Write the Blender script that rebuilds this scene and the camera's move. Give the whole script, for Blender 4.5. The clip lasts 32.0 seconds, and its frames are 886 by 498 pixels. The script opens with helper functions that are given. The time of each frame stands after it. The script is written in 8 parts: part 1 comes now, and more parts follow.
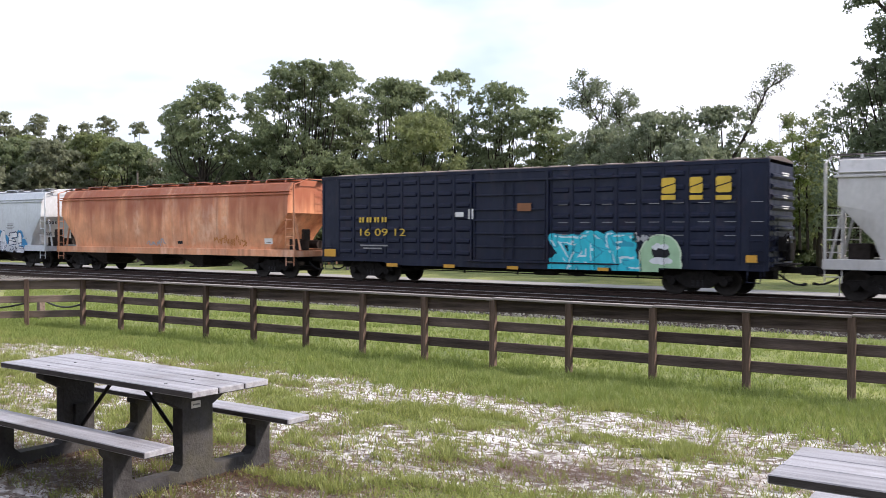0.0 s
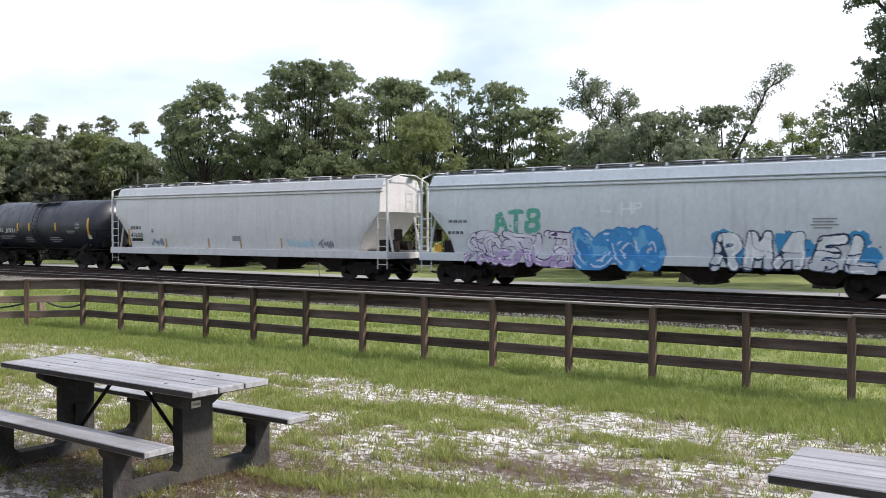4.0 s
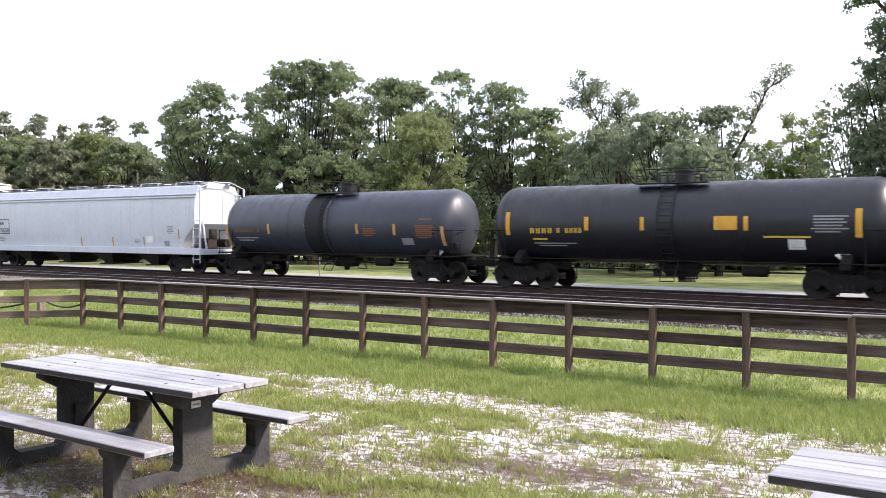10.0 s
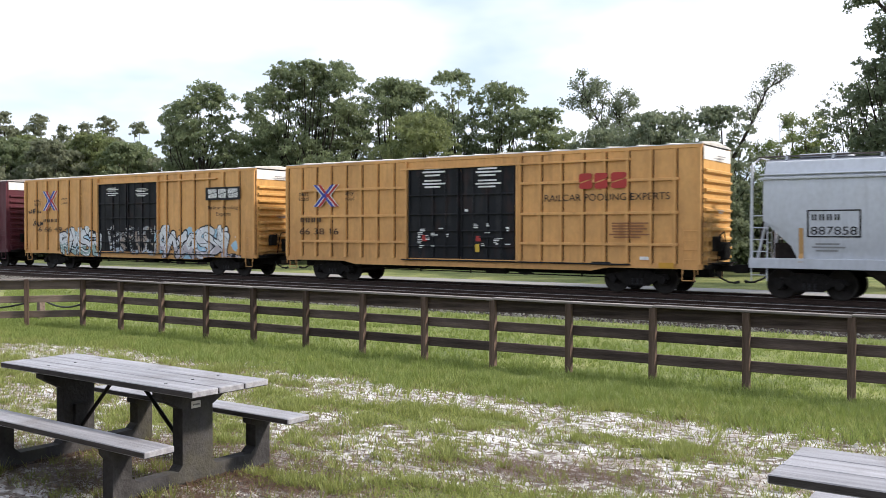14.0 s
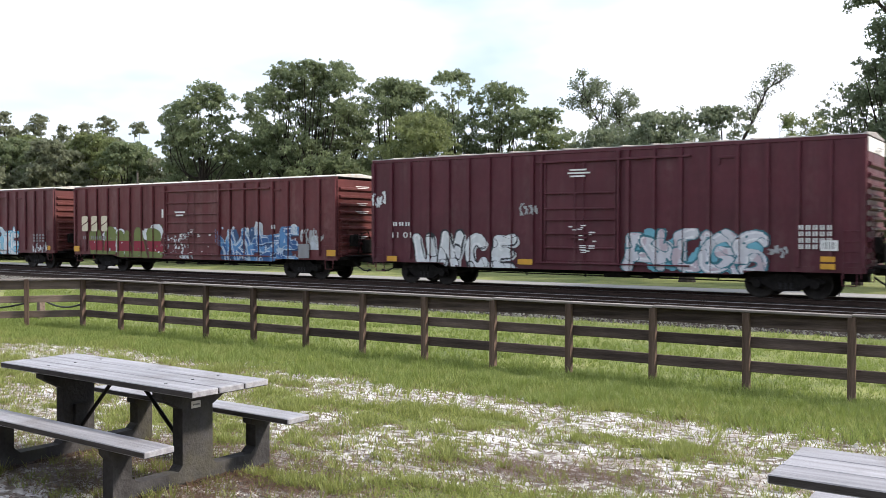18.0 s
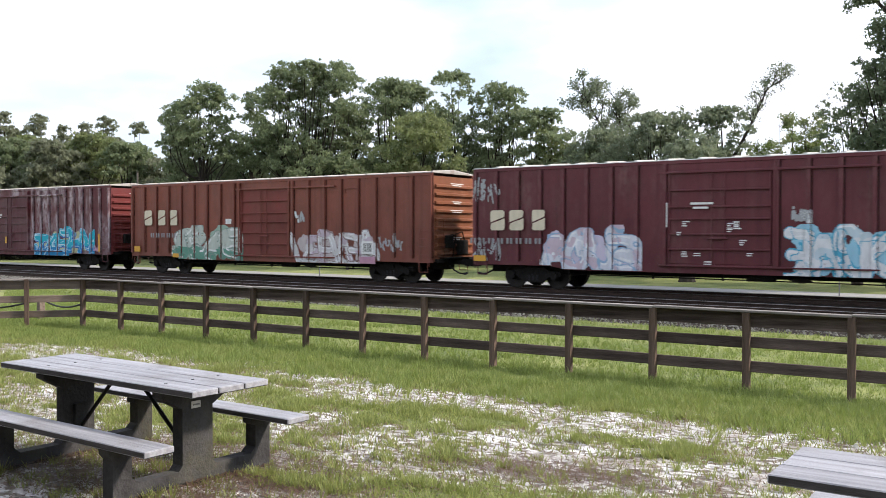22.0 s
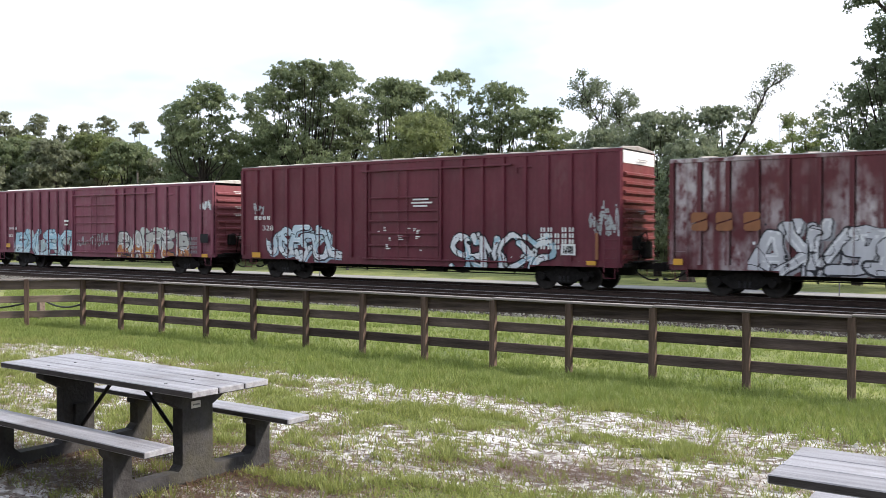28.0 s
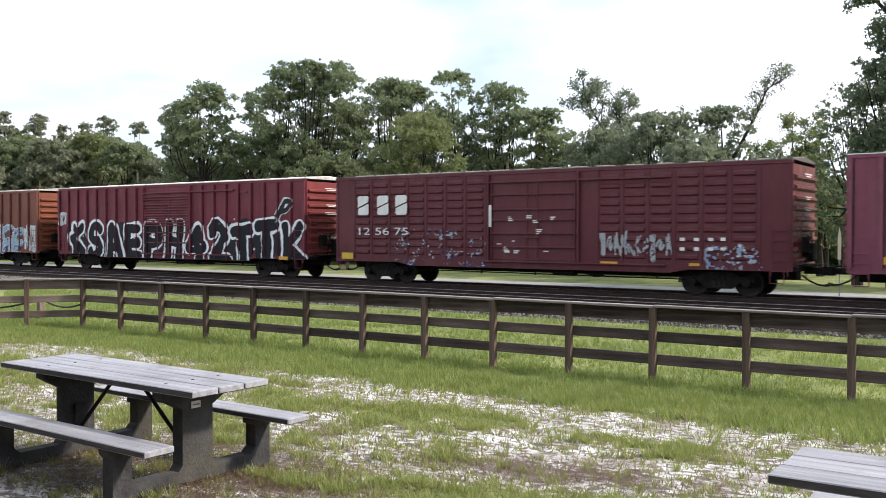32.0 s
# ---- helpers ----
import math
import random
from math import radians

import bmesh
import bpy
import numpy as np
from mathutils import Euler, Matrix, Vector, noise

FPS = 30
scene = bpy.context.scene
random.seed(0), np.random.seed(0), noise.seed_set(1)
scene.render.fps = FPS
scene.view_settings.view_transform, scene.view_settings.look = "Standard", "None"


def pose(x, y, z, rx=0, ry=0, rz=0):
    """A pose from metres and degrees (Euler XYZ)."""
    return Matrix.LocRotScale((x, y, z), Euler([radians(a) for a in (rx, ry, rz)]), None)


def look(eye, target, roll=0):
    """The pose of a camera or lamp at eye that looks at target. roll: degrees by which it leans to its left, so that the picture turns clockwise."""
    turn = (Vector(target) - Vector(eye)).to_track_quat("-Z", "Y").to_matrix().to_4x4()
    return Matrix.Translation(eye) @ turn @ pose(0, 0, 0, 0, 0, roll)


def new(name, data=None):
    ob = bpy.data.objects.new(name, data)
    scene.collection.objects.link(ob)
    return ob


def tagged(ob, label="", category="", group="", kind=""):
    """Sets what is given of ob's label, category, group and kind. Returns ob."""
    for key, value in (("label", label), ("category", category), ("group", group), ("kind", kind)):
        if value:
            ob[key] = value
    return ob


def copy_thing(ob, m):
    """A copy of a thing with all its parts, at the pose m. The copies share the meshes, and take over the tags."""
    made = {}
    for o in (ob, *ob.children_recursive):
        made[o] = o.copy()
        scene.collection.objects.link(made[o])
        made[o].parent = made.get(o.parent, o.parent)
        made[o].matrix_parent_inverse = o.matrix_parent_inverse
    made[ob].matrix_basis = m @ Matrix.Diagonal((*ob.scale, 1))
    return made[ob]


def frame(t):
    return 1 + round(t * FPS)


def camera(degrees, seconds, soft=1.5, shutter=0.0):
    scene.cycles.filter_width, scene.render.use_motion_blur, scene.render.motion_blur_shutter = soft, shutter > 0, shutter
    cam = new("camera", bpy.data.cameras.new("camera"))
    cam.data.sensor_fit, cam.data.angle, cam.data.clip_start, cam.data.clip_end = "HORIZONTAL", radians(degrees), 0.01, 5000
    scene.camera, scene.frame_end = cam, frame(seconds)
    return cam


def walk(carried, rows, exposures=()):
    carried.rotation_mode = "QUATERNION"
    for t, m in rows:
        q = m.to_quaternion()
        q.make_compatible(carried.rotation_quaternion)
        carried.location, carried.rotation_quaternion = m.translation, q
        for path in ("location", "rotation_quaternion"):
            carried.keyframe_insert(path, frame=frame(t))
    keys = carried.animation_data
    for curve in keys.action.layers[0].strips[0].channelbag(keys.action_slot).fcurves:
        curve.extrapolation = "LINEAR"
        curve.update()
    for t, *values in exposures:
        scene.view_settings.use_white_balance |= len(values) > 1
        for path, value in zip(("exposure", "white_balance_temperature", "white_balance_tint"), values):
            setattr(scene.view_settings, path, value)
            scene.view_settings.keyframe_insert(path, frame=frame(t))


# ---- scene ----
cam = camera(51.81, 32.0, soft=0.5, shutter=0.18)
EYE = Vector((0.0, 0.0, 2.10))
AIM = EYE + Vector((-0.56933, 0.82189, -0.01910)) * 10
walk(cam, [(0.0, look(EYE, AIM, 0.08)), (32.0, look(EYE, AIM, 0.08))],
     exposures=[(0.0, 0.63, 6300, 21), (1.0, 0.92, 6300, 21), (2.0, 0.90, 6300, 21), (3.0, 0.50, 6300, 16), (6.0, 0.48, 6300, 16), (7.0, 0.58, 6300, 18),
                (8.0, 0.83, 6300, 21), (9.0, 0.90, 6300, 21), (10.0, 1.08, 6300, 21), (11.0, 1.11, 6300, 21), (12.0, 1.10, 6300, 21), (13.0, 0.60, 6300, 16),
                (14.0, 0.53, 6300, 16), (17.0, 0.54, 6300, 16), (18.0, 0.63, 6300, 16), (32.0, 0.63, 6300, 16)])

# ---- light ----
SUN_AZ, SUN_EL = radians(58), radians(38)
world = bpy.data.worlds.new("overcast_sky")
scene.world = world
world.use_nodes = True
wn, wl = world.node_tree.nodes, world.node_tree.links
sky = wn.new("ShaderNodeTexSky")
sky.sky_type, sky.sun_disc = "NISHITA", False
sky.sun_elevation, sky.sun_rotation = SUN_EL, SUN_AZ
sky_dim = wn.new("ShaderNodeMix")
sky_dim.data_type, sky_dim.blend_type = "RGBA", "MULTIPLY"
sky_dim.inputs[0].default_value = 1.0
sky_dim.inputs[7].default_value = (0.17, 0.17, 0.17, 1)
wl.new(sky.outputs[0], sky_dim.inputs[6])
wtc = wn.new("ShaderNodeTexCoord")
wmap = wn.new("ShaderNodeMapping")
wmap.inputs["Scale"].default_value = (1.2, 1.2, 3.2)
wl.new(wtc.outputs["Generated"], wmap.inputs[0])
wnoise = wn.new("ShaderNodeTexNoise")
wnoise.inputs["Scale"].default_value, wnoise.inputs["Detail"].default_value = 1.7, 5
wl.new(wmap.outputs[0], wnoise.inputs["Vector"])
wramp = wn.new("ShaderNodeValToRGB")
wramp.color_ramp.elements[0].position, wramp.color_ramp.elements[0].color = 0.42, (0.52, 0.63, 0.72, 1)
wramp.color_ramp.elements[1].position, wramp.color_ramp.elements[1].color = 0.60, (0.98, 1.01, 1.07, 1)
wl.new(wnoise.outputs[0], wramp.inputs[0])
wmix = wn.new("ShaderNodeMix")
wmix.data_type = "RGBA"
wmix.inputs[0].default_value = 0.90
wl.new(sky_dim.outputs[2], wmix.inputs[6])
wl.new(wramp.outputs[0], wmix.inputs[7])
wl.new(wmix.outputs[2], wn["Background"].inputs[0])
wn["Background"].inputs[1].default_value = 1.0
sun = new("sun", bpy.data.lights.new("sun", "SUN"))
sun.data.energy, sun.data.angle, sun.data.color = 3.7, radians(6), (1.0, 0.91, 0.76)
SUN_DIR = Vector((math.sin(SUN_AZ) * math.cos(SUN_EL), math.cos(SUN_AZ) * math.cos(SUN_EL), math.sin(SUN_EL)))
sun.matrix_world = look(SUN_DIR * 50, (0, 0, 0))


# ---- mesh helpers ----
class Shape:
    """Collects vertices and faces of one mesh."""

    def __init__(self):
        self.v, self.f, self.m = [], [], []

    def add(self, verts, faces, mi=0):
        n = len(self.v)
        self.v += [tuple(p) for p in verts]
        self.f += [tuple(i + n for i in q) for q in faces]
        self.m += [mi] * len(faces)
        return self

    def box(self, x0, x1, y0, y1, z0, z1, mi=0):
        v = [(x, y, z) for z in (z0, z1) for y in (y0, y1) for x in (x0, x1)]
        return self.add(v, [(0, 2, 3, 1), (4, 5, 7, 6), (0, 1, 5, 4), (2, 6, 7, 3), (0, 4, 6, 2), (1, 3, 7, 5)], mi)

    def cbox(self, x0, x1, y0, y1, z0, z1, c=0.006, mi=0):
        """A box with chamfered edges."""
        lo, hi = (x0, y0, z0), (x1, y1, z1)
        idx, verts = {}, []
        for sx in (0, 1):
            for sy in (0, 1):
                for sz in (0, 1):
                    s3 = (sx, sy, sz)
                    for ax in range(3):
                        p = [0, 0, 0]
                        for k in range(3):
                            e = hi[k] if s3[k] else lo[k]
                            p[k] = e if k == ax else e + (-c if s3[k] else c)
                        idx[(s3, ax)] = len(verts)
                        verts.append(p)
        faces = []
        for ax in range(3):
            a, b = (ax + 1) % 3, (ax + 2) % 3
            for sd in (0, 1):
                q = []
                for i, j in ((0, 0), (1, 0), (1, 1), (0, 1)):
                    s3 = [0, 0, 0]
                    s3[ax], s3[a], s3[b] = sd, i, j
                    q.append(idx[(tuple(s3), ax)])
                faces.append(q if sd else q[::-1])
            for i in (0, 1):
                for j in (0, 1):
                    s0, s1 = [0, 0, 0], [0, 0, 0]
                    s0[a], s0[b], s1[a], s1[b] = i, j, i, j
                    s0[ax], s1[ax] = 0, 1
                    q = [idx[(tuple(s0), a)], idx[(tuple(s1), a)], idx[(tuple(s1), b)], idx[(tuple(s0), b)]]
                    faces.append(q[::-1] if (i == j) else q)
        for sx in (0, 1):
            for sy in (0, 1):
                for sz in (0, 1):
                    q = [idx[((sx, sy, sz), k)] for k in range(3)]
                    faces.append(q if (sx + sy + sz) % 2 else q[::-1])
        return self.add(verts, faces, mi)

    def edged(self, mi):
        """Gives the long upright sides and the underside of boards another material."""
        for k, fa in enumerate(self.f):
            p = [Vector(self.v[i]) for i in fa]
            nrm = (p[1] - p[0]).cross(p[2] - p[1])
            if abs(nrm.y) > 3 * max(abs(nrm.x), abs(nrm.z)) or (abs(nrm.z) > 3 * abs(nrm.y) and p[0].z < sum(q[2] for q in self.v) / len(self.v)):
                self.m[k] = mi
        return self

    def tube(self, p0, p1, r0, r1=None, n=8, caps=True, mi=0):
        p0, p1 = Vector(p0), Vector(p1)
        r1 = r0 if r1 is None else r1
        d = (p1 - p0).normalized()
        a = d.orthogonal().normalized()
        b = d.cross(a)
        v = []
        for p, r in ((p0, r0), (p1, r1)):
            v += [p + (a * math.cos(2 * math.pi * i / n) + b * math.sin(2 * math.pi * i / n)) * r for i in range(n)]
        f = [(i, (i + 1) % n, n + (i + 1) % n, n + i) for i in range(n)]
        if caps:
            f += [tuple(range(n))[::-1], tuple(range(n, 2 * n))]
        return self.add(v, f, mi)

    def path(self, pts, r, n=6, mi=0):
        for a, b in zip(pts, pts[1:]):
            self.tube(a, b, r, None, n, True, mi)
        return self

    def prism(self, poly, axis, a, b, mi=0):
        """A closed outline drawn in the two other axes (in x, y, z order), pulled from a to b along axis."""
        def at(p, h):
            q = list(p)
            q.insert(axis, h)
            return q
        n = len(poly)
        v = [at(p, a) for p in poly] + [at(p, b) for p in poly]
        f = [(i, (i + 1) % n, n + (i + 1) % n, n + i) for i in range(n)]
        return self.add(v, f + [tuple(range(n))[::-1], tuple(range(n, 2 * n))], mi)

    def lathe(self, prof, n=24, axis=0, centre=(0, 0, 0), mi=0):
        """A profile of (along, radius) turned about an axis through centre."""
        o = [(axis + 1) % 3, (axis + 2) % 3]
        v = []
        for h, r in prof:
            for i in range(n):
                p = [0, 0, 0]
                p[axis] = centre[axis] + h
                p[o[0]] = centre[o[0]] + r * math.cos(2 * math.pi * i / n)
                p[o[1]] = centre[o[1]] + r * math.sin(2 * math.pi * i / n)
                v.append(p)
        f = [(k * n + i, k * n + (i + 1) % n, (k + 1) * n + (i + 1) % n, (k + 1) * n + i) for k in range(len(prof) - 1) for i in range(n)]
        return self.add(v, f, mi)

    def mesh(self, name, mats, smooth=False):
        me = bpy.data.meshes.new(name)
        me.from_pydata(self.v, [], self.f)
        for m in (mats if isinstance(mats, (list, tuple)) else [mats]):
            me.materials.append(m)
        if any(self.m):
            me.polygons.foreach_set("material_index", self.m)
        bm = bmesh.new()
        bm.from_mesh(me)
        bmesh.ops.recalc_face_normals(bm, faces=bm.faces)
        bm.to_mesh(me)
        bm.free()
        if smooth:
            me.polygons.foreach_set("use_smooth", [True] * len(me.polygons))
            me.set_sharp_from_angle(angle=radians(40))
        return me


def part(name, shape, mats, parent=None, label="", smooth=False):
    me = shape if isinstance(shape, bpy.types.Mesh) else shape.mesh(name, mats, smooth)
    ob = new(name, me)
    ob.parent = parent
    if label:
        tagged(ob, label)
    return ob


def raw_mesh(name, verts, faces_n, mats):
    """A large mesh from arrays: verts (n, 3), faces of faces_n corners each in order."""
    me = bpy.data.meshes.new(name)
    n = len(verts)
    me.vertices.add(n)
    me.vertices.foreach_set("co", np.asarray(verts, np.float32).ravel())
    me.loops.add(n)
    me.loops.foreach_set("vertex_index", np.arange(n, dtype=np.int32))
    k = n // faces_n
    me.polygons.add(k)
    me.polygons.foreach_set("loop_start", np.arange(0, n, faces_n, dtype=np.int32))
    me.update(calc_edges=True)
    for m in mats:
        me.materials.append(m)
    return me


# ---- materials ----
def base_mat(name):
    m = bpy.data.materials.new(name)
    m.use_nodes = True
    return m, m.node_tree.nodes, m.node_tree.links, m.node_tree.nodes["Principled BSDF"]


def noise_fac(nt, scale, stretch=(1, 1, 1), detail=4, lo=0.4, hi=0.6, shift=0.0):
    n, l = nt.nodes, nt.links
    tc = n.new("ShaderNodeTexCoord")
    mp = n.new("ShaderNodeMapping")
    mp.inputs["Scale"].default_value = stretch
    mp.inputs["Location"].default_value = (shift, shift * 0.37, shift * 0.71)
    l.new(tc.outputs["Object"], mp.inputs[0])
    tx = n.new("ShaderNodeTexNoise")
    tx.inputs["Scale"].default_value, tx.inputs["Detail"].default_value = scale, detail
    l.new(mp.outputs[0], tx.inputs["Vector"])
    mr = n.new("ShaderNodeMapRange")
    mr.inputs[1].default_value, mr.inputs[2].default_value = lo, hi
    l.new(tx.outputs[0], mr.inputs[0])
    return mr.outputs[0]


def mix_rgb(nt, fac, a, b, blend="MIX"):
    n, l = nt.nodes, nt.links
    mx = n.new("ShaderNodeMix")
    mx.data_type, mx.blend_type = "RGBA", blend
    for sock, val in ((mx.inputs[0], fac), (mx.inputs[6], a), (mx.inputs[7], b)):
        if hasattr(val, "is_linked"):
            l.new(val, sock)
        elif isinstance(val, tuple):
            sock.default_value = (*val, 1)
        else:
            sock.default_value = val
    return mx.outputs[2]


def scaled(nt, val, k):
    m = nt.nodes.new("ShaderNodeMath")
    m.operation = "MULTIPLY"
    m.inputs[1].default_value = k
    nt.links.new(val, m.inputs[0])
    return m.outputs[0]


def add_bump(nt, bsdf, fac, dist, strength=0.6):
    b = nt.nodes.new("ShaderNodeBump")
    b.inputs["Strength"].default_value, b.inputs["Distance"].default_value = strength, dist
    nt.links.new(fac, b.inputs["Height"])
    nt.links.new(b.outputs[0], bsdf.inputs["Normal"])


def surf(name, col, var=0.25, scale=6.0, rough=0.7, metal=0.0, bump=0.004, stretch=(1, 1, 1), dark=None, spread=0.5, each=0.0, stain=None, spec=0.5):
    """A plain worn surface: two scales of colour change and a fine relief."""
    m, n, l, b = base_mat(name)
    nt = m.node_tree
    dk = dark or tuple(c * (1 - var) for c in col)
    lt = tuple(min(1, c * (1 + var * 0.7)) for c in col)
    c = mix_rgb(nt, noise_fac(nt, scale, stretch, 5, 0.5 - spread / 2, 0.5 + spread / 2), dk, lt)
    c = mix_rgb(nt, scaled(nt, noise_fac(nt, scale * 7, stretch, 3, 0.3, 0.7, 3.1), 0.45), c, dk)
    if stain:
        c = mix_rgb(nt, scaled(nt, noise_fac(nt, 2.7, (1, 1, 1), 7, 0.50, 0.70, 8.3), 0.7), c, stain)
    if each:
        oi = n.new("ShaderNodeObjectInfo")
        mr = n.new("ShaderNodeMapRange")
        mr.inputs[3].default_value, mr.inputs[4].default_value = 1 - each, 1 + each
        l.new(oi.outputs["Random"], mr.inputs[0])
        hs = n.new("ShaderNodeHueSaturation")
        l.new(mr.outputs[0], hs.inputs["Value"])
        l.new(c, hs.inputs["Color"])
        c = hs.outputs[0]
    l.new(c, b.inputs["Base Color"])
    b.inputs["Roughness"].default_value, b.inputs["Metallic"].default_value = rough, metal
    b.inputs["Specular IOR Level"].default_value = spec
    if bump:
        add_bump(nt, b, noise_fac(nt, scale * 9, stretch, 4, 0.2, 0.8), bump)
    return m


def paint(name, col, streak=(0.35, 0.33, 0.32), amount=0.25, rust=0.0, rust_col=(0.16, 0.06, 0.03), rough=0.5, seed=0.0, fade=0.25, band=(0.42, 0.66), spec=0.3, runs=None):
    """Painted rolling stock: vertical streaks, fading in wide patches, grime and rust spots."""
    m, n, l, b = base_mat(name)
    nt = m.node_tree
    c = mix_rgb(nt, noise_fac(nt, 0.45, (1, 1, 1.6), 4, 0.3, 0.7, seed), tuple(x * (1 - fade) for x in col), tuple(min(1, x * (1 + fade * 0.6)) for x in col))
    st = noise_fac(nt, 2.2, (1, 1, 0.06), 5, band[0], band[1], seed + 5)
    pa = noise_fac(nt, 0.5, (1, 1, 1.0), 3, 0.38, 0.62, seed + 9)
    mu = nt.nodes.new("ShaderNodeMath")
    mu.operation = "MULTIPLY"
    l.new(st, mu.inputs[0])
    l.new(pa, mu.inputs[1])
    mv = nt.nodes.new("ShaderNodeMath")
    mv.operation = "MULTIPLY"
    l.new(mu.outputs[0], mv.inputs[0])
    l.new(noise_fac(nt, 5.5, (1, 1, 0.55), 7, 0.32, 0.56, seed + 7), mv.inputs[1])
    c = mix_rgb(nt, scaled(nt, mv.outputs[0], amount), c, streak)
    c = mix_rgb(nt, scaled(nt, noise_fac(nt, 4.5, (1, 1, 0.035), 4, 0.56, 0.70, seed + 13), min(0.4, amount * 0.7)), c, tuple(x * 0.35 for x in col))
    if rust:
        c = mix_rgb(nt, scaled(nt, noise_fac(nt, 2.6, (1, 1, 0.35), 7, 0.55, 0.66, seed + 2), rust), c, rust_col)
    if runs:
        # rust runs that start under the roof and thin out on their way down
        tc = n.new("ShaderNodeTexCoord")
        sp = n.new("ShaderNodeSeparateXYZ")
        l.new(tc.outputs["Object"], sp.inputs[0])
        hr = n.new("ShaderNodeMapRange")
        hr.inputs[1].default_value, hr.inputs[2].default_value = runs[0], runs[1]
        l.new(sp.outputs[2], hr.inputs[0])
        ad = n.new("ShaderNodeMath")
        ad.operation = "ADD"
        l.new(hr.outputs[0], ad.inputs[0])
        l.new(noise_fac(nt, 1.1, (1, 1, 0.10), 6, 0.25, 0.75, seed + 21), ad.inputs[1])
        gr_ = n.new("ShaderNodeMapRange")
        gr_.inputs[1].default_value, gr_.inputs[2].default_value = 0.80, 1.25
        l.new(ad.outputs[0], gr_.inputs[0])
        c = mix_rgb(nt, scaled(nt, gr_.outputs[0], 0.75), c, rust_col)
    c = mix_rgb(nt, scaled(nt, noise_fac(nt, 9, (1, 1, 0.6), 5, 0.35, 0.75, seed + 4), 0.22), c, tuple(x * 0.45 for x in col))
    l.new(c, b.inputs["Base Color"])
    rr = nt.nodes.new("ShaderNodeMapRange")
    rr.inputs[3].default_value, rr.inputs[4].default_value = rough - 0.1, rough + 0.15
    l.new(noise_fac(nt, 3, (1, 1, 0.3), 4, 0.3, 0.7, seed), rr.inputs[0])
    l.new(rr.outputs[0], b.inputs["Roughness"])
    b.inputs["Specular IOR Level"].default_value = spec
    add_bump(nt, b, noise_fac(nt, 1.3, (1, 1, 1), 3, 0.2, 0.8, seed), 0.02, 0.25)
    return m


def spray(name, col, rough=0.6):
    """Spray paint and stencils, patchy and a little worn."""
    m, n, l, b = base_mat(name)
    nt = m.node_tree
    c = mix_rgb(nt, scaled(nt, noise_fac(nt, 4, (1, 1, 0.5), 5, 0.4, 0.7), 0.45), col, tuple(x * 0.62 + 0.015 for x in col))
    l.new(c, b.inputs["Base Color"])
    b.inputs["Roughness"].default_value = rough
    b.inputs["Specular IOR Level"].default_value = 0.15
    return m


def leaf_mat(name, dark, light, trans=0.25):
    m, n, l, b = base_mat(name)
    nt = m.node_tree
    g = n.new("ShaderNodeNewGeometry")
    c = mix_rgb(nt, g.outputs["Random Per Island"], dark, light)
    c = mix_rgb(nt, noise_fac(nt, 0.35, (1, 1, 1), 3, 0.35, 0.65), c, tuple((a * 0.5 + q * 0.5) for a, q in zip(dark, light)))
    l.new(c, b.inputs["Base Color"])
    b.inputs["Roughness"].default_value = 0.55
    t = n.new("ShaderNodeBsdfTranslucent")
    l.new(c, t.inputs[0])
    mx = n.new("ShaderNodeMixShader")
    mx.inputs[0].default_value = trans
    l.new(b.outputs[0], mx.inputs[1])
    l.new(t.outputs[0], mx.inputs[2])
    l.new(mx.outputs[0], n["Material Output"].inputs[0])
    return m


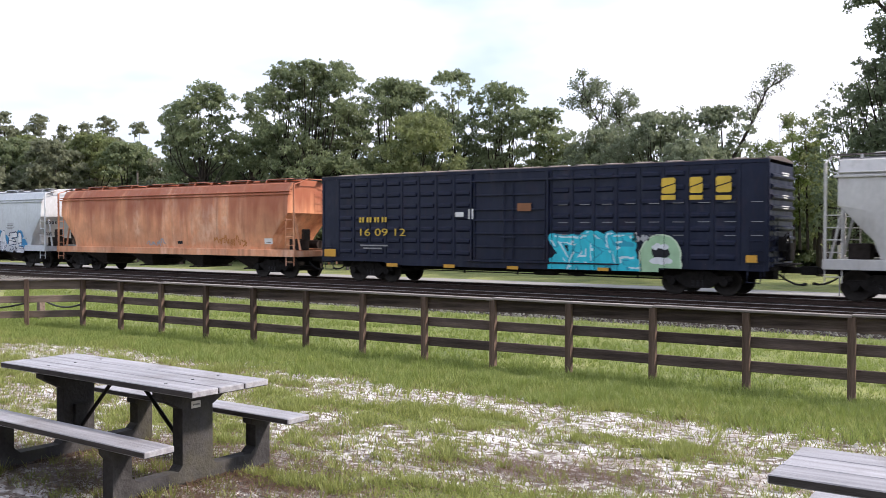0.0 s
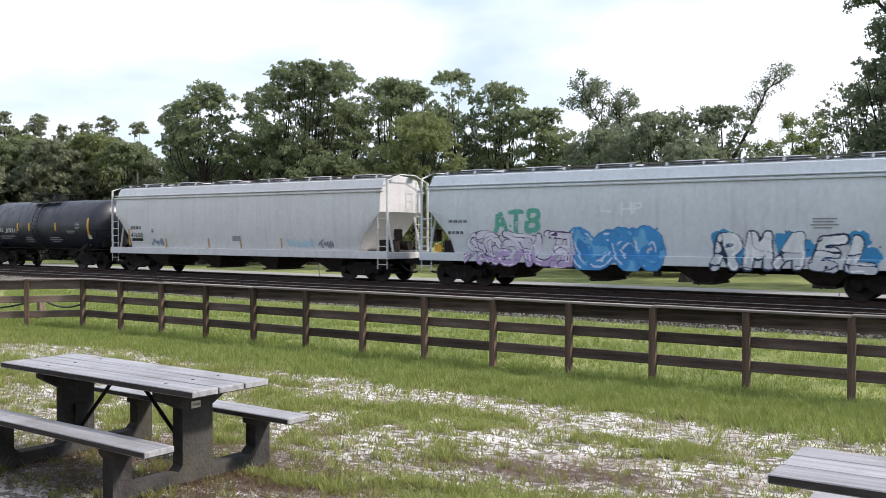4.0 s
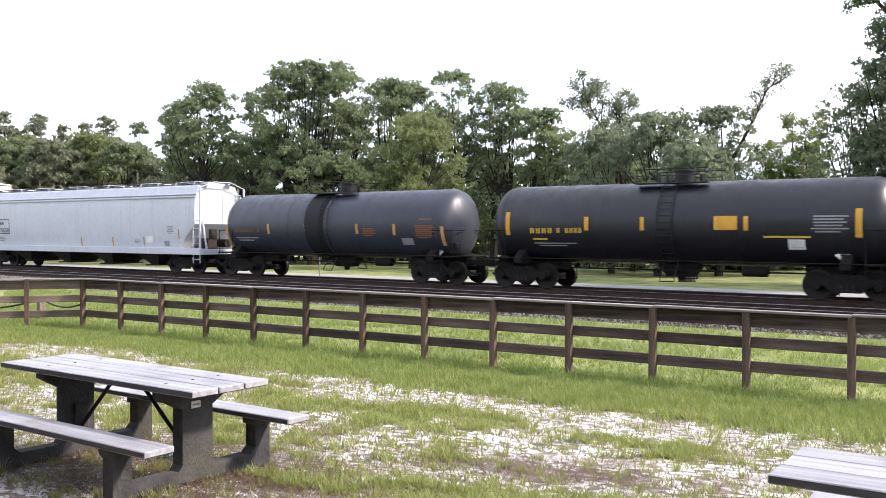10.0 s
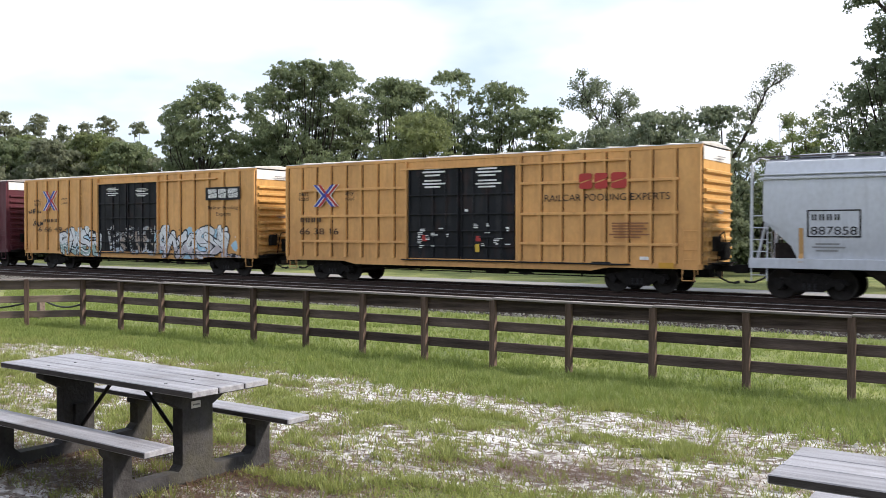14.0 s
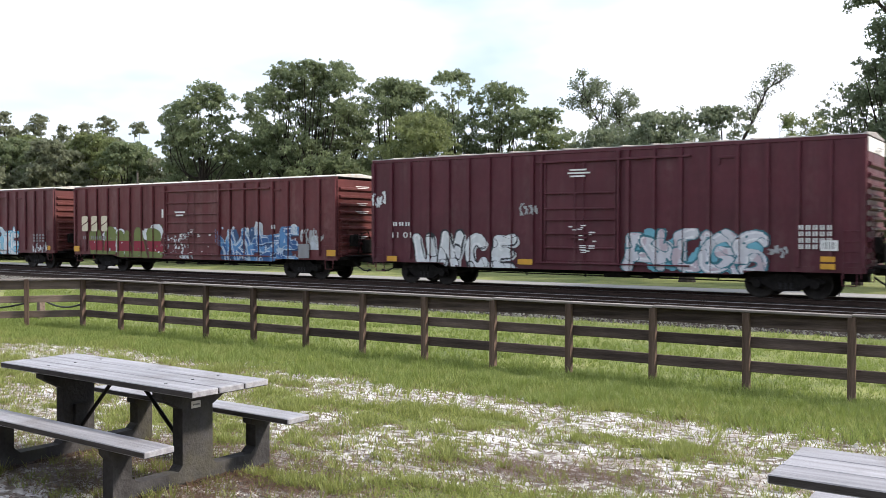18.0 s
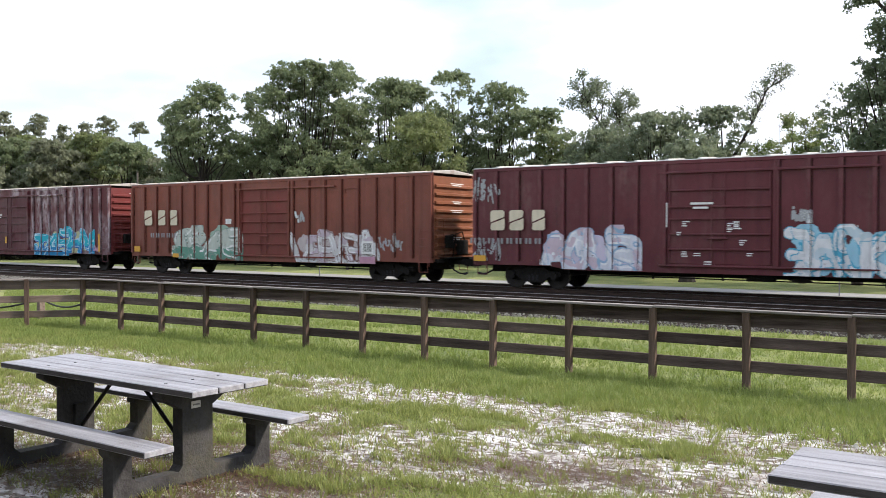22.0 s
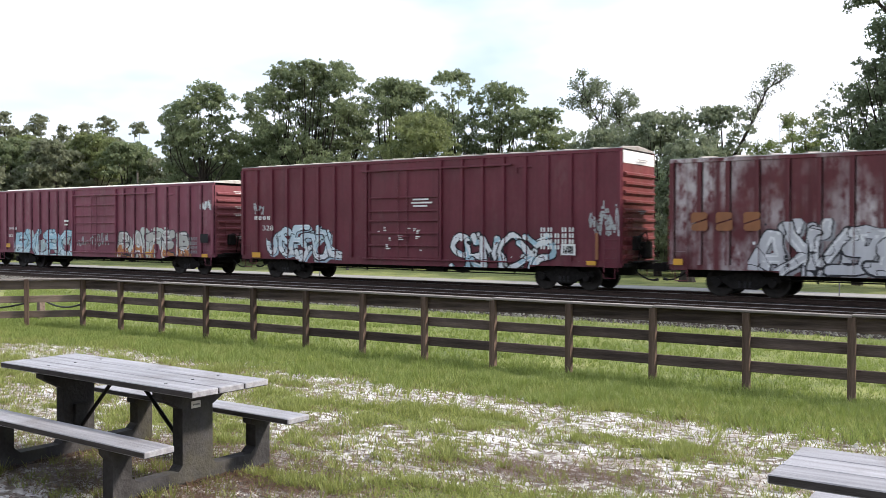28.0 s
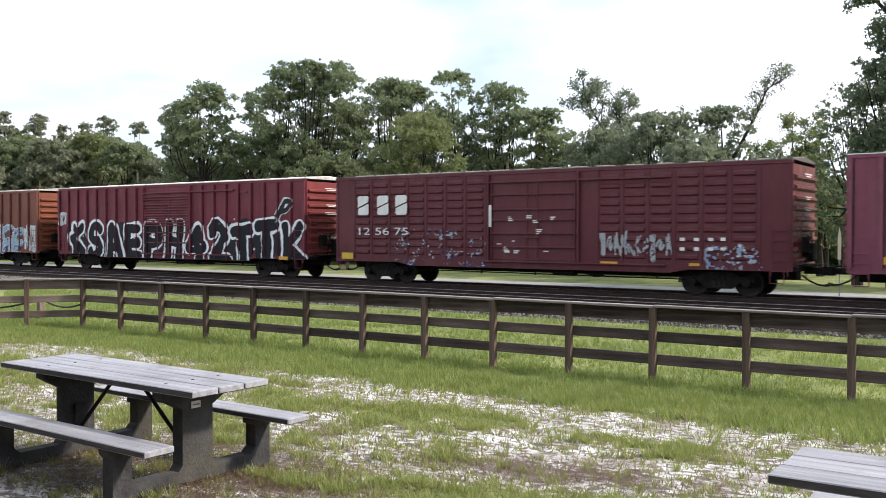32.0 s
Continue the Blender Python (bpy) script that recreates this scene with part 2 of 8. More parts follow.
def ground_mat():
    m, n, l, b = base_mat("ground_sand_grass")
    nt = m.node_tree
    at = n.new("ShaderNodeAttribute")
    at.attribute_name = "bare"
    grass = mix_rgb(nt, noise_fac(nt, 0.6, (1, 1, 1), 5, 0.35, 0.65), (0.125, 0.165, 0.042), (0.285, 0.31, 0.095))
    grass = mix_rgb(nt, scaled(nt, noise_fac(nt, 22, (1, 1, 1), 5, 0.45, 0.7), 0.6), grass, (0.070, 0.09, 0.032))
    grass = mix_rgb(nt, scaled(nt, noise_fac(nt, 2.3, (1, 1, 1), 5, 0.52, 0.7, 4.0), 0.5), grass, (0.24, 0.22, 0.10))
    sand = mix_rgb(nt, noise_fac(nt, 3.0, (1, 1, 1), 6, 0.35, 0.65), (0.44, 0.42, 0.395), (0.80, 0.80, 0.80))
    sand = mix_rgb(nt, scaled(nt, noise_fac(nt, 8, (1, 1.6, 1), 9, 0.48, 0.58, 2.0), 0.9), sand, (0.13, 0.10, 0.07))
    litter = noise_fac(nt, 1.6, (1, 1, 1), 5, 0.53, 0.63, 7.0)
    sand = mix_rgb(nt, scaled(nt, litter, 0.5), sand, (0.27, 0.22, 0.17))
    brk = n.new("ShaderNodeMath")
    brk.operation = "ADD"
    l.new(at.outputs["Fac"], brk.inputs[0])
    l.new(scaled(nt, noise_fac(nt, 5.5, (1, 1.5, 1), 8, 0.3, 0.7, 11.0), 0.75), brk.inputs[1])
    edge = n.new("ShaderNodeMapRange")
    edge.inputs[1].default_value, edge.inputs[2].default_value = 0.66, 0.88
    l.new(brk.outputs[0], edge.inputs[0])
    gate = n.new("ShaderNodeMath")
    gate.operation = "MULTIPLY"
    gate.use_clamp = True
    gate.inputs[1].default_value = 4.0
    l.new(at.outputs["Fac"], gate.inputs[0])
    both = n.new("ShaderNodeMath")
    both.operation = "MULTIPLY"
    l.new(edge.outputs[0], both.inputs[0])
    l.new(gate.outputs[0], both.inputs[1])
    c = mix_rgb(nt, both.outputs[0], grass, sand)
    l.new(c, b.inputs["Base Color"])
    b.inputs["Roughness"].default_value = 0.95
    add_bump(nt, b, noise_fac(nt, 14, (1, 1, 1), 8, 0.2, 0.8), 0.07, 0.9)
    return m


M_GROUND = ground_mat()
M_BALLAST = surf("ballast_stone", (0.058, 0.049, 0.044), 0.6, 18, 0.95, 0, 0.03, spread=0.3, spec=0.1)
M_STONE = surf("loose_stone", (0.19, 0.185, 0.165), 0.5, 9, 0.95, 0, 0.01)
M_ROAD = surf("pale_gravel_road", (0.28, 0.275, 0.265), 0.25, 2.0, 0.95, 0, 0.01)
M_RAIL = surf("rusty_rail_steel", (0.06, 0.04, 0.033), 0.4, 8, 0.7, 0.3, 0.003, spec=0.2)
M_RAILTOP = surf("worn_rail_head", (0.24, 0.23, 0.22), 0.2, 8, 0.35, 0.9, 0.001)
M_TIE = surf("creosote_tie", (0.045, 0.037, 0.03), 0.5, 6, 0.95, 0, 0.01, (0.3, 3, 3), spec=0.15)
M_FENCE = surf("stained_brown_board", (0.130, 0.096, 0.083), 0.75, 3.0, 0.8, 0, 0.01, (0.35, 5, 5), each=0.38, spec=0.2)
M_POST = surf("stained_brown_post", (0.15, 0.102, 0.078), 0.65, 3.0, 0.85, 0, 0.01, (5, 5, 0.4), each=0.3, spec=0.2)
M_CAP = surf("weathered_cap_board", (0.29, 0.255, 0.235), 0.6, 3.0, 0.85, 0, 0.008, (0.35, 5, 5), each=0.25)
M_GREYWOOD = surf("silvered_wood_rail", (0.185, 0.138, 0.112), 0.55, 3.0, 0.9, 0, 0.006, (0.35, 5, 5), each=0.25)
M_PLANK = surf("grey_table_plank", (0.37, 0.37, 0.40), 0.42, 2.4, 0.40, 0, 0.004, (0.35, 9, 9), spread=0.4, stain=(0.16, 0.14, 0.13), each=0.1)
# plank sides and undersides: their shade is put into a darker base colour
M_PLANKSHADE = surf("mildewed_plank_edge", (0.085, 0.078, 0.078), 0.5, 5.0, 0.8, 0, 0.004, (0.5, 6, 6), spec=0.15)
M_SKYBLOCK = surf("dark_shelter_boards", (0.045, 0.036, 0.03), 0.3, 3, 0.9, 0, 0.004)
M_CONC = surf("dark_stained_concrete", (0.066, 0.064, 0.065), 0.6, 4.0, 0.85, 0, 0.010, dark=(0.028, 0.027, 0.028), stain=(0.082, 0.077, 0.050), spec=0.2)
M_BLACK = surf("black_iron", (0.02, 0.02, 0.021), 0.3, 10, 0.55, 0.2, 0.002, spec=0.25)
M_UNDER = surf("grimy_underframe", (0.019, 0.017, 0.016), 0.5, 7, 0.85, 0, 0.006, spec=0.1)
M_WHEEL = surf("wheel_steel", (0.030, 0.026, 0.023), 0.4, 6, 0.6, 0.5, 0.003, spec=0.2)
M_BARK = surf("oak_bark", (0.055, 0.047, 0.040), 0.5, 5, 0.95, 0, 0.02, (3, 3, 0.6), spec=0.1)
M_PALEBARK = surf("pale_bare_bark", (0.13, 0.115, 0.10), 0.4, 5, 0.95, 0, 0.02, (3, 3, 0.6))
M_OAK = leaf_mat("oak_leaves", (0.090, 0.121, 0.065), (0.305, 0.361, 0.188), 0.58)
M_OAKL = leaf_mat("light_oak_leaves", (0.110, 0.142, 0.056), (0.310, 0.350, 0.150), 0.58)
M_GREYLEAF = leaf_mat("grey_green_leaves", (0.114, 0.146, 0.090), (0.288, 0.330, 0.210), 0.58)
M_DARKLEAF = leaf_mat("dark_understorey_leaves", (0.068, 0.092, 0.052), (0.232, 0.288, 0.160), 0.58)
# needle colour is paled and greyed to carry the distance haze
M_PINE = leaf_mat("pine_needles", (0.127, 0.145, 0.094), (0.322, 0.345, 0.218), 0.58)
M_BRIGHT = leaf_mat("bright_young_leaves", (0.10, 0.15, 0.03), (0.20, 0.26, 0.07), 0.45)
M_GRASS = leaf_mat("grass_blades", (0.112, 0.156, 0.038), (0.450, 0.480, 0.150), 0.5)
M_MEADOW = leaf_mat("meadow_blades", (0.095, 0.145, 0.030), (0.350, 0.420, 0.110), 0.5)
M_DRY = leaf_mat("dry_grass", (0.16, 0.10, 0.055), (0.30, 0.23, 0.12), 0.2)
M_LITTER = leaf_mat("leaf_litter", (0.045, 0.028, 0.018), (0.20, 0.13, 0.085), 0.1)
M_STRAW = leaf_mat("fallen_needles", (0.040, 0.022, 0.016), (0.19, 0.10, 0.065), 0.1)
# near-black colour for the shade line painted along boxcar posts
M_POSTSHADE = surf("grimy_joint", (0.020, 0.012, 0.012), 0.4, 4, 0.9, 0, 0.002, spec=0.1)
M_WHITE = spray("stencil_white", (0.72, 0.72, 0.70))
M_CREAM = spray("stencil_cream", (0.62, 0.55, 0.42))
M_YELLOW = spray("reflector_yellow", (0.62, 0.33, 0.05), 0.4)
M_GOLD = spray("stencil_gold", (0.62, 0.42, 0.06))
M_INK = spray("stencil_black", (0.018, 0.018, 0.02))
M_GREYMARK = spray("stencil_grey", (0.26, 0.26, 0.27))
M_RED = spray("emblem_red", (0.40, 0.05, 0.045))
M_OCHRE = spray("faded_ochre_stripe", (0.46, 0.27, 0.11))
M_BLUE = spray("emblem_blue", (0.05, 0.07, 0.32))
M_TAN = spray("faded_tan_lettering", (0.25, 0.11, 0.055))


# ---- ground ----
TRACK_Y = 30.90
NEAR_Y = 26.62


def ground_z(x, y):
    """Height of the ground: a gentle fall from the picnic ground to the foot of the ballast, then level."""
    if y < 4.5:
        z = 0.26
    elif y < 12.3:
        z = 0.26 - 0.31 * (y - 4.5) / 7.8
    elif y < 22:
        z = -0.05 - 0.37 * (y - 12.3) / 9.7
    else:
        z = -0.42
    if 23.5 < y < 36:
        z = -0.58
    if y > 36:
        z = -0.5
    return z


# patches of bare sand (and, below zero, of thick grass): centre, half sizes, strength
BARE = ((-8.5, 9.3, 0.8, 0.22, .6), (-7.4, 9.25, 0.5, 0.2, .6), (-6.4, 9.0, 0.75, 0.24, .6), (-4.2, 8.6, 0.75, 0.34, .8), (-3.6, 8.8, 0.4, 0.2, .5), (-4.1, 7.4, 0.35, 0.5, .5),
        (-5.1, 6.9, 0.3, 0.3, .4), (-2.8, 8.95, 0.6, 0.3, .5), (-1.9, 9.3, 0.6, 0.25, .6), (-3.3, 6.2, 0.6, 0.4, .3), (-2.6, 7.0, 0.8, 0.6, .3), (-6.9, 8.4, 0.4, 0.15, .3),
        (-13.6, 9.3, 1.4, 0.25, .5), (-11.6, 9.8, 0.8, 0.25, .5), (-15.2, 8.8, 1.2, 0.3, .4), (-9.7, 5.7, 0.6, 0.4, .5), (-6.1, 4.3, 1.7, 0.8, .5),
        (-3.8, 5.3, 0.5, 0.3, -.8), (-4.7, 4.9, 0.35, 0.3, -.7), (-5.4, 8.1, 0.8, 0.25, -.5), (-6.0, 7.6, 0.7, 0.4, -.35), (-8.0, 8.0, 1.2, 0.5, -.2), (-4.9, 8.05, 0.3, 0.25, -.5))


def bare_amount(x, y):
    """How bare and sandy the ground is, 0 to 1."""
    if y > 11.3:
        return 0.0
    n = noise.fractal(Vector((x * 0.55, y * 0.9, 1.7)), 0.9, 2.0, 4)
    n2 = noise.fractal(Vector((x * 2.3, y * 3.4, 5.1)), 0.8, 2.0, 4)
    b = 0.74 + 0.52 * n + 0.56 * n2
    for cx, cy, rx, ry, k in BARE:
        d = ((x - cx) / rx) ** 2 + ((y - cy) / ry) ** 2
        b += k * 1.5 * math.exp(-d)
    b -= max(0.0, (y - 9.5)) * 0.6
    return min(1.0, max(0.0, (b - 0.30) * 1.8))


def build_ground():
    ys = [-3000, -300, -40, -8, 0, 2] + list(np.arange(3.0, 12.4, 0.09)) + list(np.arange(12.6, 24, 0.6)) + list(np.arange(24, 36.6, 0.3)) + [38, 40, 43, 47, 52, 58, 66, 80, 110, 180, 400, 3000]
    xs = [-3000, -600, -250, -140, -90, -60, -45, -34, -27] + list(np.arange(-24, 2.5, 0.09)) + [4, 8, 15, 30, 70, 200, 3000]
    nx, ny = len(xs), len(ys)
    verts, bare = [], []
    for y in ys:
        for x in xs:
            bmt = bare_amount(x, y) if (2.9 < y < 12.5 and -24.5 < x < 3) else (0.3 if y < 3 else 0.0)
            z = ground_z(x, y)
            if 2.9 < y < 12.5 and -24.5 < x < 3:
                z += 0.022 * noise.fractal(Vector((x * 1.9, y * 1.9, 0.3)), 0.9, 2.0, 3) - 0.012 * bmt
            verts.append((x, y, z))
            bare.append(bmt)
    faces = [(j * nx + i, j * nx + i + 1, (j + 1) * nx + i + 1, (j + 1) * nx + i) for j in range(ny - 1) for i in range(nx - 1)]
    me = bpy.data.meshes.new("ground")
    me.from_pydata(verts, [], faces)
    me.materials.append(M_GROUND)
    at = me.attributes.new("bare", "FLOAT", "POINT")
    at.data.foreach_set("value", bare)
    me.polygons.foreach_set("use_smooth", [True] * len(me.polygons))
    ob = new("ground", me)
    return tagged(ob, "grassy ground with patches of pale bare sand", "ground", kind="structure")


ground = build_ground()

# plain wall and flat roof behind and above the camera, unseen, added as shade
tagged(part("wall_south", Shape().box(-26, 22, -3.3, -3.1, -0.2, 4.6), M_SKYBLOCK), "plain dark board wall, unseen, added to block sky light", "wall", kind="structure")
tagged(part("ceiling", Shape().box(-26, 22, -3.1, 0.9, 4.3, 4.45), M_SKYBLOCK), "plain dark board ceiling, unseen, added to block sky light", "ceiling", kind="structure")

# ballast bed, with loose stones on its near shoulder
bed = Shape()
prof = [(23.3, -0.47), (24.4, -0.34), (25.35, -0.185), (27.9, -0.175), (28.75, -0.23), (29.6, -0.175), (32.2, -0.185), (33.3, -0.36), (34.6, -0.56)]
bx = [-900, -120] + [-100 + 1.2 * i for i in range(92)] + [20, 300]
rb = random.Random(4)
bed.add([(x, y + (rb.uniform(-.18, .18) if k in (0, 1, 7) else 0), z + rb.uniform(-.025, .02)) for x in bx for k, (y, z) in enumerate(prof)],
        [(i * 9 + k, i * 9 + k + 1, (i + 1) * 9 + k + 1, (i + 1) * 9 + k) for i in range(len(bx) - 1) for k in range(8)])
ballast = tagged(part("ballast", bed, M_BALLAST), "dark grimy crushed stone ballast under two tracks", "ballast", kind="structure")


def stones(count, seed):
    r = np.random.RandomState(seed)
    base = np.array([(1, 0, 0), (0, 1, 0), (-1, 0, 0), (0, -1, 0), (0, 0, 1)], float)
    tri = [(0, 1, 4), (1, 2, 4), (2, 3, 4), (3, 0, 4)]
    xs = -r.rand(count) ** 0.8 * 70 + 2
    ys = 23.2 + r.rand(count) * 2.2
    sz = 0.022 + 0.035 * r.rand(count) ** 2
    ang = r.rand(count) * 6.28
    out = np.empty((count, 4, 3, 3))
    zz = np.array([-0.455 + max(0, (y - 23.3)) * 0.125 for y in ys])
    for t, q in enumerate(tri):
        for k, vi in enumerate(q):
            b = base[vi]
            c, s = np.cos(ang), np.sin(ang)
            out[:, t, k, 0] = xs + sz * (b[0] * c - b[1] * s)
            out[:, t, k, 1] = ys + sz * (b[0] * s + b[1] * c)
            out[:, t, k, 2] = zz + sz * b[2] * 1.1 + 0.01
    return raw_mesh("ballast_stones", out.reshape(-1, 3), 3, [M_STONE])


tagged(new("ballast_stones", stones(16000, 3)), "loose pale ballast stones along the shoulder", "stones", kind="stuff")

road = Shape()
road.add([(x, y, -0.487 + (0.02 if y in (39.5, 41.2) else 0)) for x in (-900, -60, -20, 20, 300) for y in (39.2, 39.5, 41.2, 41.5)],
         [(i * 4 + k, i * 4 + k + 1, i * 4 + k + 5, i * 4 + k + 4) for i in range(4) for k in range(3)])
tagged(part("road", road, M_ROAD), "pale gravel lane running beside the railway", "road", kind="structure")

# two tracks of rails on ties
RAIL = [(-0.075, 0), (0.075, 0), (0.075, 0.012), (0.012, 0.03), (0.012, 0.125), (0.036, 0.14), (0.036, 0.17), (0.028, 0.178), (-0.028, 0.178), (-0.036, 0.17), (-0.036, 0.14), (-0.012, 0.125), (-0.012, 0.03), (-0.075, 0.012)]
tie_me = Shape().cbox(-0.115, 0.115, -1.3, 1.3, -0.165, -0.005, 0.012).mesh("tie", M_TIE)
for yc, nm in ((TRACK_Y, "far"), (NEAR_Y, "near")):
    tr = new("railway_track")
    tr.location = (0, yc, -0.18)
    tagged(tr, "steel rails on creosoted wooden ties, rusty sides", "railway track", group="tracks", kind="structure")
    for sgn in (-1, 1):
        sh = Shape().prism([(sgn * 0.7525 + a, b) for a, b in RAIL], 0, -900, 300)
        for k, fa in enumerate(sh.f):
            if len(fa) == 4 and all(abs(sh.v[i][2] - 0.178) < 0.009 for i in fa):
                sh.m[k] = 1
        part("rail", sh, [M_RAIL, M_RAILTOP], tr)
    for i in range(150):
        t = new("tie", tie_me)
        t.parent = tr
        t.location = (-74 + i * 0.52, 0, 0.02)

# ---- fence ----
FD = 0.02477
FC, FS = math.cos(FD), math.sin(FD)


def fence_at(i):
    """Post i of the long run, 0 at the corner."""
    k = (i - 6) * 1.3114
    return (-10.168 + k * FC, 12.226 + k * FS)


def board(p, q, z0, z1, th, side, mats, name, parent, cap=False, sag=0.0):
    """A board from p to q, fixed to one side of the posts."""
    a, b = Vector((*p, 0)), Vector((*q, 0))
    d = (b - a)
    ln = d.length
    sh = Shape().cbox(0, ln, -th / 2, th / 2, z0, z1, 0.006)
    ob = part(name, sh, mats, parent)
    ang = math.atan2(d.y, d.x)
    nrm = Vector((-math.sin(ang), math.cos(ang), 0)) * side
    ob.matrix_local = Matrix.Translation(a + nrm) @ Matrix.Rotation(ang, 4, "Z") @ Matrix.Rotation(-sag / ln, 4, "Y")
    return ob


def build_fence():
    f = new("wooden_fence")
    tagged(f, "three-board fence of dark brown stained wood with a grey cap", "fence")
    rf = random.Random(7)
    post_me = Shape().cbox(-0.047, 0.047, -0.047, 0.047, -0.25, 1.075, 0.006).mesh("post", M_POST)
    pts = [fence_at(i) for i in range(0, 21)]
    for i, (x, y) in enumerate(pts):
        o = new("post", post_me)
        o.parent = f
        o.location = (x, y, -0.05 + rf.uniform(-0.008, 0.004))
        o.rotation_euler = (radians(rf.uniform(-0.5, 0.5)), radians(rf.uniform(-0.5, 0.5)), FD)
    for i in range(20):
        p, q = pts[i], pts[i + 1]
        for z0, z1 in ((0.875, 1.068), (0.585, 0.735), (0.255, 0.405)):
            w = rf.uniform(-0.008, 0.008)
            a = (p[0] + 0.004, p[1])
            board(a, q, z0 + w - 0.05, z1 + w - 0.05, 0.036, 0.0665, M_FENCE, "rail_board", f)
    for i in range(0, 20, 2):
        board(pts[i], (pts[i + 2][0] - 0.006, pts[i + 2][1]), 1.027 + rf.uniform(-0.004, 0.004), 1.06, 0.15, 0.03, M_CAP, "cap_board", f, sag=rf.uniform(-0.012, 0.012))
    # return run from the corner towards the platform
    cx, cy = pts[0]
    rx, ry = (-18.75 - cx), (11.15 - cy)
    ln = math.hypot(rx, ry)
    rx, ry = rx / ln, ry / ln
    ret = [(cx + rx * 1.14 * k, cy + ry * 1.14 * k) for k in range(6)]
    for k, (x, y) in enumerate(ret[1:]):
        o = new("post", post_me)
        o.parent = f
        o.location = (x, y, -0.02 + 0.02 * k)
        o.rotation_euler = (0, 0, math.atan2(ry, rx))
    for k in range(5):
        for z0, z1 in ((0.875, 1.068), (0.585, 0.735), (0.255, 0.405)):
            board(ret[k], ret[k + 1], z0 - 0.05, z1 - 0.05, 0.036, -0.067, M_GREYWOOD, "rail_board", f, "")
        board(ret[k], ret[k + 1], 1.03, 1.062, 0.15, -0.03, M_CAP, "cap_board", f)
    return f


build_fence()


def low_post(x, y, z, h):
    o = new("short_post")
    sh = Shape().cbox(-0.07, 0.07, -0.07, 0.07, -0.2, h, 0.01)
    part("shaft", sh, M_GREYWOOD, o)
    part("post_cap", Shape().cbox(-0.085, 0.085, -0.085, 0.085, h, h + 0.03, 0.008), M_GREYWOOD, o)
    o.location = (x, y, z)
    return tagged(o, "short weathered grey wooden post holding a rope", "post")


low_post(-20.62, 12.62, -0.08, 0.58)
rope = Shape()
a, b = Vector((-20.55, 12.6, 0.47)), Vector((-18.2, 12.10, 0.47))
rope.path([a.lerp(b, k / 12) - Vector((0, 0, 0.13 * 4 * (k / 12) * (1 - k / 12))) for k in range(13)], 0.022, 6)
a2 = Vector((-21.8, 11.3, 0.30))
rope.path([Vector((-20.66, 12.6, 0.45)).lerp(a2, k / 8) - Vector((0, 0, 0.12 * 4 * (k / 8) * (1 - k / 8))) for k in range(9)], 0.022, 6)
tagged(part("rope", rope, M_BLACK), "dark rope slung from the short post", "rope")


# ---- picnic tables ----
def picnic_table(name):
    t = new(name)
    tagged(t, "picnic table with grey planks on dark concrete legs", "picnic table", group="picnic tables")
    L2, zt = 1.225, 0.747
    rp = random.Random(11)
    for k in range(3):
        y0 = -0.352 + k * 0.236
        # second material paints the shade of the sides and underside
        part("table_plank", Shape().cbox(-L2 + rp.uniform(0, .008), L2 - rp.uniform(0, .008), y0, y0 + 0.226, zt - 0.045, zt + rp.uniform(-.002, .002), 0.006).edged(1), [M_PLANK, M_PLANKSHADE], t)
    for sy in (-1, 1):
        part("bench_plank", Shape().cbox(-L2 - 0.01, L2 + 0.02, sy * 0.64 - 0.118, sy * 0.64 + 0.118, 0.375, 0.42, 0.006).edged(1), [M_PLANK, M_PLANKSHADE], t)
    half = [(0.0, 0.70), (0.315, 0.70), (0.315, 0.655), (0.138, 0.555), (0.138, 0.145), (0.172, 0.105), (0.515, 0.105), (0.565, 0.15), (0.565, 0.32), (0.535, 0.335), (0.53, 0.372),
            (0.75, 0.372), (0.745, 0.335), (0.715, 0.30), (0.715, -0.12), (0.0, -0.12)]
    outline = half + [(-y, z) for y, z in half[::-1]][1:-1]
    for sx in (-1, 1):
        x0 = 0.79 if sx > 0 else -0.70
        fr = part("leg_frame", Shape().prism(outline, 0, x0 - 0.055, x0 + 0.055), M_CONC, t, "dark mottled concrete frame")
        part("gusset", Shape().cbox(x0 - sx * 0.075 - 0.02, x0 - sx * 0.075 + 0.02, -0.06, 0.06, 0.18, 0.42, 0.006), M_CONC, fr)
        for yy in (-0.24, 0.0, 0.24):
            part("bolt", Shape().tube((x0, yy, zt - 0.002), (x0, yy, zt + 0.004), 0.012, None, 8), M_BLACK, t)
        sh = Shape()
        sh.tube((x0 - sx * 0.05, 0.0, 0.20), (sx * 0.13, 0.0, 0.70), 0.016, None, 8)
        part("brace", sh, M_BLACK, t, "black iron brace")
    return t


def small_plate(t, x, y, z):
    p = part("name_plate", Shape().cbox(x, x + 0.006, y - 0.042, y + 0.042, z - 0.026, z + 0.026, 0.002), M_WHITE, t, "small white metal plate")
    part("plate_text", Shape().box(x + 0.006, x + 0.009, y - 0.03, y + 0.03, z - 0.006, z + 0.006), M_GREYMARK, p)


tb1 = picnic_table("picnic_table")
tb1.matrix_world = pose(-6.12, 4.47, 0.26, 0, 0, -0.77)
tb2 = copy_thing(tb1, pose(0.03, 4.785, 0.2, 0, 0, 0.2))
small_plate(tb1, 0.846, -0.02, 0.575)

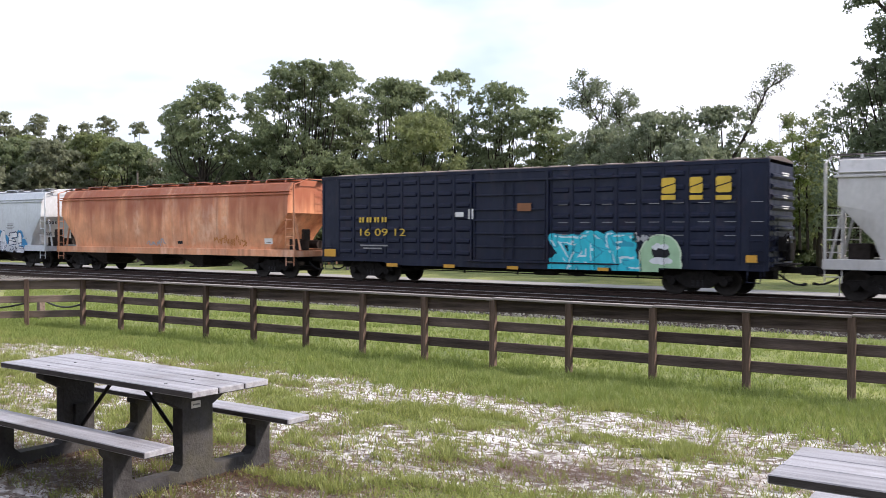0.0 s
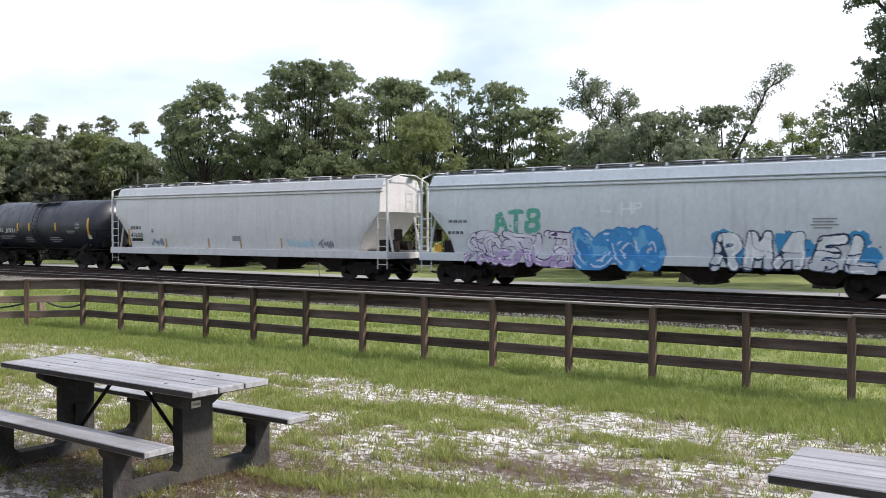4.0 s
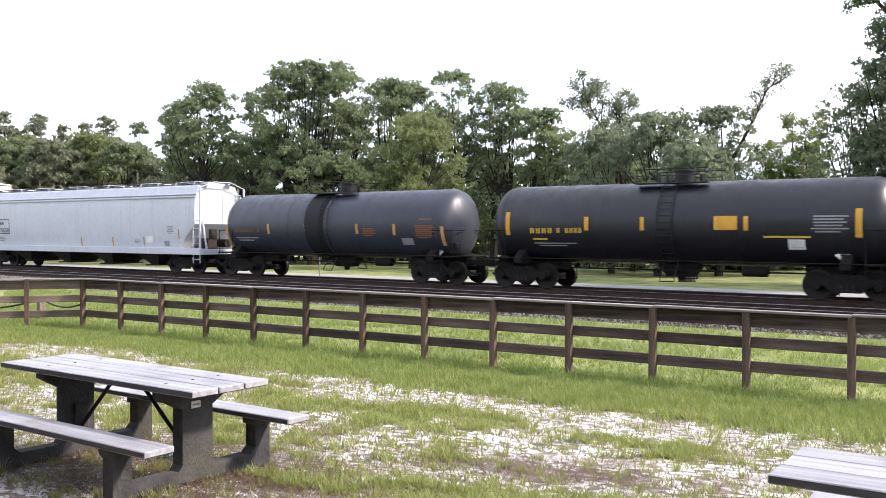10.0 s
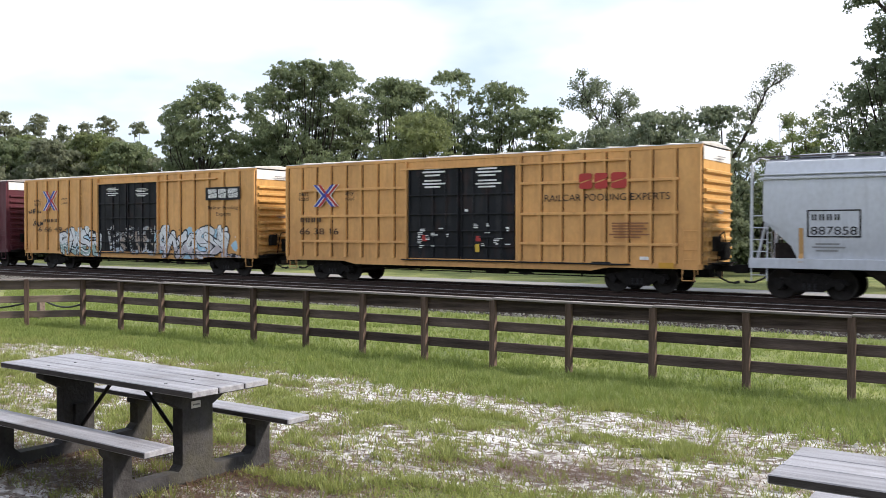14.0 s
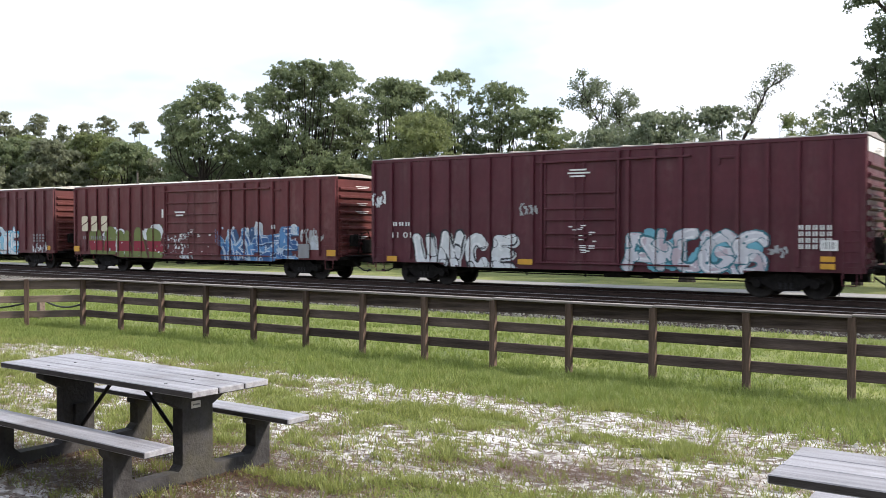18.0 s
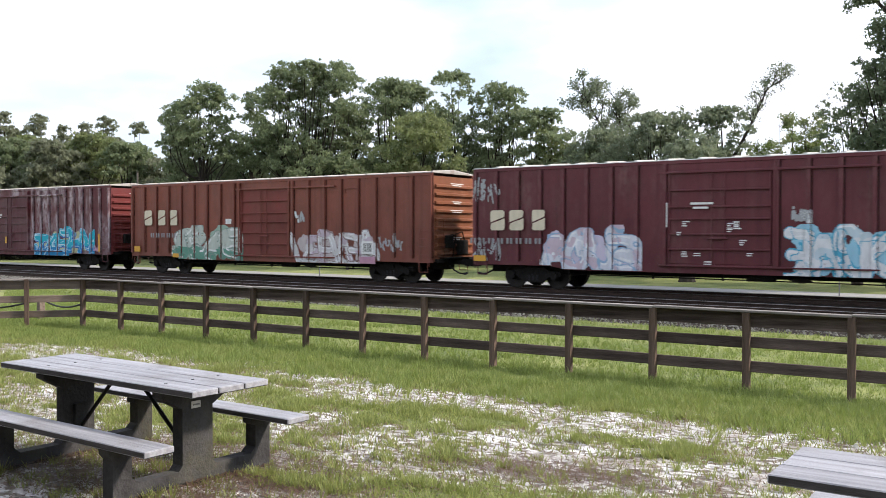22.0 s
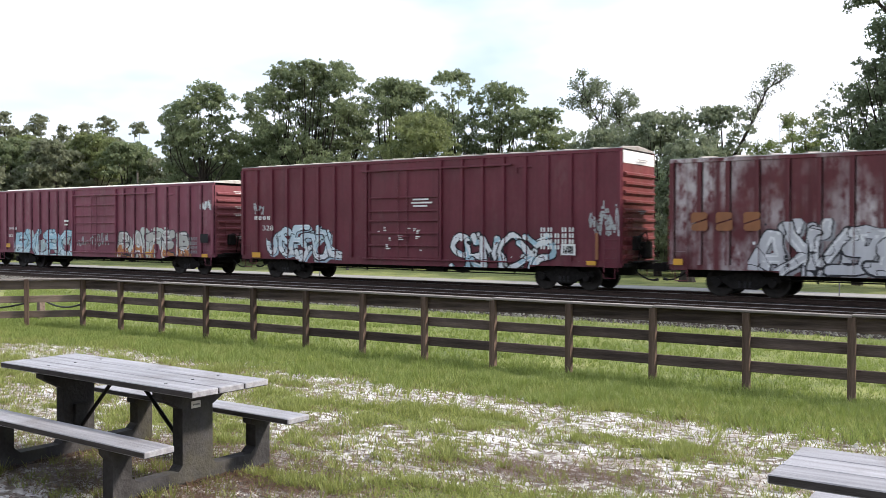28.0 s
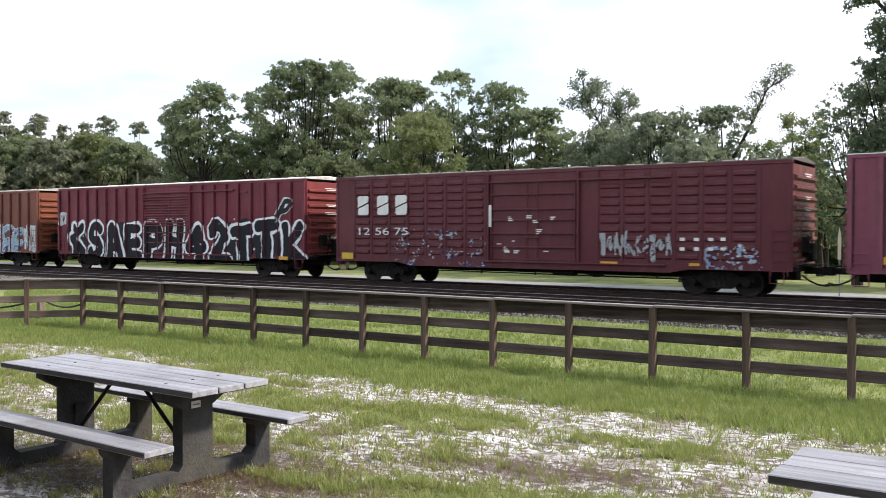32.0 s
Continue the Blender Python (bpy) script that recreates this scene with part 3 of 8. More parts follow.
# ---- distant post and marker ----
mk = new("marker_post")
part("pole", Shape().tube((0, 0, -0.1), (0, 0, 1.15), 0.03, None, 8), M_GREYMARK, mk)
part("pole_cap", Shape().tube((0, 0, 1.15), (0, 0, 1.19), 0.04, None, 8), M_GREYMARK, mk)
mk.location = (-7.8, 39.4, -0.5)
tagged(mk, "thin grey metal post beside the gravel lane", "post")
mk2 = copy_thing(mk, pose(-33.8, 37.0, -0.5))
tagged(mk2, "thin pale post beyond the rails")


# ---- trees ----
def crown_mesh(name, clumps, leaf, per, seed, mats, squash=0.75):
    """Leaves in many small clumps; each clump is (x, y, z, radius)."""
    r = np.random.RandomState(seed)
    out = []
    for (cx, cy, cz, rad) in clumps:
        k = max(4, int(per * rad * rad))
        d = r.normal(size=(k, 3))
        d /= np.linalg.norm(d, axis=1)[:, None]
        rr = rad * (0.30 + 1.05 * r.rand(k) ** 0.8)
        c = np.stack([cx + d[:, 0] * rr, cy + d[:, 1] * rr, cz + d[:, 2] * rr * squash], 1)
        a = r.normal(size=(k, 3)) + d * 0.6
        a /= np.linalg.norm(a, axis=1)[:, None]
        b = np.cross(a, r.normal(size=(k, 3)))
        b /= np.linalg.norm(b, axis=1)[:, None]
        s = leaf * (0.55 + 0.8 * r.rand(k))[:, None]
        w = s * (0.55 + 0.4 * r.rand(k))[:, None]
        q = np.stack([c - a * s - b * w, c + b * w * 1.1, c + a * s - b * w * 0.3], 1)
        out.append(q.reshape(-1, 3))
    return raw_mesh(name, np.concatenate(out), 3, mats)


def tree(base, height, width, seed, leafmat, leaf=0.105, per=230, n=40, low=0.25, lean=(0, 0), full=0.8, label="", name="tree", bark=None, spread=0.5, rad=1.0, squash=0.75, stem=0.022):
    """A trunk that forks into limbs, each ending in clumps of leaves spread through an uneven crown."""
    bx_, by_ = base
    rt = random.Random(seed)
    bz = ground_z(0, by_)
    t = new(name)
    t.location = (bx_, by_, bz)
    tagged(t, label or "broadleaf tree with dark green leaves and uneven crown", name.replace("_", " "), group="trees beyond the railway")
    tr = Shape()
    th = height * 0.5
    r0 = height * stem
    top = Vector((lean[0] * 0.5, lean[1] * 0.5, th))
    tr.tube((0, 0, -0.3), top * 0.5 + Vector((rt.uniform(-.2, .2), 0, 0)), r0 * 1.25, r0 * 0.85, 8)
    tr.tube(top * 0.5, top, r0 * 0.85, r0 * 0.55, 8)
    clumps, boughs = [], []
    tries = 0
    want = int(n * 2.7)
    while len(boughs) < want and tries < n * 60:
        tries += 1
        h = low + (1 - low) * rt.random()
        # crown half width over its height, widest a little below the middle
        k = math.sin(math.pi * min(1, max(0.06, (h - low) / (1 - low) * 0.86 + 0.14))) ** (spread * 0.6)
        a = rt.uniform(0, 2 * math.pi)
        q = rt.random() ** 0.5
        br = rad * rt.uniform(0.55, 1.25) * (0.34 + width * 0.046)
        x = math.cos(a) * q * max(0.2, width / 2 * k - br * 0.2) + lean[0] * h
        y = math.sin(a) * q * max(0.2, width / 2 * k - br * 0.2) * 0.8 + lean[1] * h
        z = min(h * height, height - br * 0.85)
        if noise.noise(Vector((x * 0.33 + seed, y * 0.33, z * 0.42))) < -0.17 * full:
            continue
        if any((x - o[0]) ** 2 + (y - o[1]) ** 2 + ((z - o[2]) * 1.5) ** 2 < (0.36 * (br + o[3])) ** 2 for o in boughs):
            continue
        boughs.append((x, y, z, br))
    # each bough is a tiered pad of small leafy sprays, domed above and ragged at its rim
    for (x, y, z, br) in boughs:
        tx, ty = rt.uniform(-0.3, 0.3), rt.uniform(-0.3, 0.3)
        for j in range(rt.randint(8, 13)):
            a, q = rt.uniform(0, 6.283), rt.random() ** 0.6 * 1.3
            dx, dy = math.cos(a) * q * br, math.sin(a) * q * br
            clumps.append((x + dx, y + dy, z + br * (0.34 * (1 - q * q) + rt.gauss(0, 0.2)) + dx * tx + dy * ty, br * rt.uniform(0.20, 0.40)))
    for (x, y, z, br) in boughs:
        if rt.random() < 0.25:
            st = top * rt.uniform(0.5, 1.0)
            mid = st.lerp(Vector((x, y, z)), 0.55) + Vector((rt.uniform(-.3, .3), rt.uniform(-.3, .3), -0.05 * height * rt.random()))
            tr.tube(st, mid, r0 * 0.26, r0 * 0.15, 5, False)
            tr.tube(mid, (x, y, z), r0 * 0.15, r0 * 0.04, 5, False)
    part("trunk", tr, bark or M_BARK, t)
    part("crown", crown_mesh("crown", clumps, leaf, per * 1.75, seed, [leafmat], squash), None, t)
    return t


def along(u, rng):
    """A spot on the ground in the direction of a landmark bearing (0 to 1568 across the view), rng metres off."""
    k = (u - 784) / 1614.0
    d = Vector((-0.5694 + k * 0.8220, 0.8220 + k * 0.5694))
    d.normalize()
    return (d.x * rng, d.y * rng)


def lift(v, rng):
    """Height above the ground of a point at elevation row v, rng metres off."""
    return 2.6 + (411.0 - v) / 1614.0 * rng


def grove(u, v, w, rng, seed, m, **k):
    """A tree whose top lies at bearing u and row v, w wide."""
    return tree(along(u, rng), lift(v + 4, rng), w / 1614.0 * rng, seed, m, **k)


grove(358, 154, 165, 74, 21, M_OAK, n=60, low=0.12, full=1.3, label="oak with dark green foliage at the wood's edge")
grove(320, 188, 90, 76, 207, M_OAK, n=28, low=0.1, full=1.2)
grove(448, 166, 150, 78, 22, M_OAK, n=40, low=0.15, full=1.3)
grove(552, 110, 235, 72, 23, M_OAK, n=92, low=0.12, full=1.35, label="tall spreading oak with sky gaps between its limbs")
grove(608, 108, 120, 73, 202, M_OAK, n=34, low=0.35, full=1.1, rad=0.9)
grove(505, 134, 110, 73, 206, M_OAK, n=24, low=0.35, full=1.1, rad=0.85)
grove(692, 140, 210, 76, 24, M_OAK, n=66, low=0.15, full=1.3)
grove(748, 150, 130, 77, 203, M_OAK, n=30, low=0.3, full=1.2)
grove(730, 198, 190, 64, 25, M_OAKL, n=62, low=0.15, squash=0.9, label="lighter green tree with drooping leafy branches")
grove(806, 121, 140, 74, 26, M_OAK, n=44, low=0.15, full=1.3)
grove(872, 142, 140, 73, 27, M_OAK, n=46, low=0.18, full=1.3, lean=(0.6, 0.4))
grove(902, 164, 90, 72, 204, M_OAK, n=18, low=0.45, full=1.0, rad=0.8)
grove(932, 190, 160, 70, 28, M_OAK, n=48, low=0.15, full=1.3, lean=(1.0, 0.6), squash=0.55)
grove(972, 206, 90, 69, 205, M_OAKL, n=24, low=0.3, full=1.1, rad=0.85, squash=0.5)
grove(1008, 255, 110, 68, 40, M_OAK, n=36, low=0.02)
grove(1120, 235, 120, 62, 41, M_OAK, n=36, low=0.02)
grove(1225, 255, 120, 62, 42, M_OAK, n=36, low=0.02)
grove(1082, 226, 190, 58, 30, M_GREYLEAF, n=46, low=0.06, full=1.2)
grove(1165, 200, 215, 55, 31, M_GREYLEAF, n=84, low=0.06, full=1.3, rad=0.75, leaf=0.10, per=230, label="dense grey-green bushy tree")
grove(1222, 226, 150, 50, 32, M_GREYLEAF, n=34, low=0.28)
grove(1272, 194, 165, 56, 33, M_GREYLEAF, n=70, low=0.06, full=1.3, rad=0.75, leaf=0.10, per=230, label="dense rounded grey-green tree")
grove(1452, 232, 70, 58, 36, M_OAKL, n=16, low=0.2, per=150, rad=0.9)
grove(1655, -55, 190, 46, 37, M_DARKLEAF, n=120, low=0.22, per=230, leaf=0.09, full=1.4, label="large dark oak close to the railway")
grove(1582, 66, 140, 47, 39, M_DARKLEAF, n=90, low=0.2, per=210, leaf=0.09, full=1.4, rad=0.85, label="dark oak branches close to the railway")
grove(1518, 150, 150, 49, 44, M_DARKLEAF, n=80, low=0.2, per=170, leaf=0.08, full=1.3, rad=0.75, label="lacy dark oak branches against the sky")
grove(1700, 20, 240, 48, 38, M_DARKLEAF, n=50, low=0.2, label="large dark oak close to the railway")


def spot(u, v, rng):
    return Vector((*along(u, rng), -0.5 + lift(v, rng)))


def open_tree(line, r0, twigs, reach, leafmat, seed, label, leaf=0.08, per=16, start=0.35, bark=None, up=0.5):
    """A tree of an open habit: a bent stem through the given points, forking twigs and thin sprays of leaves."""
    rt = random.Random(seed)
    t = new("tree")
    base = Vector((line[0].x, line[0].y, -0.5))
    t.location = base
    tagged(t, label, "tree", group="trees beyond the railway")
    p = [q - base for q in line]
    tr = Shape()
    m = len(p) - 1
    for i in range(m):
        tr.tube(p[i], p[i + 1], r0 * (1 - i / (m + 0.3)), r0 * (1 - (i + 1) / (m + 0.3)), 7, False)
    tips = []

    def grow(a, d, ln, r, depth):
        b = a + d * ln
        tr.tube(a, b, r, r * 0.6, 4, False)
        for k in range(1 if depth else 2):
            tips.append(a.lerp(b, rt.uniform(0.3, 1.0)))
        if depth:
            for k in range(rt.choice((2, 3))):
                e = Vector((rt.uniform(-1, 1), rt.uniform(-1, 1), rt.uniform(-0.6, 1))) * 0.85
                grow(a.lerp(b, rt.uniform(0.45, 1.0)), (d + e).normalized(), ln * rt.uniform(0.5, 0.8), r * 0.55, depth - 1)

    for k in range(twigs):
        s = start + (1 - start) * (k + rt.random()) / twigs
        i = min(m - 1, int(s * m))
        a = p[i].lerp(p[i + 1], s * m - i)
        ax = (p[i + 1] - p[i]).normalized()
        d = (ax * up + Vector((rt.uniform(-1, 1), rt.uniform(-1, 1), rt.uniform(-0.35, 0.8)))).normalized()
        grow(a, d, reach * rt.uniform(0.5, 1.0), r0 * 0.22, 2)
    part("trunk", tr, bark or M_BARK, t)
    part("crown", crown_mesh("crown", [(q.x, q.y, q.z, 0.28) for q in tips], leaf, per * 13, seed, [leafmat], 0.8), None, t)
    return t


open_tree([spot(1225, 430, 55), spot(1262, 340, 55), spot(1306, 270, 55), spot(1336, 215, 54.5), spot(1356, 172, 54), spot(1384, 158, 54)], 0.15, 20, 0.85, M_GREYLEAF, 3, "sparse leaning tree with thin leafy limbs against the sky", start=0.5, up=0.9, per=5, leaf=0.06)
open_tree([spot(1120, 430, 60), spot(1098, 310, 60), spot(1074, 245, 60), spot(1044, 195, 60), spot(1028, 180, 60)], 0.17, 26, 1.3, M_GREYLEAF, 4, "thin grey-green tree with an open leaning crown", start=0.38, per=10)
open_tree([spot(1085, 430, 61), spot(1090, 310, 61), spot(1098, 240, 61), spot(1092, 178, 61)], 0.13, 22, 1.2, M_GREYLEAF, 8, "thin grey-green tree with an open crown", start=0.42, per=10)
for i, (u, v, rch) in enumerate(((1352, 268, 0.9), (1378, 226, 0.9), (1400, 218, 0.8), (1424, 232, 0.9), (1448, 250, 0.9), (1365, 300, 1.0), (1410, 290, 1.0), (1436, 300, 1.0))):
    open_tree([spot(u + 6, 440, 58 + i % 3), spot(u + 3, 350, 58 + i % 3), spot(u, v, 58 + i % 3)], 0.09, 13, rch, M_BRIGHT if i % 2 == 0 else M_OAKL, 20 + i, "slender young tree with sparse bright leaves", start=0.15, per=9, up=0.8)
open_tree([spot(1640, 430, 44), spot(1625, 170, 44), spot(1580, 75, 43), spot(1548, 45, 43), spot(1518, 30, 43)], 0.22, 14, 0.75, M_DARKLEAF, 40, "large oak with a leafy overhanging limb", start=0.62, per=15)
for i, (u, rng, r) in enumerate(((1216, 49, 0.30), (1462, 62, 0.16), (1492, 66, 0.13), (1530, 64, 0.14), (1350, 58, 0.12))):
    o = new("tree")
    p = along(u, rng)
    sh = Shape()
    sh.lathe([(-0.25, r * 1.9), (0.12, r * 1.45), (0.5, r * 1.1), (1.4, r), (4.2, r * 0.75)], 10, 2)
    part("trunk", sh, M_BARK, o)
    part("crown", crown_mesh("crown", [(math.cos(k * 2.4) * 1.5, math.sin(k * 2.4) * 1.2, 4.4 + 0.35 * (k % 4), 0.8) for k in range(12)], 0.12, 120, 300 + i, [M_DARKLEAF]), None, o)
    o.location = (*p, -0.5)
    tagged(o, "tree with a bare trunk flaring at its base", "tree", group="trees beyond the railway")
# narrow pointed sign on a pole, far bench and a white parked trailer
sg = new("marker_sign")
part("pole", Shape().tube((0, 0, -0.1), (0, 0, 2.5), 0.03, None, 8), M_GREYMARK, sg)
part("sign_blade", Shape().prism([(-0.08, 1.3), (0.08, 1.3), (0.08, 2.4), (0.0, 2.85), (-0.08, 2.4)], 1, -0.05, -0.031), M_CREAM, sg, "narrow pale pointed sign blade")
sg.location = (*along(1486, 47), -0.5)
tagged(sg, "narrow pale pointed sign on a thin pole", "sign")
tl = new("trailer")
part("body", Shape().cbox(-1.4, 1.4, -0.8, 0.8, 0.45, 1.15, 0.08), M_WHITE, tl)
for sx in (-0.5, 0.5):
    part("wheel", Shape().tube((sx, -0.85, 0.3), (sx, -0.6, 0.3), 0.3, None, 14), M_BLACK, tl)
tl.matrix_world = pose(*along(1478, 84), -0.5)
tagged(tl, "small white trailer parked on the far grass", "trailer")
# pines and lower trees to the west
for i, (u, v, w, rng) in enumerate(((8, 228, 50, 120), (66, 229, 56, 118), (112, 246, 46, 122), (190, 228, 60, 116), (246, 236, 50, 112), (-40, 232, 56, 120), (150, 240, 46, 126), (30, 250, 46, 130))):
    grove(u, v - 12, w * 1.15, rng, 50 + i, M_PINE, n=40, low=0.30, per=170, leaf=0.15, rad=0.9, squash=0.8, full=1.6, name="pine_tree", label="tall pine with a tufted crown on a bare trunk", spread=0.8)
for i, (u, v, w, rng) in enumerate(((20, 256, 130, 96), (95, 258, 130, 92), (165, 244, 130, 94), (222, 258, 100, 90), (285, 282, 90, 88), (-60, 262, 130, 96), (322, 225, 70, 84), (130, 262, 110, 97), (55, 252, 110, 99), (246, 258, 80, 108), (190, 250, 80, 110))):
    grove(u, v, w, rng, 70 + i, (M_OAK, M_PINE, M_OAKL)[i % 3], n=52, low=0.02, leaf=0.16, per=170, label="leafy mixed tree in the woods")
# pale pole before the western woods, put for a pine trunk catching the light
po = new("utility_pole")
part("pole", Shape().tube((0, 0, -0.3), (0, 0, 7.6), 0.10, 0.07, 8), M_PALEBARK, po)
part("pole_cap", Shape().cbox(-0.09, 0.09, -0.09, 0.09, 7.6, 7.66, 0.01), M_PALEBARK, po)
po.location = (*along(244, 82), -0.5)
tagged(po, "thin pale wooden pole in place of a sunlit pine trunk", "utility pole")
# understorey that closes the wood's edge
for i in range(34):
    u = -60 + i * 48
    far = 92 if u < 330 else 80 if u < 1000 else 66
    top = 300 if u < 330 else 268 if u < 1000 else 262 if u < 1310 else 345 if u < 1460 else 300
    grove(u, top + (i * 37) % 26, 140, far + (i * 29) % 7, 100 + i, M_PINE if u < 330 else M_DARKLEAF if i % 3 else M_OAK, n=32, low=0.0, leaf=0.19, per=140, spread=0.2, stem=0.008, name="shrub", label="dense dark understorey shrub", squash=0.9)


def bare_snag():
    t = new("dead_tree")
    sh = Shape()
    rt = random.Random(5)
    sh.tube((0, 0, -0.3), (0, 0, 3.5), 0.12, 0.08, 7)
    for k in range(16):
        a, h = rt.uniform(0, 6.28), rt.uniform(1.5, 3.5)
        p = Vector((0, 0, h))
        for s in range(3):
            q = p + Vector((math.cos(a) * 0.55, math.sin(a) * 0.55, rt.uniform(0.2, 0.9)))
            sh.tube(p, q, 0.045 - s * 0.013, 0.032 - s * 0.012, 5, False)
            a += rt.uniform(-0.7, 0.7)
            p = q
    part("trunk", sh, M_PALEBARK, t)
    t.location = (*along(615, 62), -0.5)
    tagged(t, "bare pale dead tree with thin twigs", "dead tree")


bare_snag()


# ---- grass ----
def blades(count, y0, y1, h, w, seed, name, mat, keep, label):
    r = np.random.RandomState(seed)
    ys = y0 + (y1 - y0) * r.rand(count * 3) ** 0.9
    xs = -1.72 * ys - 0.8 + r.rand(count * 3) * (1.62 * ys + 1.6)
    ok = []
    for i in range(count * 3):
        if r.rand() < keep(xs[i], ys[i]):
            ok.append(i)
            if len(ok) >= count:
                break
    xs, ys = xs[ok], ys[ok]
    n = len(xs)
    zs = np.array([ground_z(x, y) for x, y in zip(xs, ys)])
    hh = h * (0.45 + 0.9 * r.rand(n) ** 1.5)
    ww = w * (0.6 + 0.8 * r.rand(n))
    a = r.rand(n) * 6.283
    lean = hh * (0.2 + 1.1 * r.rand(n))
    b = r.rand(n) * 6.283
    v = np.empty((n, 3, 3))
    v[:, 0] = np.stack([xs - np.cos(a) * ww, ys - np.sin(a) * ww, zs - 0.01], 1)
    v[:, 1] = np.stack([xs + np.cos(a) * ww, ys + np.sin(a) * ww, zs - 0.01], 1)
    v[:, 2] = np.stack([xs + np.cos(b) * lean, ys + np.sin(b) * lean, zs + hh], 1)
    return tagged(new(name, raw_mesh(name, v.reshape(-1, 3), 3, [mat])), label, "grass", kind="stuff")


def near_keep(x, y):
    t = noise.noise(Vector((x * 3.1, y * 3.1, 9.0)))
    return max(0.02, 1.0 - bare_amount(x, y) * 1.05) * (0.45 + 0.55 * max(0, min(1, 0.6 + 1.4 * t)))


def tufted(x, y):
    t = noise.noise(Vector((x * 4.3, y * 5.5, 2.0))) + 0.6 * noise.noise(Vector((x * 11, y * 13, 4.0)))
    return max(0.0, min(1.0, 0.25 + 1.5 * t)) * max(0.03, 1.0 - bare_amount(x, y))


blades(80000, 3.6, 12.6, 0.038, 0.0058, 5, "grass", M_GRASS, near_keep, "short patchy green and yellowing grass")
blades(60000, 3.6, 11.4, 0.065, 0.0052, 9, "grass_tufts", M_GRASS, tufted, "uneven tufts of coarse green grass")
blades(45000, 3.6, 10.6, 0.055, 0.0055, 19, "sparse_grass", M_GRASS, lambda x, y: max(0.0, min(1.0, 0.1 + 2.0 * noise.noise(Vector((x * 6.3, y * 8.0, 12.0))))), "sparse green tufts growing through the sand")
blades(34000, 3.6, 11.0, 0.035, 0.0055, 6, "dry_grass", M_DRY, lambda x, y: 0.25 + 0.6 * (0.1 < bare_amount(x, y) < 0.9), "brown dry grass and leaf litter on the sand")
blades(80000, 9.4, 12.9, 0.058, 0.0062, 7, "tall_grass", M_MEADOW, lambda x, y: 0.9 * min(1, max(0, (y - 9.2) / 1.6)) * (0.3 + 0.7 * max(0, min(1, 0.6 + 1.8 * noise.noise(Vector((x * 2.2, y * 2.2, 1.0)))))), "taller unmown grass along the fence")
blades(90000, 12.4, 23.6, 0.045, 0.008, 8, "meadow_grass", M_MEADOW, lambda x, y: 0.9, "green grass between the fence and the railway")


def tufts(count, y0, y1, h, seed, mat, keep, label):
    """Bunches of coarse blades that spring from one root each."""
    r = np.random.RandomState(seed)
    roots = []
    while len(roots) < count:
        y = y0 + (y1 - y0) * r.rand()
        x = -1.72 * y - 0.8 + r.rand() * (1.62 * y + 1.6)
        if r.rand() < keep(x, y):
            roots.append((x, y, ground_z(x, y), h * (0.5 + 0.9 * r.rand()), r.randint(9, 22)))
    m = sum(q[4] for q in roots)
    p = np.repeat(np.array([q[:4] for q in roots]), [q[4] for q in roots], 0)
    a = r.rand(m) * 6.283
    off = 0.035 * r.rand(m) ** 0.7
    hh = p[:, 3] * (0.45 + 0.75 * r.rand(m))
    out = hh * (0.15 + 0.9 * r.rand(m))
    w = 0.0036 + 0.0034 * r.rand(m)
    bx_, by_ = p[:, 0] + np.cos(a) * off, p[:, 1] + np.sin(a) * off
    v = np.empty((m, 3, 3))
    v[:, 0] = np.stack([bx_ - np.sin(a) * w, by_ + np.cos(a) * w, p[:, 2] - 0.01], 1)
    v[:, 1] = np.stack([bx_ + np.sin(a) * w, by_ - np.cos(a) * w, p[:, 2] - 0.01], 1)
    v[:, 2] = np.stack([bx_ + np.cos(a) * out, by_ + np.sin(a) * out, p[:, 2] + hh], 1)
    return tagged(new("grass_bunches", raw_mesh("grass_bunches", v.reshape(-1, 3), 3, [mat])), label, "grass", kind="stuff")


tufts(6500, 3.6, 11.2, 0.078, 41, M_GRASS, lambda x, y: max(0.05, 1 - bare_amount(x, y)) * max(0.02, min(1, 0.2 + 1.8 * noise.noise(Vector((x * 1.9, y * 2.6, 21.0))))), "coarse bunches of bright green grass on sandy ground")
tufts(6000, 9.3, 12.4, 0.115, 42, M_MEADOW, lambda x, y: min(1, max(0, (y - 9.2) / 1.2)) * max(0.05, min(1, 0.35 + 1.5 * noise.noise(Vector((x * 1.3, y * 2.0, 31.0))))), "tall loose bunches of grass before the fence")
tufts(6000, 12.4, 23.0, 0.13, 43, M_MEADOW, lambda x, y: max(0.05, min(1, 0.4 + 1.5 * noise.noise(Vector((x * 0.7, y * 1.0, 35.0))))), "bunches of grass between the fence and the railway")


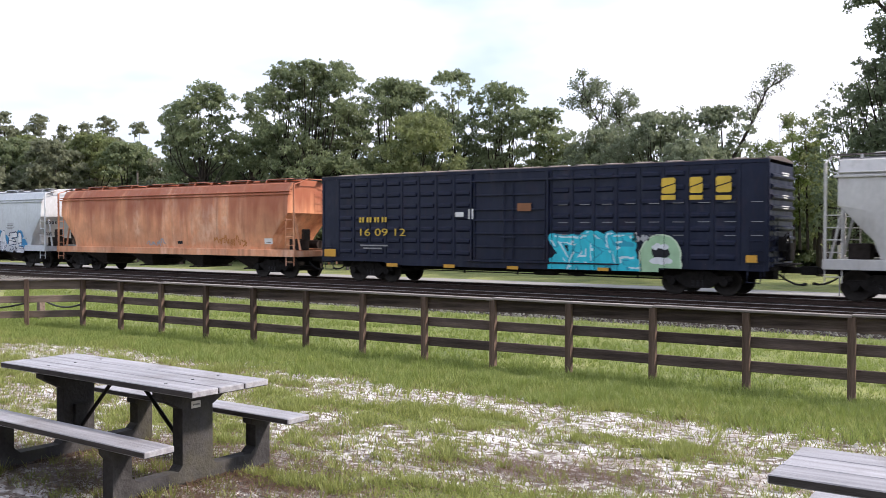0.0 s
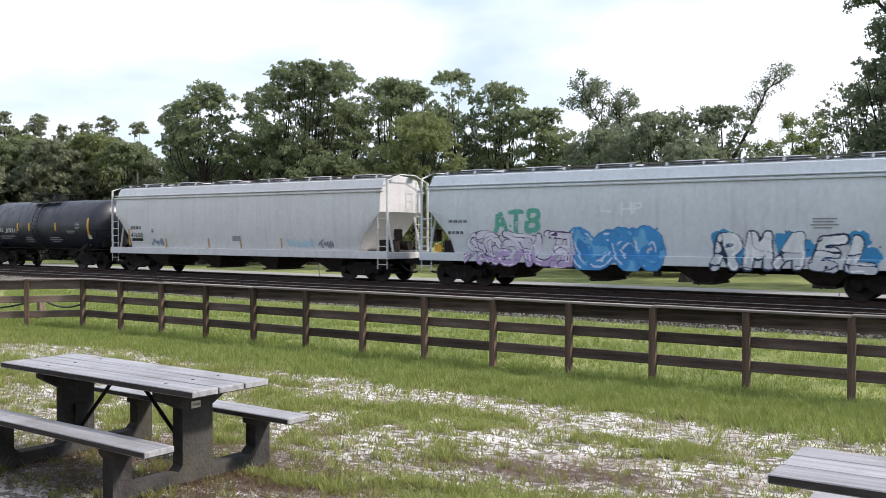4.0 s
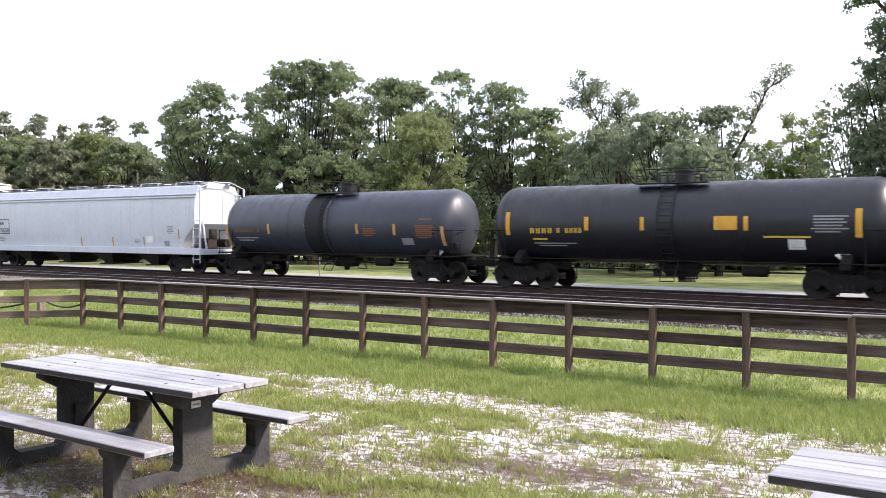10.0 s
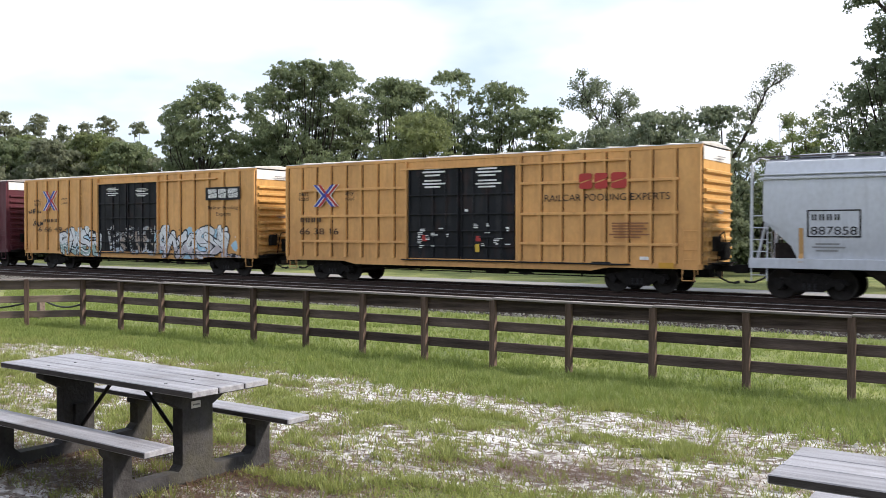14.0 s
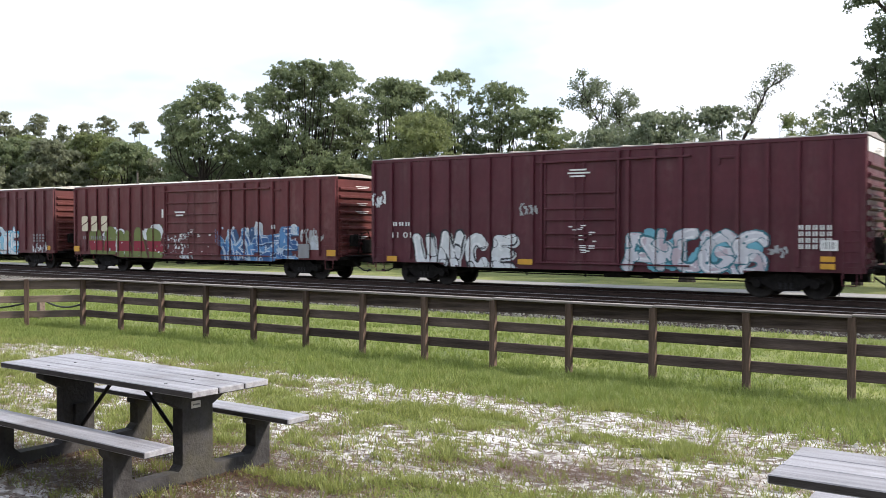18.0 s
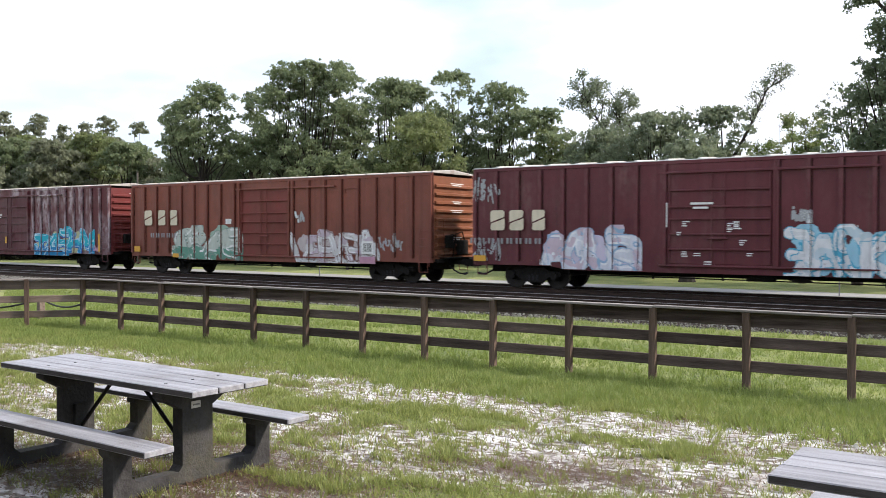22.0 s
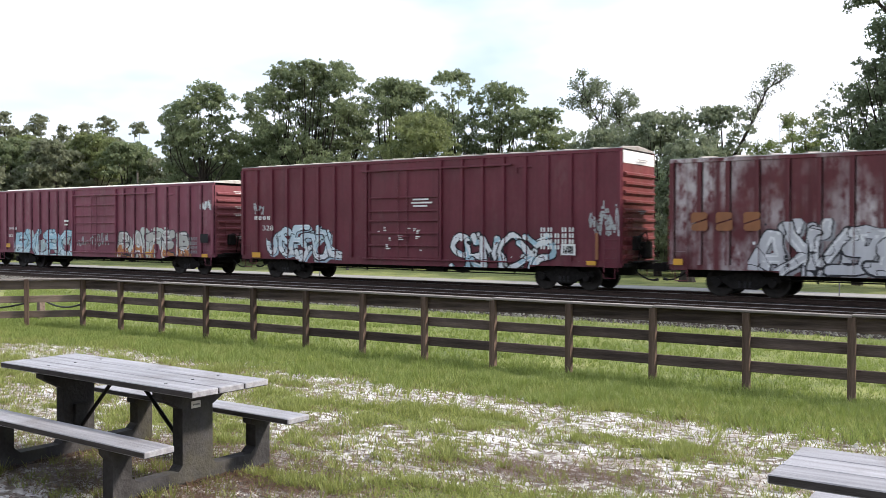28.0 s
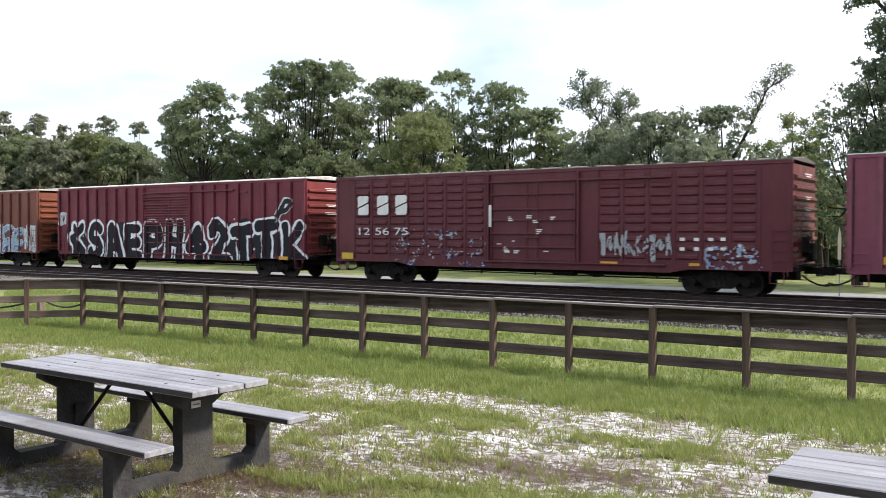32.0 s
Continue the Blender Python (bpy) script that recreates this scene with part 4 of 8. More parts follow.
def flakes(count, seed):
    """Fallen leaves, twigs and clods lying flat, thick under the table and along the edges of the sand."""
    r = np.random.RandomState(seed)
    out = []
    while len(out) < count:
        if r.rand() < 0.30:
            x, y = -6.1 + r.normal() * 1.3, 4.5 + r.normal() * 0.75
        else:
            y = 3.7 + 6.6 * r.rand()
            x = -1.72 * y - 0.8 + r.rand() * (1.62 * y + 1.6)
            t = noise.noise(Vector((x * 2.6, y * 3.4, 6.0))) + 0.7 * noise.noise(Vector((x * 9, y * 11, 8.0)))
            if r.rand() > 0.15 + 1.3 * max(0, t):
                continue
        if y < 3.4:
            continue
        s = 0.008 + 0.018 * r.rand() ** 2
        a = r.rand() * 6.283
        z = ground_z(x, y) + 0.006 + 0.012 * r.rand()
        c, q = math.cos(a) * s, math.sin(a) * s
        out.append([(x - c, y - q, z), (x + c * 0.8 - q * 0.6, y + q * 0.8 + c * 0.6, z + s * r.rand() * 0.5), (x + c * 0.9 + q * 0.5, y + q * 0.9 - c * 0.5, z + s * r.rand() * 0.3)])
    return raw_mesh("leaf_litter", np.array(out).reshape(-1, 3), 3, [M_LITTER])


def straw(count, seed):
    """Fallen pine needles and dead stems lying flat: thick by the table's feet, thin along the edges of the sand."""
    r = np.random.RandomState(seed)
    out = []
    while len(out) < count:
        if r.rand() < 0.30:
            cx, cy, q = ((-4.75, 4.75, 0.35), (-5.6, 4.35, 0.5), (-6.3, 4.2, 0.5), (-3.6, 6.3, 0.4), (-3.0, 6.6, 0.4), (-5.5, 5.3, 0.5))[r.randint(6)]
            x, y = cx + r.normal() * q * 1.3, cy + r.normal() * q * 0.5
        else:
            y = 3.7 + 6.2 * r.rand()
            x = -1.72 * y - 0.8 + r.rand() * (1.62 * y + 1.6)
            if r.rand() > 0.1 + 2.0 * max(0, noise.noise(Vector((x * 3.6, y * 5.0, 16.0)))):
                continue
        a, ln, w = r.rand() * 6.283, 0.03 + 0.07 * r.rand(), 0.0022 + 0.002 * r.rand()
        z = ground_z(x, y) + 0.006 + 0.02 * r.rand()
        c, q = math.cos(a), math.sin(a)
        out.append([(x - c * ln - q * w, y - q * ln + c * w, z), (x - c * ln + q * w, y - q * ln - c * w, z), (x + c * ln, y + q * ln, z + 0.012 * r.rand())])
    return raw_mesh("pine_straw", np.array(out).reshape(-1, 3), 3, [M_STRAW])


tagged(new("pine_straw", straw(9000, 25)), "reddish-brown fallen needles and dead stems on sand", "pine straw", kind="stuff")
tagged(new("leaf_litter", flakes(24000, 15)), "brown leaf litter and twigs strewn on the sand", "leaf litter", kind="stuff")


# ---- rolling stock ----
HW = 1.45                 # half width of a car body
CARS = []                 # (thing, place along the train, its wheelsets)
WHEEL_R = 0.457


def truck_meshes():
    sf = Shape()
    top = [(-1.16, 0.50), (-1.12, 0.63), (-0.66, 0.64), (-0.42, 0.80), (0.42, 0.80), (0.66, 0.64), (1.12, 0.63), (1.16, 0.50), (0.98, 0.46), (0.70, 0.44), (0.40, 0.24), (-0.40, 0.24), (-0.70, 0.44), (-0.98, 0.46)]
    sf.prism(top, 1, -0.07, 0.07)
    for sx in (-1, 1):
        sf.tube((sx * 0.889, -0.17, 0.457), (sx * 0.889, 0.06, 0.457), 0.135, 0.15, 12)
        sf.prism([(sx * 0.16, 0.34), (sx * 0.32, 0.34), (sx * 0.58, 0.56), (sx * 0.42, 0.66)], 1, -0.085, 0.085)
    springs = Shape()
    springs.lathe([(0, 0.05), (0, 0.072), (0.05, 0.06), (0.10, 0.072), (0.15, 0.06), (0.20, 0.072), (0.25, 0.06), (0.25, 0.04)], 10, 2, (0, -0.02, 0.29))
    ws = Shape()
    r = WHEEL_R
    for sy in (-1, 1):
        prof = [(-0.085, 0.12), (-0.085, 0.17), (-0.03, 0.19), (-0.035, 0.34), (-0.07, 0.385), (-0.075, r - 0.012), (-0.06, r), (0.04, r + 0.004), (0.052, r + 0.026), (0.068, r + 0.020), (0.07, 0.385), (0.035, 0.34), (0.03, 0.19), (0.085, 0.17), (0.085, 0.12)]
        ws.lathe([(-sy * a + sy * 0.755, q) for a, q in [(p[0] * -1, p[1]) for p in prof]], 28, 1)
    ws.tube((0, -0.98, 0), (0, 0.98, 0), 0.085, None, 10)
    for sy in (-1, 1):
        for k in range(3):
            a = k * 2.094
            ws.tube((0.05 * math.cos(a), sy * 0.98, 0.05 * math.sin(a)), (0.05 * math.cos(a), sy * 1.0, 0.05 * math.sin(a)), 0.016, None, 6)
    bol = Shape()
    bol.prism([(-0.2, 0.50), (0.2, 0.50), (0.2, 0.72), (0.12, 0.80), (-0.12, 0.80), (-0.2, 0.72)], 1, -1.12, 1.12)
    bol.tube((0, 0, 0.80), (0, 0, 0.90), 0.2, None, 12)
    bol.box(-1.0, -0.93, -0.9, 0.9, 0.30, 0.42)
    bol.box(0.93, 1.0, -0.9, 0.9, 0.30, 0.42)
    return (sf.mesh("side_frame", M_UNDER), springs.mesh("spring", M_BLACK), ws.mesh("wheelset", M_WHEEL, True), bol.mesh("truck", M_UNDER))


SF_ME, SPRING_ME, WS_ME, BOL_ME = truck_meshes()


def add_truck(car, x, wheels):
    tk = part("truck", BOL_ME, None, car, "grimy cast steel wheel truck")
    tk.location = (x, 0, 0)
    for sy in (-1, 1):
        o = part("side_frame", SF_ME, None, tk)
        o.location = (0, sy * 1.02, 0)
        o.rotation_euler = (0, 0, 0 if sy < 0 else math.pi)
        for k in (-0.17, 0.0, 0.17):
            part("spring", SPRING_ME, None, tk).location = (k, sy * 1.02, 0)
    for sx in (-1, 1):
        w = part("wheelset", WS_ME, None, tk)
        w.location = (sx * 0.889, 0, WHEEL_R)
        wheels.append(w)


def coupler_mesh():
    c = Shape()
    c.cbox(-0.1, 0.62, -0.09, 0.09, 0.76, 0.96, 0.01)
    c.prism([(0.55, -0.16), (0.78, -0.19), (0.86, -0.10), (0.80, 0.02), (0.86, 0.16), (0.74, 0.20), (0.55, 0.14)], 2, 0.72, 1.0)
    return c.mesh("coupler", M_UNDER)


def hose_mesh():
    c = Shape()
    c.path([(0, 0, 0.72), (0.22, 0, 0.55), (0.5, 0.0, 0.42), (0.72, 0.0, 0.40)], 0.032, 7)
    c.tube((0.70, 0, 0.40), (0.86, 0, 0.44), 0.045, 0.05, 7)
    return c.mesh("air_hose", M_BLACK)


CPL_ME, HOSE_ME = coupler_mesh(), hose_mesh()


def couplers(car, L2, half):
    """Couplers and hoses at both ends; half is half the length over couplers."""
    for s in (-1, 1):
        o = part("coupler", CPL_ME, None, car, "cast steel knuckle coupler")
        o.location = (s * (half - 0.86), 0, 0)
        o.rotation_euler = (0, 0, 0 if s > 0 else math.pi)
        h = part("air_hose", HOSE_ME, None, car, "black rubber air hose")
        h.location = (s * (half - 0.95), s * -0.3, 0)
        h.rotation_euler = (0, 0, 0 if s > 0 else math.pi)


def ladder(x0, x1, y0, y1, z0, z1, n, r=0.014, rails=True):
    """Rungs between two points, with stiles."""
    sh = Shape()
    for k in range(n):
        z = z0 + (z1 - z0) * (k + 0.5) / n
        sh.tube((x0, y0, z), (x1, y1, z), r, None, 6)
    if rails:
        sh.tube((x0, y0, z0), (x0, y0, z1), r * 1.2, None, 6)
        sh.tube((x1, y1, z0), (x1, y1, z1), r * 1.2, None, 6)
    return sh


def start_car(name, label, category, place):
    car = new(name)
    car.location = (place, TRACK_Y, 0)
    return tagged(car, label, category, group="cars of the freight train")


def finish_car(car, place, trucks, L2, half):
    wheels = []
    for x in trucks:
        add_truck(car, x, wheels)
    couplers(car, L2, half)
    CARS.append((car, place, wheels))


RIB_CACHE = {}
POSTS = {}                # outside posts of a boxcar: places and the height of paint between them


def rib_mesh(kind, a, b, w, d, m):
    """An outside post (vertical, from a to b) w wide and d deep, drawn at the near side."""
    key = (kind, a, b, w, d, m.name)
    if key not in RIB_CACHE:
        RIB_CACHE[key] = Shape().prism([(-w / 2, 0.0), (-w * 0.42, -d), (w * 0.42, -d), (w / 2, 0.0)], 2, a, b).mesh("side_post", m)
    return RIB_CACHE[key]


def boxcar(label, rear, front, eave, mat, end_mat, roof_mat, door, door_mat, posts=14, style="post", sill=0.78, panel_top=None, roof_w=0.0, double=False, hatch=None, louver=None, shade_strips=True):
    """A boxcar. rear and front are places along the train, door is (from, to) along the car."""
    place, L2 = (rear + front) / 2, (front - rear) / 2
    car = start_car("boxcar", label, "boxcar", place)
    d0, d1 = door
    zs, ze = sill, eave - 0.12
    dp = 0.10
    # floor and inner body
    part("underframe", Shape().cbox(-L2 + 0.15, L2 - 0.15, -0.3, 0.3, 0.55, 0.98, 0.02), M_UNDER, car, "black centre sill and floor beams")
    for sy in (-1, 1):
        y0, y1 = sorted((sy * (HW - 0.06), sy * HW))
        zb = 1.02
        part("side_wall", Shape().box(-L2, d0, y0, y1, zb, ze), mat, car)
        part("side_wall", Shape().box(d1, L2, y0, y1, zb, ze), mat, car)
        part("door_header", Shape().box(d0, d1, y0, y1, ze - 0.25, ze), mat, car)
        # side sill, deeper between the trucks
        ys = [sy * (HW + 0.012), sy * (HW - 0.05)]
        sl = Shape().prism([(-L2, zb + 0.02), (-L2, 0.86), (-L2 + 3.3, 0.86), (-L2 + 4.0, zs - 0.05), (L2 - 4.0, zs - 0.05), (L2 - 3.3, 0.86), (L2, 0.86), (L2, zb + 0.02)], 1, min(ys), max(ys))
        part("side_sill", sl, mat, car)
        part("top_chord", Shape().cbox(-L2, L2, min(sy * (HW - 0.05), sy * (HW + 0.03)), max(sy * (HW - 0.05), sy * (HW + 0.03)), ze, eave, 0.012), mat, car)
        # posts
        xs = [x for x in np.linspace(-L2 + 0.09, L2 - 0.09, posts + 1)]
        POSTS[car.name] = ([float(x) for x in xs] + [d0 - 0.06, d1 + 0.06], 0.07 if style == "dash" or style == "bead" else 0.03)
        if style == "post":
            me = rib_mesh("v", zb, ze, 0.15, dp, mat)
            # thin dark strip at the post's foot, painted shade that brings out the rib
            jm = Shape().box(0.08, 0.108, -0.012, -0.002, zb + 0.02, ze).mesh("joint", M_POSTSHADE)
            for x in xs:
                if not (d0 - 0.12 < x < d1 + 0.12):
                    o = part("side_post", me, None, car)
                    o.location, o.rotation_euler = (x, sy * HW, 0), (0, 0, 0 if sy < 0 else math.pi)
                    if sy < 0 and shade_strips:
                        part("joint", jm, None, o)
        elif style == "grid":
            me = rib_mesh("v", zb, ze, 0.13, dp, mat)
            # the same painted shade strip for the gridded sides
            jm = Shape().box(0.08, 0.108, -0.012, -0.002, zb + 0.02, ze).mesh("joint", M_POSTSHADE)
            for x in xs:
                if not (d0 - 0.12 < x < d1 + 0.12):
                    o = part("side_post", me, None, car)
                    o.location, o.rotation_euler = (x, sy * HW, 0), (0, 0, 0 if sy < 0 else math.pi)
                    if sy < 0 and shade_strips:
                        part("joint", jm, None, o)
            for z in (1.62, 2.70, 3.82):
                for a, b in ((-L2 + 0.8, d0 - 0.05), (d1 + 0.05, L2 - 0.8)):
                    yy = sorted((sy * HW, sy * (HW + dp * 0.97)))
                    part("girt", Shape().cbox(a, b, yy[0], yy[1], z, z + 0.10, 0.01), mat, car)
        else:
            # pressed panels: rows of short raised beads between narrow posts
            me = rib_mesh("v", zb, ze, 0.09, 0.03, mat)
            bays = []
            for a, b in zip(xs, xs[1:]):
                if b < d0 or a > d1:
                    bays.append((a, b))
            for x in xs:
                if not (d0 - 0.1 < x < d1 + 0.1):
                    o = part("side_post", me, None, car)
                    o.location, o.rotation_euler = (x, sy * HW, 0), (0, 0, 0 if sy < 0 else math.pi)
            for a, b in bays:
                if abs(a + L2) < 0.2 or abs(b - L2) < 0.2:
                    continue
                nb = 10 if style == "bead" else 7
                key = (style, sy, round(b - a, 3), mat.name)
                if key not in RIB_CACHE:
                    RIB_CACHE[key] = Shape().prism([(sy * HW, -0.10), (sy * (HW + 0.055), -0.05), (sy * (HW + 0.055), 0.04), (sy * HW, 0.10)], 0, 0.12, b - a - 0.12).mesh("pressed_bead", mat)
                for k in range(nb):
                    part("pressed_bead", RIB_CACHE[key], None, car).location = (a, 0, zb + 0.25 + (ze - zb - 0.5) * k / (nb - 1))
        # door with its bars and tracks
        dm = door_mat
        for xf in (d0 - 0.10, d1 + 0.02):
            q = sorted((sy * HW, sy * (HW + 0.13)))
            part("door_post", Shape().cbox(xf, xf + 0.08, q[0], q[1], 0.98, ze, 0.01), mat, car)
        yd0, yd1 = sorted((sy * (HW - 0.04), sy * (HW + 0.015)))
        leaves = [(d0, (d0 + d1) / 2 - 0.015), ((d0 + d1) / 2 + 0.015, d1)] if double else [(d0, d1)]
        for a, b in leaves:
            dr = part("door", Shape().cbox(a, b, yd0, yd1, 1.04, ze - 0.26, 0.015), dm, car, "sliding plug door")
            sh = Shape()
            for z in ((1.5, 2.0, 2.5, 2.9, 3.45) if not double else (1.5, 2.1, 2.75, 3.5)):
                q = sorted((sy * (HW + 0.015), sy * (HW + 0.095)))
                sh.cbox(a + 0.05, b - 0.05, q[0], q[1], z, z + 0.06, 0.01)
            for k in ((0.02, 0.98) if not double else (0.03, 0.5, 0.97)):
                x = a + (b - a) * k
                q = sorted((sy * (HW + 0.014), sy * (HW + 0.08)))
                sh.cbox(x - 0.03, x + 0.03, q[0], q[1], 1.1, ze - 0.3, 0.01)
            part("door_ribs", sh, dm, dr)
            for k in ((0.44, 0.56) if not double else (0.25, 0.75)):
                x = a + (b - a) * k
                q = sy * (HW + 0.085)
                part("lock_rod", Shape().tube((x, q, 1.1), (x, q, ze - 0.35), 0.022, None, 7), dm, dr)
            q = sorted((sy * (HW + 0.06), sy * (HW + 0.12)))
            part("door_handle", Shape().cbox((a + b) / 2 - 0.35, (a + b) / 2 + 0.30, q[0], q[1], 1.86, 1.92, 0.01), dm, dr)
        for z, w in ((1.0, 0.05), (ze - 0.25, 0.07)):
            q = sorted((sy * (HW - 0.01), sy * (HW + 0.12)))
            part("door_track", Shape().cbox(d0 - 0.3, min(L2 - 0.2, d1 + (d1 - d0) * 0.9), q[0], q[1], z - w, z, 0.008), dm if z < 2 else mat, car)
        for xl in (-L2 + 0.12, L2 - 0.62):
            part("ladder", ladder(xl, xl + 0.5, sy * (HW + 0.09), sy * (HW + 0.09), 0.70, 2.3 if xl > 0 else 1.6, 5 if xl > 0 else 3, 0.012), mat, car)
        if hatch and sy < 0:
            part("route_board", Shape().cbox(hatch - 0.32, hatch + 0.32, -HW - 0.05, -HW, ze - 0.42, ze - 0.34, 0.01), mat, car)
            part("bracket", Shape().cbox(hatch - 0.32, hatch - 0.27, -HW - 0.06, -HW, ze - 0.62, ze - 0.34, 0.01), mat, car)
        if louver and sy < 0:
            for k in range(12):
                z = 2.35 + k * 0.13
                part("door_slat", Shape().cbox(louver[0], louver[1], -HW - 0.12, -HW, z, z + 0.06, 0.01), mat, car)
    # ends with deep horizontal corrugations
    for s in (-1, 1):
        sh = Shape()
        x0, x1 = sorted((s * L2, s * (L2 - 0.05)))
        sh.box(x0, x1, -HW + 0.061, HW - 0.061, 0.9, ze)
        part("end_wall", sh, end_mat, car)
        nb = 9 if eave < 4.7 else 10
        for k in range(nb):
            z = 1.25 + (eave - 1.75) * k / (nb - 1) if eave < 4.7 else 1.25 + (eave - 2.1) * k / (nb - 1)
            rb_ = Shape().prism([(s * L2, z - 0.13), (s * (L2 + 0.10), z - 0.06), (s * (L2 + 0.10), z + 0.01), (s * L2, z + 0.06)], 1, -HW + 0.12, HW - 0.12)
            part("end_corrugation", rb_, end_mat, car)
        if eave > 4.7:
            x0, x1 = sorted((s * (L2 + 0.003), s * (L2 + 0.02)))
            part("visibility_band", Shape().box(x0, x1, -HW + 0.05, HW - 0.05, eave - 0.5, eave - 0.06), M_WHITE, car, "white band across the top of the end")
        if s > 0:
            for k, zt in enumerate((eave - 0.42, eave - 1.15, eave - 1.5, eave - 2.6) if eave < 4.7 else (eave - 0.36, eave - 2.2)):
                for j in range(2):
                    w_ = 0.45 - 0.12 * j - 0.1 * (k % 2)
                    part("lettering", Shape().box(L2 + 0.101, L2 + 0.104, 0.1 - w_, 0.1 + w_, zt - 0.07 * j, zt - 0.07 * j + 0.035), M_WHITE if eave < 4.7 else M_GREYMARK, car)
        # crossover platform, brake wheel and grab irons
        x0, x1 = sorted((s * L2, s * (L2 + 0.42)))
        part("end_platform", Shape().cbox(x0, x1, -1.0, 1.0, 1.02, 1.06, 0.008), M_UNDER, car)
        part("ladder", ladder(s * (L2 + 0.11), s * (L2 + 0.11), -1.3, -0.86, 1.0, 2.6, 5, 0.012), end_mat, car)
        sill_b = Shape().cbox(min(s * (L2 - 0.4), s * (L2 + 0.16)), max(s * (L2 - 0.4), s * (L2 + 0.16)), -1.3, 1.3, 0.86, 1.0, 0.01)
        part("end_sill", sill_b, M_UNDER, car)
        if s > 0:
            bw = part("brake_housing", Shape().cbox(L2 + 0.06, L2 + 0.28, -0.75, -0.35, 1.45, 1.95, 0.03), M_UNDER, car)
            wh = Shape()
            for k in range(16):
                a0, a1 = k * math.pi / 8, (k + 1) * math.pi / 8
                wh.tube((L2 + 0.31, -0.55 + 0.27 * math.cos(a0), 1.72 + 0.27 * math.sin(a0)), (L2 + 0.31, -0.55 + 0.27 * math.cos(a1), 1.72 + 0.27 * math.sin(a1)), 0.016, None, 5)
            for k in range(5):
                a0 = k * 1.2566
                wh.tube((L2 + 0.29, -0.55, 1.72), (L2 + 0.31, -0.55 + 0.27 * math.cos(a0), 1.72 + 0.27 * math.sin(a0)), 0.012, None, 5)
            part("brake_wheel", wh, M_UNDER, bw)
            part("pipework", Shape().path([(L2 + 0.1, -0.2, 1.1), (L2 + 0.12, 0.0, 2.0), (L2 + 0.1, 0.5, 2.1), (L2 + 0.1, 0.9, 1.2)], 0.025, 6), M_UNDER, car)
            part("equipment_box", Shape().cbox(L2 + 0.02, L2 + 0.25, 0.1, 0.75, 1.15, 1.75, 0.03), M_UNDER, car)
    # roof of raised panels
    n = 17
    w = 2 * L2 / n
    rf = Shape()
    pr0 = [(-HW - 0.03, eave), (HW + 0.03, eave), (HW + 0.01, eave + 0.03), (0.0, eave + 0.14), (-HW - 0.01, eave + 0.03)]
    pr1 = [(-HW - 0.03, eave), (HW + 0.03, eave), (HW, eave + 0.07), (0.0, eave + 0.18), (-HW, eave + 0.07)]
    st = [(0, pr0), (w - 0.12, pr0), (w - 0.10, pr1), (w - 0.02, pr1), (w, pr0)]
    rf.add([(x, *p) for x, q in st for p in q], [(i * 5 + k, i * 5 + (k + 1) % 5, (i + 1) * 5 + (k + 1) % 5, (i + 1) * 5 + k) for i in range(4) for k in range(5)] + [(0, 1, 2, 3, 4), (20, 21, 22, 23, 24)])
    rme = rf.mesh("roof_panel", roof_mat)
    for k in range(n):
        part("roof_panel", rme, None, car).location = (-L2 + w * k, 0, 0)
    # underbody
    for k, x in enumerate(np.linspace(-L2 + 4.2, L2 - 4.2, 6)):
        part("crossbearer", Shape().prism([(-HW + 0.05, 1.0), (HW - 0.05, 1.0), (HW - 0.1, 0.86), (0.32, 0.62), (-0.32, 0.62), (-HW + 0.1, 0.86)], 0, x - 0.06, x + 0.06), M_UNDER, car)
    part("brake_rod", Shape().tube((-L2 + 3.5, -0.9, 0.56), (L2 - 3.5, -0.9, 0.50), 0.022, None, 6), M_UNDER, car)
    part("brake_cylinder", Shape().tube((0.8, -0.95, 0.66), (1.7, -0.95, 0.66), 0.17, None, 12), M_UNDER, car)
    part("air_reservoir", Shape().tube((-1.8, 0.7, 0.70), (-0.4, 0.7, 0.70), 0.2, None, 12), M_UNDER, car)
    for k in range(5):
        xh = -L2 + 4.6 + (2 * L2 - 9.2) * k / 4
        part("rod_hanger", Shape().cbox(xh - 0.03, xh + 0.03, -0.93, -0.87, 0.48, 0.90, 0.006), M_UNDER, car)
    part("brake_lever", Shape().prism([(2.0, 0.60), (2.5, 0.48), (2.9, 0.52), (2.6, 0.66)], 1, -0.98, -0.93), M_UNDER, car)
    for xs_ in (-L2 + 0.2, L2 - 0.68):
        for sy in (-1, 1):
            part("stirrup", Shape().path([(xs_, sy * HW, 0.88), (xs_, sy * HW, 0.48), (xs_ + 0.42, sy * HW, 0.48), (xs_ + 0.42, sy * HW, 0.88)], 0.016, 5), mat, car)
    tk = L2 - 2.40
    finish_car(car, place, (-tk, tk), L2, L2 + 0.97)
    return car


